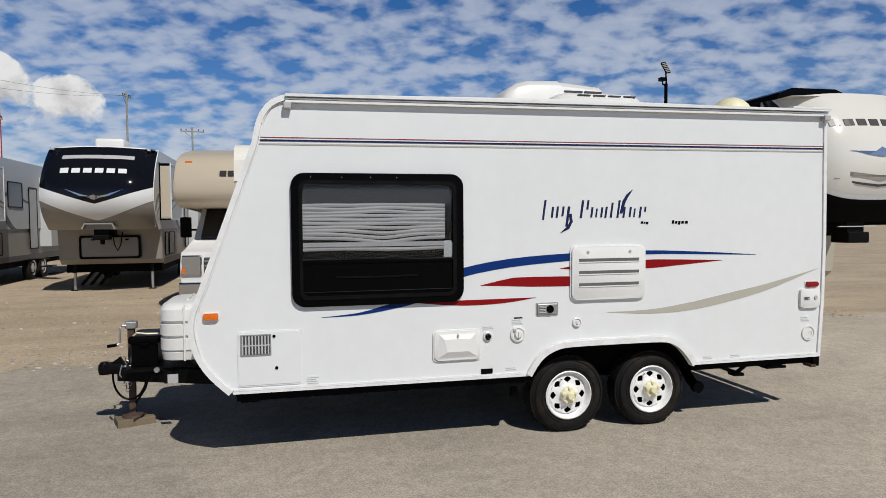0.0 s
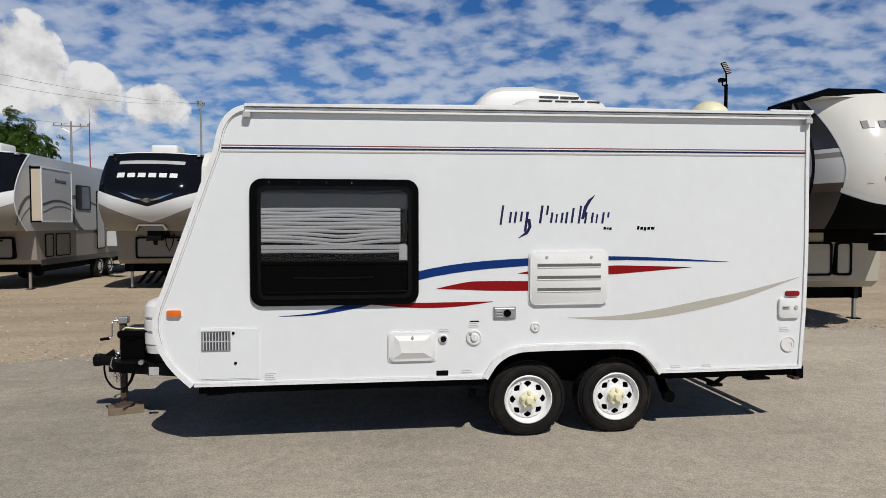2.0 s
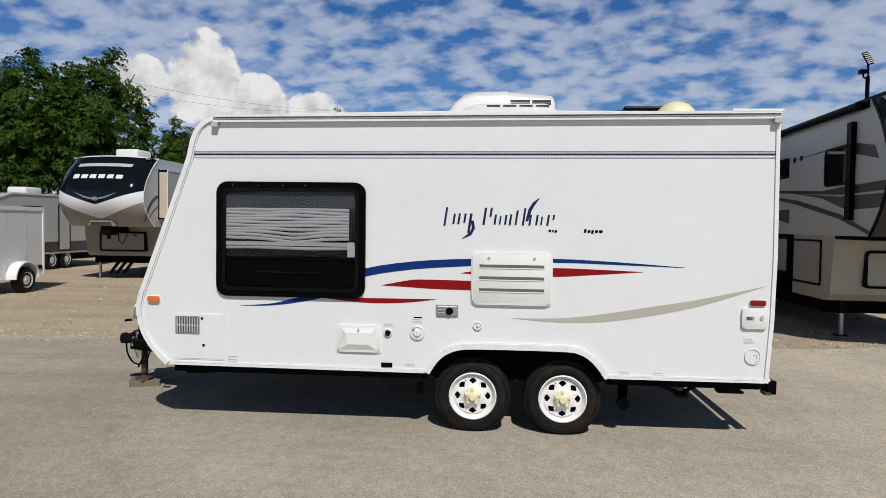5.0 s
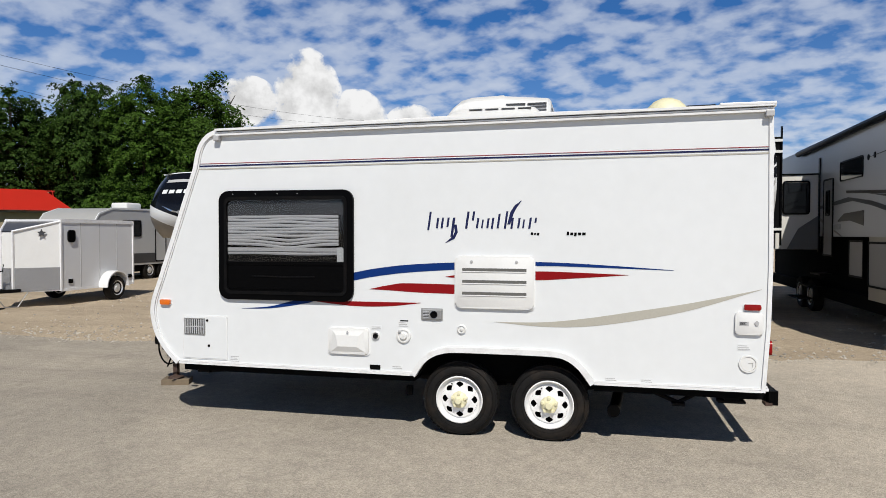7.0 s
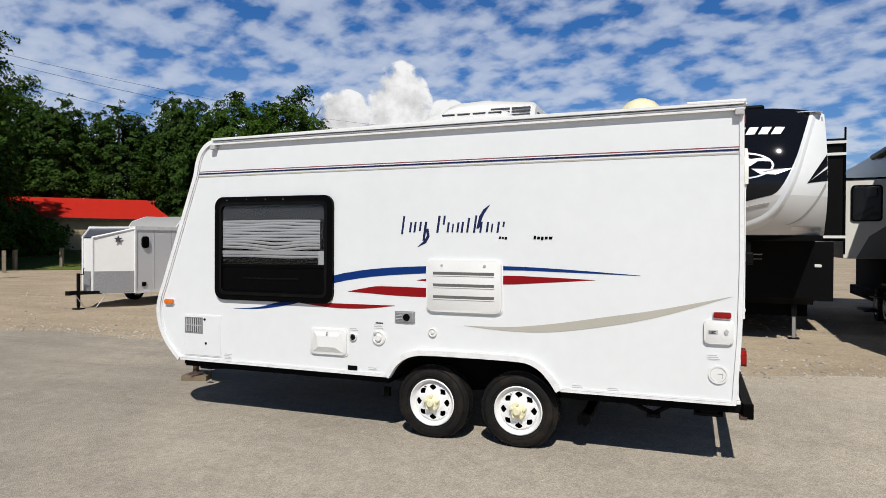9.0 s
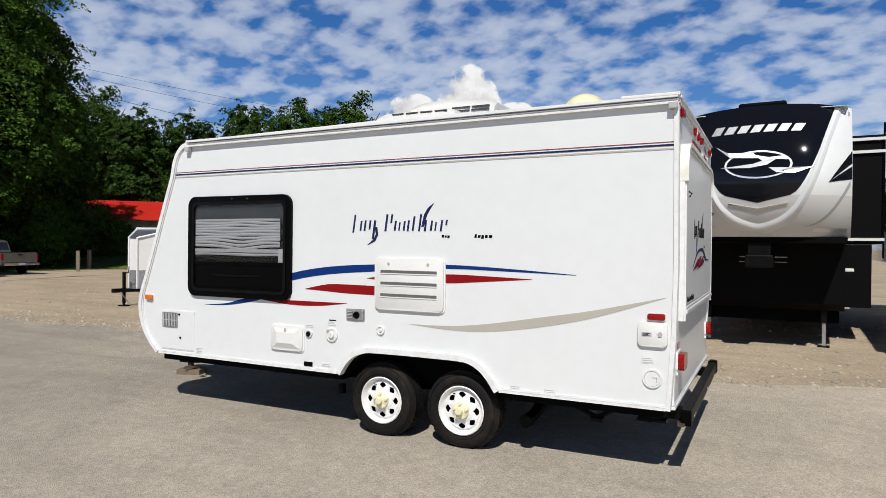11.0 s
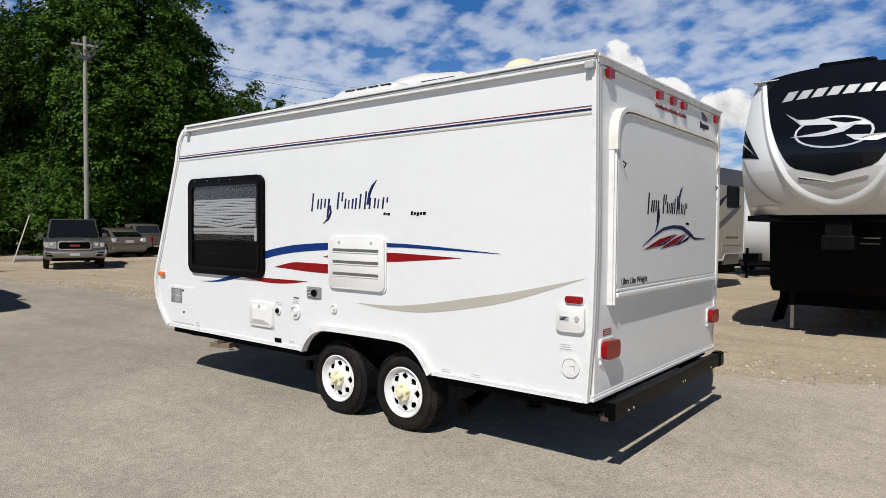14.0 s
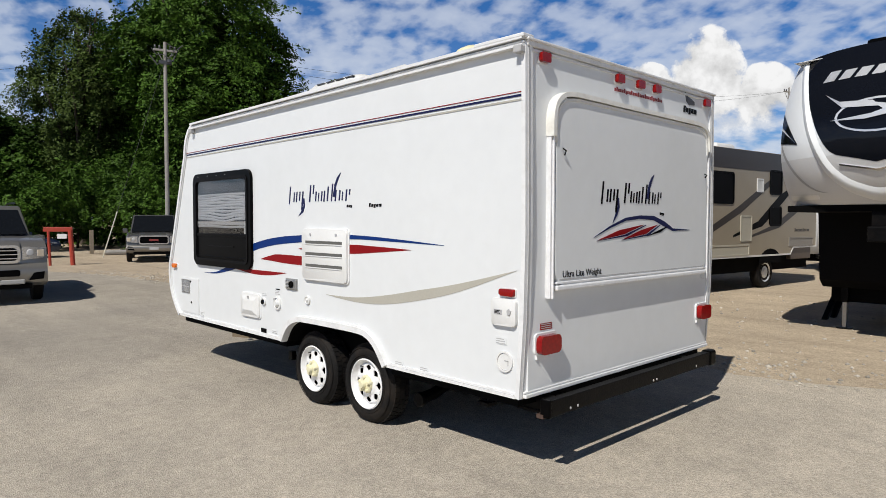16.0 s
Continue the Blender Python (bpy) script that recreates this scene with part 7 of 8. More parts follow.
# ---- cars, poles, barn, trees ----
def car(name, label, at, turn, paint, kind, group="", big=False):
    """Faces +x. kind: suv, sedan or pickup."""
    C = thing(name, label, "car", at, turn, group)
    if kind == "suv":
        low = [(-2.45, 0.45), (-2.50, 0.80), (-2.45, 1.12), (1.05, 1.14), (2.20, 1.06), (2.42, 0.92), (2.46, 0.50), (2.30, 0.36), (-2.3, 0.36)]
        top = [(-2.42, 1.12), (-2.25, 1.72), (-1.9, 1.85), (0.25, 1.84), (1.05, 1.13)]
        glass = [(-2.2, 1.18), (-2.05, 1.70), (0.15, 1.72), (0.82, 1.18)]
        wb, r, hw = (1.50, -1.45), 0.39, 0.98
        if big:
            low = [(-2.45, 0.45), (-2.50, 0.80), (-2.45, 1.24), (0.95, 1.29), (1.75, 1.26), (2.22, 1.17), (2.42, 1.02), (2.47, 0.55), (2.30, 0.36), (-2.3, 0.36)]
            top = [(-2.42, 1.24), (-2.25, 1.80), (-1.9, 1.94), (0.10, 1.92), (0.98, 1.27)]
            glass = [(-2.2, 1.32), (-2.05, 1.80), (0.02, 1.82), (0.75, 1.32)]
    elif kind == "pickup":
        low = [(-2.65, 0.52), (-2.65, 1.08), (-0.55, 1.08), (1.0, 1.06), (2.25, 0.98), (2.42, 0.85), (2.45, 0.48), (2.3, 0.38), (-2.4, 0.42)]
        top = [(-0.75, 1.07), (-0.60, 1.62), (-0.3, 1.70), (0.55, 1.68), (1.15, 1.06)]
        glass = [(-0.55, 1.12), (-0.42, 1.58), (0.48, 1.58), (0.92, 1.12)]
        wb, r, hw = (1.60, -1.55), 0.36, 0.90
    else:
        low = [(-2.15, 0.42), (-2.22, 0.75), (-2.05, 1.00), (-1.2, 1.04), (0.95, 0.98), (1.95, 0.82), (2.18, 0.62), (2.18, 0.36), (2.0, 0.26), (-2.0, 0.26)]
        top = [(-2.0, 1.00), (-1.2, 1.38), (-0.3, 1.48), (0.25, 1.44), (1.15, 0.97)]
        glass = [(-1.75, 1.05), (-1.1, 1.34), (-0.3, 1.42), (0.2, 1.38), (0.88, 1.02)]
        wb, r, hw = (1.35, -1.35), 0.31, 0.86
    B = P("body", lambda bm: prism(bm, low, -hw, hw, "y", 0.11), paint, C, "", True)
    hc = hw - 0.10

    def cabin(bm):
        n = len(top)
        a = [bm.verts.new((x, -hc + (0.10 if z > 1.3 else 0), z)) for x, z in top]
        b = [bm.verts.new((x, hc - (0.10 if z > 1.3 else 0), z)) for x, z in top]
        bm.faces.new(a), bm.faces.new(b[::-1])
        for i in range(n):
            bm.faces.new((a[i], b[i], b[(i + 1) % n], a[(i + 1) % n]))
        bmesh.ops.bevel(bm, geom=[e for e in bm.edges if max(v.co.z for v in e.verts) > 1.3], offset=0.05, segments=2, affect="EDGES", profile=0.5)
    P("cabin", cabin, paint, C, "", True)
    for s in (-1, 1):
        def side(bm):
            vs = [bm.verts.new((x, s * (hc + 0.012 - (0.10 * max(0, min(1, (z - 1.05) / 0.5)))), z)) for x, z in glass]
            vo = [bm.verts.new((v.co.x, v.co.y - s * 0.03, v.co.z)) for v in vs]
            bm.faces.new(vs)
            for i in range(len(vs)):
                bm.faces.new((vs[i], vo[i], vo[(i + 1) % len(vs)], vs[(i + 1) % len(vs)]))
        P("side_glass", side, GLASSD, C)
        for x in wb:
            T = P("wheel", lambda bm: spin(bm, [(0, 0.085), (r * 0.62, 0.085), (r * 0.68, 0.10), (r * 0.93, 0.095), (r, 0.06), (r, -0.08), (0.0, -0.09)] if s > 0 else [(0, -0.085), (r * 0.62, -0.085), (r * 0.68, -0.10), (r * 0.93, -0.095), (r, -0.06), (r, 0.08), (0.0, 0.09)], (x, s * (hw - 0.09), r), "y", 28), RUBBER, C, "", True)
            P("rim", lambda bm: spin(bm, [(0, s * 0.10), (r * 0.2, s * 0.105), (r * 0.5, s * 0.088), (r * 0.62, s * 0.105)], (x, s * (hw - 0.09), r), "y", 20), ALUM, T, "", True)
            P("arch", lambda bm: prism(bm, [(x + (r + 0.07) * math.cos(radians(a)), r + (r + 0.07) * math.sin(radians(a))) for a in range(0, 181, 15)], min(s * (hw - 0.02), s * (hw + 0.004)), max(s * (hw - 0.02), s * (hw + 0.004))), DARK, C)
        P("mirror", lambda bm: box(bm, top[-1][0] - 0.35, top[-1][0] - 0.15, s * (hw + 0.08) - 0.09, s * (hw + 0.08) + 0.09, 1.12 if kind != "sedan" else 0.98, 1.30 if kind != "sedan" else 1.12, 0.03), paint, C)
    (xa, za), (xb, zb) = top[-1], top[-2]
    P("windscreen", lambda bm: quad_grid(bm, [[(xa - 0.04 + 0.02, -hc + 0.06, za + 0.05), (xa - 0.04 + 0.02, hc - 0.06, za + 0.05)], [(xb + 0.05, -hc + 0.16, zb - 0.04), (xb + 0.05, hc - 0.16, zb - 0.04)]]), GLASSD, C)
    (xa, za), (xb, zb) = top[0], top[1]
    P("rear_glass", lambda bm: quad_grid(bm, [[(xa - 0.012 + 0.04, -hc + 0.10, za + 0.10), (xa - 0.012 + 0.04, hc - 0.10, za + 0.10)], [(xb - 0.03, -hc + 0.18, zb - 0.05), (xb - 0.03, hc - 0.18, zb - 0.05)]]), GLASSD, C)
    up = 0.10 if big else 0.0
    if kind == "suv":
        G = P("grille", lambda bm: prism(bm, rounded(-0.50, 0.50, 0.74 + up, 1.0 + up, 0.07), 2.38, 2.495, "x", 0.01), BLACK, C, "black grille with a bright rim")
        P("grille_rim", lambda bm: ring(bm, rounded(-0.54, 0.54, 0.70 + up, 1.04 + up, 0.10), rounded(-0.49, 0.49, 0.75 + up, 0.99 + up, 0.07), 2.40, 2.515, "x"), CHROME, G)
        if big:
            for k in range(3):
                P("grille_bar", lambda bm: box(bm, 2.46, 2.515, -0.50, 0.50, 0.88 + 0.075 * k, 0.905 + 0.075 * k, 0.006), CHROME, G)
            P("bumper", lambda bm: prism(bm, eased([(2.34, 0.40), (2.50, 0.42), (2.57, 0.52), (2.57, 0.68), (2.50, 0.78), (2.40, 0.80)]), -hw + 0.01, hw - 0.01, "y", 0.07), paint, C, "", True)
            P("lower_intake", lambda bm: prism(bm, rounded(-0.52, 0.52, 0.56, 0.68, 0.03), 2.55, 2.585, "x"), BLACK, C)
            P("skid_plate", lambda bm: box(bm, 2.40, 2.582, -0.60, 0.60, 0.41, 0.50, 0.02), GREYG, C)
        else:
            P("grille_badge", lambda bm: box(bm, 2.49, 2.51, -0.16, 0.16, 0.83, 0.90, 0.01), REDP, G)
            P("bumper", lambda bm: prism(bm, eased([(2.36, 0.44), (2.52, 0.42), (2.58, 0.50), (2.57, 0.64), (2.40, 0.70)]), -hw + 0.02, hw - 0.02, "y", 0.05), SILVER, C, "", True)
        P("air_dam", lambda bm: box(bm, 2.36, 2.55, -0.72, 0.72, 0.32, 0.42, 0.02), BLACK, C)
        for s in (-1, 1):
            H = P("headlamp", lambda bm: prism(bm, [(s * 0.57, 0.76 + up), (s * 0.90, 0.79 + up), (s * 0.965, 0.86 + up), (s * 0.965, 1.0 + up), (s * 0.57, 1.01 + up)], 2.20, 2.475, "x", 0.03), CHROME, C, "clear headlamp", True)
            P("lens", lambda bm: spin(bm, [(0, 2.492), (0.05, 2.488), (0.07, 2.47)], (0, s * 0.70, 0.90 + up), "x", 14), GREYP, H)
            P("indicator", lambda bm: box(bm, 2.40, 2.482, s * 0.87 - 0.06, s * 0.87 + 0.06, 0.82 + up, 0.95 + up, 0.01), BEIGE, H)
            P("fog_lamp", lambda bm: prism(bm, [(s * 0.66, 0.48), (s * 0.90, 0.50), (s * 0.92, 0.64), (s * 0.74, 0.62)], 2.50, 2.588, "x"), BLACK, C)
        P("roof_rack", lambda bm: [rod(bm, [(-1.9, y, top[2][1] + 0.03), (-1.6, y, top[2][1] + 0.06), (-0.2, y, top[2][1] + 0.05), (0.05, y, top[2][1] + 0.01)], 0.02) for y in (-0.7, 0.7)], BLACK, C)
        P("number_plate", lambda bm: box(bm, 2.578, 2.60, -0.16, 0.16, 0.50, 0.60), GREYP, C)
        P("bonnet_crease", lambda bm: prism(bm, [(1.0, 1.15 + 1.4 * up), (1.75, 1.13 + 1.4 * up), (2.25, 1.06 + 1.2 * up), (2.36, 0.99 + up), (2.30, 0.95), (1.0, 1.02)], -0.55, 0.55, "y", 0.05), paint, C, "", True)
        P("cowl", lambda bm: box(bm, top[-1][0] - 0.06, top[-1][0] + 0.10, -0.80, 0.80, top[-1][1] - 0.02, top[-1][1] + 0.025, 0.01), BLACK, C)
    elif kind == "pickup":
        P("tailgate", lambda bm: box(bm, -2.68, -2.63, -hw + 0.08, hw - 0.08, 0.62, 1.06, 0.01), paint, C)
        P("bed_opening", lambda bm: box(bm, -2.55, -0.80, -hw + 0.12, hw - 0.12, 1.06, 1.085), DARK, C)
        P("bumper", lambda bm: box(bm, -2.80, -2.62, -hw + 0.02, hw - 0.02, 0.46, 0.60, 0.02), CHROME, C)
        P("number_plate", lambda bm: box(bm, -2.815, -2.80, -0.16, 0.16, 0.48, 0.58), GREYP, C)
        P("tailgate_handle", lambda bm: box(bm, -2.70, -2.675, -0.10, 0.10, 0.94, 1.0), BLACK, C)
        for s in (-1, 1):
            P("tail_lamp", lambda bm: box(bm, -2.68, -2.60, s * (hw - 0.05) - 0.05, s * (hw - 0.05) + 0.05, 0.72, 1.02, 0.01), REDL, C)
            P("headlamp", lambda bm: box(bm, 2.30, 2.45, s * 0.70 - 0.15, s * 0.70 + 0.15, 0.70, 0.90, 0.02), CHROME, C)
    else:
        P("number_plate", lambda bm: box(bm, -2.245, -2.22, -0.20, 0.20, 0.74, 0.86), GREYP, C)
        for s in (-1, 1):
            P("tail_lamp", lambda bm: box(bm, -2.20, -2.02, s * 0.70 - 0.10, s * 0.70 + 0.10, 0.66, 0.98, 0.03), ALUM, C)
            P("headlamp", lambda bm: box(bm, 1.85, 2.12, s * 0.66 - 0.15, s * 0.66 + 0.15, 0.58, 0.74, 0.03), CHROME, C)
        P("bumper", lambda bm: box(bm, -2.26, -2.15, -hw + 0.04, hw - 0.04, 0.36, 0.62, 0.04), paint, C)
    return C


car("suv", "silver large sport utility vehicle on the asphalt", (-9.95, 4.62, 0), -6, SILVER, "suv", big=True)
car("suv", "dark grey pickup-fronted sport utility vehicle by the pole", (-21.1, 12.5, 0), -21, GREYCAR, "suv")
car("sedan", "tan-grey hatchback parked under the trees", (-28.5, 17.6, 0), 172, TANCAR, "sedan")
car("pickup_truck", "dark grey pickup truck parked on the gravel", (-30.3, 19.9, 0), 182, TANCAR, "pickup")
car("sedan", "dark blue car behind the red frame", (-25.7, 7.8, 0), 95, BLUECAR, "sedan")

LG = thing("log", "bleached grey log lying on the gravel", "log", (-25.6, 12.9, 0.12), 65)
P("stem", lambda bm: rod(bm, [(-0.9, 0, 0.0), (-0.3, 0.03, 0.01), (0.4, 0.0, 0.0), (0.9, 0.05, 0.0)], [0.13, 0.12, 0.11, 0.12], 10), POLEW, LG, "", True)
P("cut_end", lambda bm: spin(bm, [(0, 0.92), (0.10, 0.915), (0.118, 0.89)], (0, 0.05, 0), "x", 12), WOODB, LG)

# red steel frame by the trees
F = thing("steel_frame", "leaning red-painted steel frame", "steel frame", (-19.4, 8.6, 0), 65)
F.scale = (0.8, 0.8, 0.94)
P("post", lambda bm: rod(bm, [(0.45, 0, 0), (0.36, 0, 1.34)], 0.10, 10), REDPT, F)
P("post", lambda bm: rod(bm, [(-0.45, 0, 0), (-0.50, 0, 1.34)], 0.06, 10), REDPT, F)
P("crossbar", lambda bm: box(bm, -0.70, 0.46, -0.05, 0.05, 1.28, 1.46, 0.02), REDPT, F)
P("hanging_sheet", lambda bm: box(bm, -0.15, 0.22, -0.01, 0.01, 1.02, 1.20), PLAST, F)


def utility_pole(at, h, arm, turn, label, lean=0.0):
    C = thing("utility_pole", label, "utility pole", at, turn)
    P("pole", lambda bm: rod(bm, [(0, 0, 0), (lean * 0.5, 0, h * 0.5), (lean, 0, h)], [0.10, 0.085, 0.07], 12), POLEW, C, "", True)
    P("crossarm", lambda bm: box(bm, lean - arm, lean + arm, -0.045, 0.045, h - 0.40, h - 0.31, 0.01), POLEW, C)
    for s in (-1, -0.55, 0.55, 1):
        P("insulator", lambda bm: spin(bm, [(0, 0.16), (0.035, 0.15), (0.05, 0.08), (0.03, 0.0)], (lean + s * (arm - 0.08), 0, h - 0.30), "z", 8), DGREY, C)
    for s in (-1, 1):
        P("brace", lambda bm: rod(bm, [(lean, 0.07, h - 0.95), (lean + s * arm * 0.6, 0.07, h - 0.42)], 0.02, 6), GALV, C)
    return C


U = utility_pole((-22.1, 13.45, 0), 9.3, 0.48, 75, "tall weathered utility pole with a tangle of wires")
P("transformer_bracket", lambda bm: (box(bm, -0.25, 0.25, -0.1, 0.1, 8.35, 8.5), rod(bm, [(0.3, 0, 8.5), (0.55, 0.1, 9.1), (0.75, 0.2, 9.3)], 0.03), rod(bm, [(-0.3, 0, 8.3), (-0.6, 0.1, 8.7)], 0.03)), DGREY, U)
P("pole_hardware", lambda bm: (rod(bm, [(0.05, -0.1, 9.25), (0.35, -0.15, 9.05), (0.30, -0.12, 8.75), (0.05, -0.1, 8.6)], 0.022), rod(bm, [(-0.55, 0, 9.0), (-0.35, -0.1, 8.7), (-0.05, -0.1, 8.75), (0.2, -0.1, 8.45)], 0.018), spin(bm, [(0, 0.14), (0.09, 0.13), (0.10, 0.0), (0.0, 0.0)], (0.16, -0.12, 8.42), "z", 10)), DGREY, U)
P("wire_loop", lambda bm: (rod(bm, [(-0.7, 0, 9.05), (-0.45, 0.05, 8.8), (-0.1, 0.05, 8.95), (0.3, 0.05, 8.78), (0.7, 0, 9.05)], 0.010, 5), rod(bm, [(-0.45, 0, 9.05), (-0.3, 0.05, 8.55), (0.0, 0.08, 8.35)], 0.010, 5)), BLACK, U)
P("guy_wire", lambda bm: rod(bm, [(0, 0, 8.6), (-2.5, 1.35, 0.0)], 0.008, 5), DGREY, U)
P("guy_guard", lambda bm: rod(bm, [(-1.92, 1.036, 2.0), (-2.5, 1.35, 0.0)], 0.025, 8), YELL, U)
utility_pole((-12.1, 58.9, 0), 12.3, 0.6, 70, "far utility pole behind the trailers")
utility_pole((-21.2, 55.6, 0), 9.8, 1.3, 5, "far utility pole with a wide crossarm")
utility_pole((-7.5, 62, 0), 10.0, 1.0, 15, "far utility pole beside the motorhome")
M = thing("radio_mast", "thin red and white radio mast in the distance", "mast", (-27.0, 75.0, 0))
P("mast", lambda bm: rod(bm, [(0, 0, 0), (0, 0, 12.5)], [0.10, 0.05], 6), REDPT, M)
P("mast_tip", lambda bm: rod(bm, [(0, 0, 12.5), (0, 0, 14)], 0.03, 6), GALV, M)

Lp = thing("light_pole", "tall black lot light with two lamp heads", "street light", (16.5, 26.5, 0), 0)
P("pole", lambda bm: rod(bm, [(0, 0, 0), (0, 0, 7.7)], 0.075, 12), BLACK, Lp, "", True)
P("bracket", lambda bm: (rod(bm, [(0, 0, 7.6), (-0.16, 0, 7.68), (-0.18, 0, 7.85)], 0.035), rod(bm, [(0, 0, 7.6), (0.02, 0, 7.85), (0.0, 0.03, 8.2)], 0.035)), BLACK, Lp)
HM = Matrix.Translation((-0.02, 0, 8.40)) @ Matrix.Scale(0.5, 4) @ Matrix.Rotation(radians(-14), 4, "Y") @ Matrix.Rotation(radians(-25), 4, "X")
LH = P("lamp_head", lambda bm: box(bm, -0.24, 0.24, -0.08, 0.08, -0.58, 0.58, 0.02, turn=HM), BLACK, Lp, "tilted black lamp head")
for k in range(6):
    P("lamp_panel", lambda bm: box(bm, -0.22, 0.22, -0.09, -0.075, -0.54 + 0.18 * k, -0.46 + 0.18 * k, turn=HM), DGREY, LH)
P("lamp_head", lambda bm: box(bm, -0.32, -0.06, -0.12, 0.12, 7.80, 7.96, 0.02), BLACK, Lp)


def wires():
    for (a, b, sag, r) in (((-22.0, 13.65, 9.1), (-12.1, 58.9, 12.0), 1.2, 0.007), ((-22.3, 13.9, 9.0), (-12.5, 58.9, 12.0), 1.6, 0.007), ((-22.0, 13.65, 8.5), (-21.2, 55.6, 9.6), 0.9, 0.009),
                           ((-22.0, 13.65, 9.1), (-60, -10, 10), 1.0, 0.007), ((-22.0, 13.65, 8.6), (-62, -2, 9), 1.0, 0.009)):
        a, b = Vector(a), Vector(b)
        pts = [a.lerp(b, k / 16) - Vector((0, 0, sag * 4 * (k / 16) * (1 - k / 16))) for k in range(17)]
        W = thing("overhead_wire", "thin black overhead wire", "wire", a)
        P("strand", lambda bm: rod(bm, [p - a for p in pts], r, 5), BLACK, W)


wires()


def barn():
    C = thing("barn", "tan barn with a red metal roof below the trees", "barn", (-44.3, 36.6, 0), 47)
    # front wall along local x, ridge along x
    P("wall", lambda bm: prism(bm, [(-4, 0), (4, 0), (4, 3.5), (0, 4.9), (-4, 3.5)], -9, 9, "x"), BARNW, C, "weathered tan siding")
    P("roof", lambda bm: quad_grid(bm, [[(-9.4, -4.65, 3.34), (10.3, -4.65, 3.34)], [(-9.4, 0, 5.0), (8.7, 0, 5.0)], [(-9.4, 0, 5.06), (8.7, 0, 5.06)], [(-9.4, -4.65, 3.40), (10.3, -4.65, 3.40)], [(-9.4, -4.65, 3.34), (10.3, -4.65, 3.34)]]), REDROOF, C, "red ribbed metal roof")
    P("roof", lambda bm: (prism(bm, [(4.6, 3.30), (4.65, 3.38), (0, 5.03), (0, 4.95)], -9.4, 9.4, "x")), REDROOF, C)
    for k in range(24):
        x = -9.2 + 0.8 * k
        P("roof_rib", lambda bm: prism(bm, [(-4.65, 3.38), (-4.65, 3.42), (0, 5.07), (0, 5.03)], x - 0.03, x + 0.03, "x"), REDROOF, C)
    P("eave_shadow_board", lambda bm: box(bm, -9.2, 9.2, -4.5, -4.42, 3.16, 3.36), WOODG, C)


barn()

FP = thing("fence_post", "weathered wooden fence post on the grass", "fence post", (-31.4, 26.3, 0), group="posts along the lawn")
P("post", lambda bm: box(bm, -0.09, 0.09, -0.09, 0.09, 0, 1.14, 0.01), WOODG, FP)
for x, y, z in ((-30.6, 28.6, 0.1), (-29.1, 24.0, 0), (-27.7, 12.0, 0)):
    copy_thing(FP, pose(x, y, z, 0, 0, 20 * x))


# ---- trees ----
def crown_mesh(name, seed, rx, rz, clumps, leaves, size, material, droop=0.0):
    """Leaf sprays in clumps over a lumpy ellipsoid, base at 0."""
    rnd, gen = random.Random(seed), np.random.default_rng(seed)
    pos, nrm = [], []
    for c in range(clumps):
        a, h = rnd.uniform(0, 2 * math.pi), rnd.uniform(-1, 1)
        rad = math.sqrt(1 - h * h) * (0.82 if h < -0.3 else 1.0)
        d = Vector((rad * math.cos(a), rad * math.sin(a), h))
        lump = 0.82 + 0.36 * noise.noise(d * 1.7 + Vector((seed, 0, 0))) + 0.12 * noise.noise(d * 4.3 + Vector((0, seed, 0)))
        depth = lump * (1.0 if rnd.random() < 0.74 else rnd.uniform(0.35, 0.85))
        p = np.array((d.x * rx * depth, d.y * rx * depth, rz * (1 + d.z * depth)))
        cr = rnd.uniform(0.12, 0.23) * rx
        # each clump is a handful of flat, drooping sprays, one above another
        mid = gen.normal(0, 0.52, (7, 3)) * cr
        up = np.array((d.x * 0.7, d.y * 0.7, 0.9)) + gen.normal(0, 0.30, (7, 3))
        up /= np.linalg.norm(up, axis=1)[:, None]
        t1 = np.cross(up, gen.normal(0, 1, (7, 3)))
        t1 /= np.linalg.norm(t1, axis=1)[:, None]
        t2 = np.cross(up, t1)
        k, turn, r = gen.integers(0, 7, leaves), gen.uniform(0, 2 * math.pi, leaves), np.sqrt(gen.random(leaves)) * cr * 0.62
        q = p + mid[k] + t1[k] * (np.cos(turn) * r)[:, None] + t2[k] * (np.sin(turn) * r * 0.7)[:, None] + up[k] * (gen.normal(0, 0.07, leaves) * cr)[:, None]
        q[:, 2] -= 0.5 * r * r / cr + droop * np.abs(gen.normal(0, 1, leaves))
        pos.append(q), nrm.append(up[k] + gen.normal(0, 0.42, (leaves, 3)))
    q, n = np.concatenate(pos), np.concatenate(nrm)
    n /= np.linalg.norm(n, axis=1)[:, None]
    t1 = np.cross(n, gen.normal(0, 1, n.shape))
    t1 /= np.linalg.norm(t1, axis=1)[:, None]
    t2 = np.cross(n, t1)
    sz = size * gen.uniform(0.6, 1.3, (len(q), 1))
    lift = n * sz * 0.12
    vs = np.stack((q - t1 * sz, q + t2 * sz * 0.55 + lift, q + t1 * sz, q - t2 * sz * 0.55 + lift), axis=1).reshape(-1, 3)
    me = bpy.data.meshes.new(name)
    me.from_pydata(vs.tolist(), [], np.arange(len(vs)).reshape(-1, 4).tolist())
    me.materials.append(material)
    return me


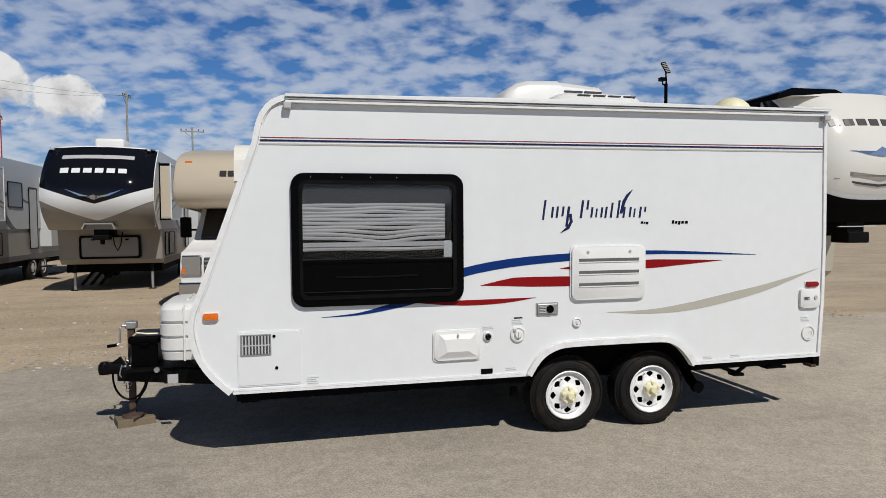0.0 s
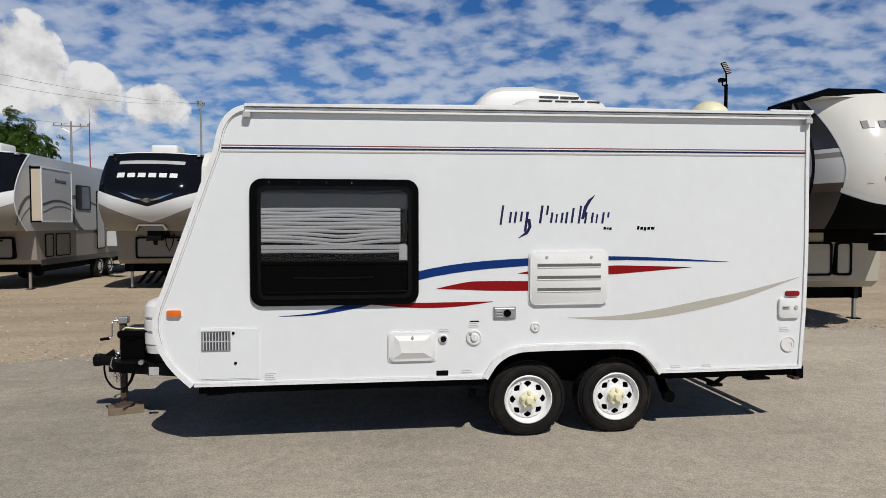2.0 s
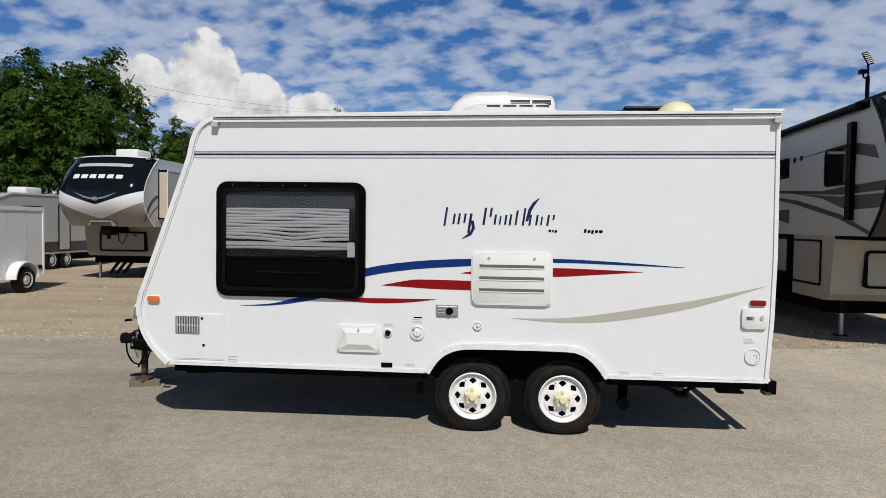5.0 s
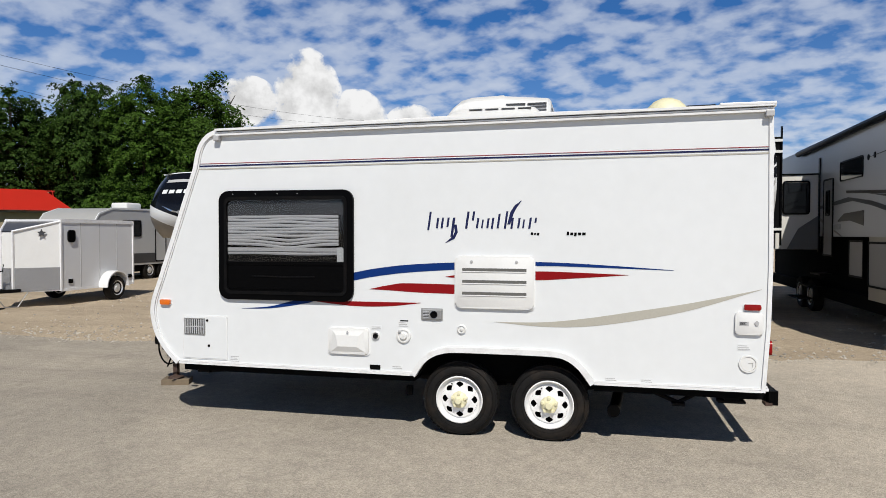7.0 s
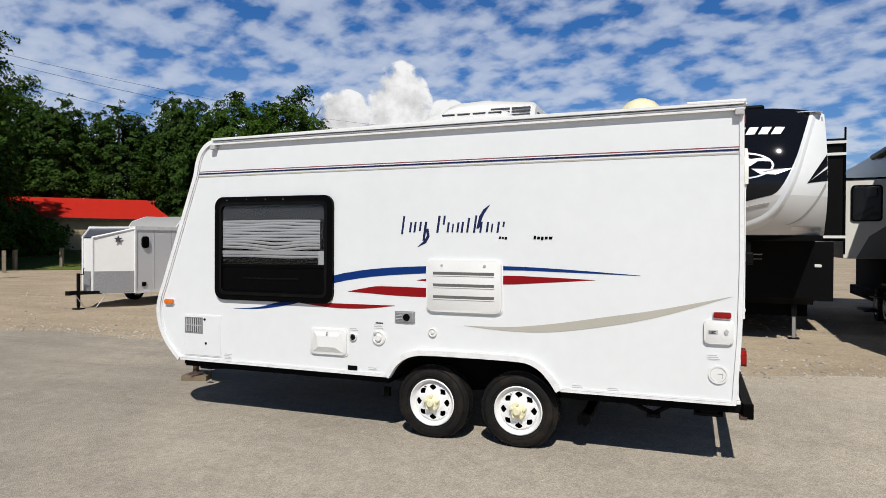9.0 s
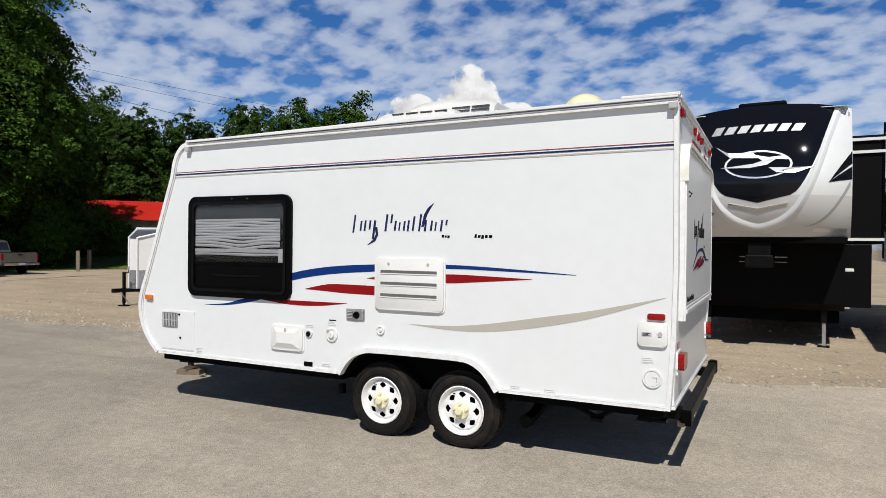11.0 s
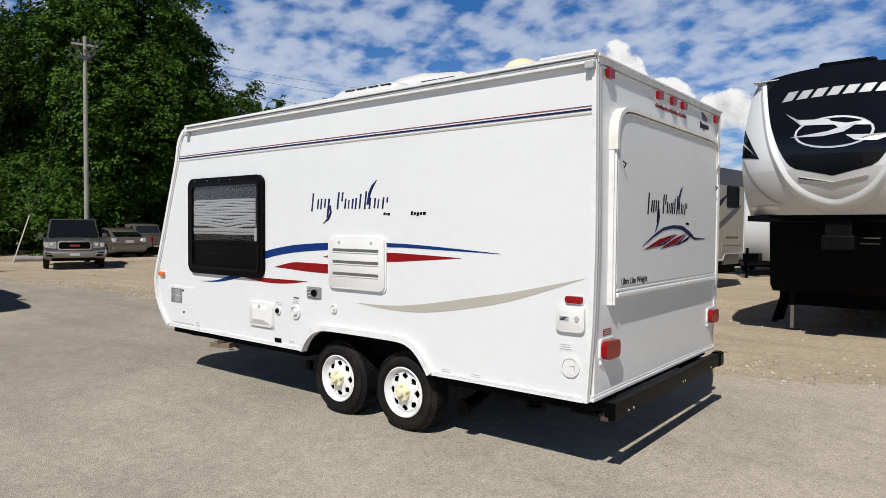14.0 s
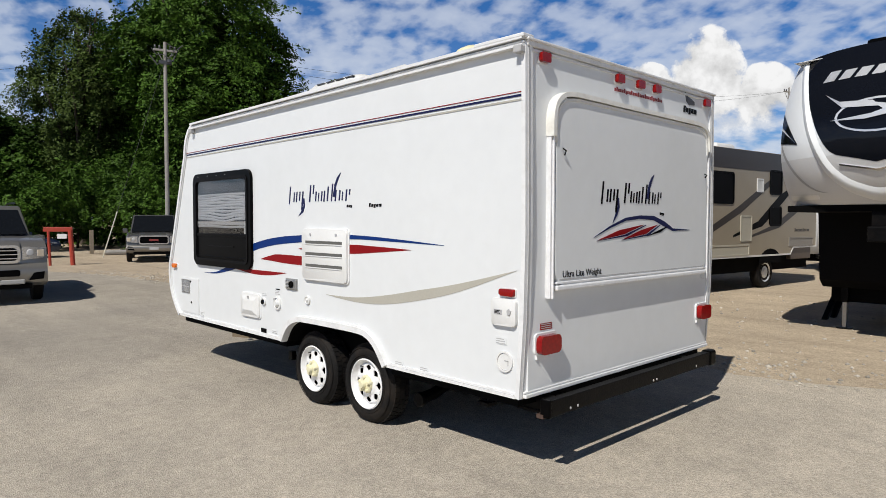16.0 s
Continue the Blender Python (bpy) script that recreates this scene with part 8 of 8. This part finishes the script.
def tree(name, label, seed, at, h, rx, material, clumps=420, leaves=26, size=0.24, trunk=0.28, droop=0.0, group="trees behind the lot"):
    C = thing(name, label, "tree", at, seed * 37 % 360, group)
    base = h * trunk
    rz = (h - base) / 2
    rnd = random.Random(seed)

    def wood(bm):
        rod(bm, [(0, 0, 0), (0.1, 0, base), (0.0, 0.15, base + rz), (0.1, 0, h * 0.9)], [0.028 * h, 0.022 * h, 0.013 * h, 0.004 * h], 9)
        for k in range(9):
            a, z = rnd.uniform(0, 6.28), rnd.uniform(base * 0.8, base + rz)
            r = rx * rnd.uniform(0.5, 0.8)
            rod(bm, [(0, 0, z), (r * 0.5 * math.cos(a), r * 0.5 * math.sin(a), z + rz * 0.35), (r * math.cos(a), r * math.sin(a), z + rz * 0.8)], [0.010 * h, 0.006 * h, 0.002 * h], 6)
    P("trunk", wood, BARK, C, "", True)
    ob = new("crown", crown_mesh("crown", seed, rx, rz, clumps, leaves, size, material, droop))
    ob.parent = C
    ob.matrix_basis = pose(0, 0, base * 0.85)
    return C


T1 = tree("tree", "tall dense green maple beside the utility pole", 3, (-34.7, 21.1, 0), 18.6, 6.0, LEAF, 640, 330, 0.115, 0.14)
T2 = tree("tree", "broad dark green tree in the tree line", 5, (-42.4, 44.0, 0), 13.6, 3.7, LEAFD, 330, 230, 0.11, 0.14)
T3 = tree("tree", "loose olive-green willow-like tree", 8, (-41.6, 15.5, 0), 16.7, 3.6, LEAFY, 250, 240, 0.10, 0.22, 0.45)
T4 = tree("tree", "round green tree in the tree line", 11, (-29.6, 50.2, 0), 15.4, 4.4, LEAF, 360, 240, 0.11, 0.16)
for src, x, y, s, sz, r in ((T2, -37.3, 46.2, 0.85, 1.10, 40), (T4, -33.6, 48.2, 0.85, 0.98, 150), (T2, -45.8, 40.6, 0.95, 1.02, 220), (T4, -24.2, 53.7, 0.62, 0.67, 300), (T2, -48.5, 41.5, 1.0, 1.0, 330),
                            (T2, -57.0, 32.0, 1.2, 1.05, 120), (T4, -48.5, 24.0, 1.0, 0.9, 200), (T2, -52.0, 8.0, 1.1, 0.95, 10), (T4, -47.0, 9.4, 0.8, 0.72, 250), (T2, -60.0, 0.0, 1.2, 0.9, 100),
                            (T4, -43.5, 18.6, 0.95, 0.98, 25), (T2, -62.0, 46.0, 1.2, 1.0, 60), (T2, -40.0, 47.5, 1.0, 0.9, 190), (T4, -56.0, 44.0, 1.1, 1.12, 75), (T2, -58.5, 50.0, 1.2, 1.1, 15), (T2, -40.4, 29.6, 0.9, 0.9, 280), (T4, -66.0, 40.0, 1.1, 1.0, 130), (T2, -49.5, 14.2, 1.1, 0.72, 70), (T4, -51.0, 11.4, 1.0, 0.66, 160)):
    c = copy_thing(src, pose(x, y, 0, 0, 0, r))
    c.scale = (s, s, sz)


def bush(seed, at, rx, h, material):
    C = thing("bush", "leafy green bush under the trees", "bush", at, 0, "bushes under the trees")
    ob = new("foliage", crown_mesh("foliage", seed, rx, h / 2, 130, 110, 0.09, material))
    ob.parent = C
    P("stem", lambda bm: rod(bm, [(0, 0, 0), (0.1, 0, h * 0.6)], [0.06, 0.02], 6), BARK, C)
    return C


BU = bush(21, (-30.5, 15.6, 0), 2.6, 4.6, LEAF)
BV = bush(23, (-33.0, 10.2, 0), 2.4, 4.0, LEAF)
for src, x, y, s, r in ((BU, -33.5, 18.0, 1.1, 50), (BV, -35.5, 13.5, 1.2, 90), (BU, -36.5, 7.0, 1.2, 140), (BV, -37.5, 26.0, 1.3, 10), (BU, -39.0, 30.0, 1.2, 70), (BV, -41.5, 3.0, 1.4, 200),
                        (BU, -47.5, 31.0, 1.1, 20), (BV, -50.0, 33.0, 1.2, 240), (BU, -27.0, 48.0, 1.3, 100), (BV, -33.5, 45.0, 1.3, 200), (BU, -22.0, 51.0, 1.2, 310), (BV, -36.5, 21.5, 1.3, 130), (BU, -38.5, 17.0, 1.4, 260),
                        (BV, -43.0, 25.0, 1.4, 40), (BU, -45.0, 13.0, 1.5, 170), (BV, -17.0, 55.0, 1.1, 20), (BU, -42.0, 47.0, 1.3, 30), (BU, -37.6, 32.8, 0.75, 15), (BV, -38.6, 31.8, 0.8, 95), (BV, -33.5, 24.5, 0.8, 300), (BU, -35.0, 26.5, 0.7, 240)):
    c = copy_thing(src, pose(x, y, 0, 0, 0, r))
    c.scale = (s, s, s)
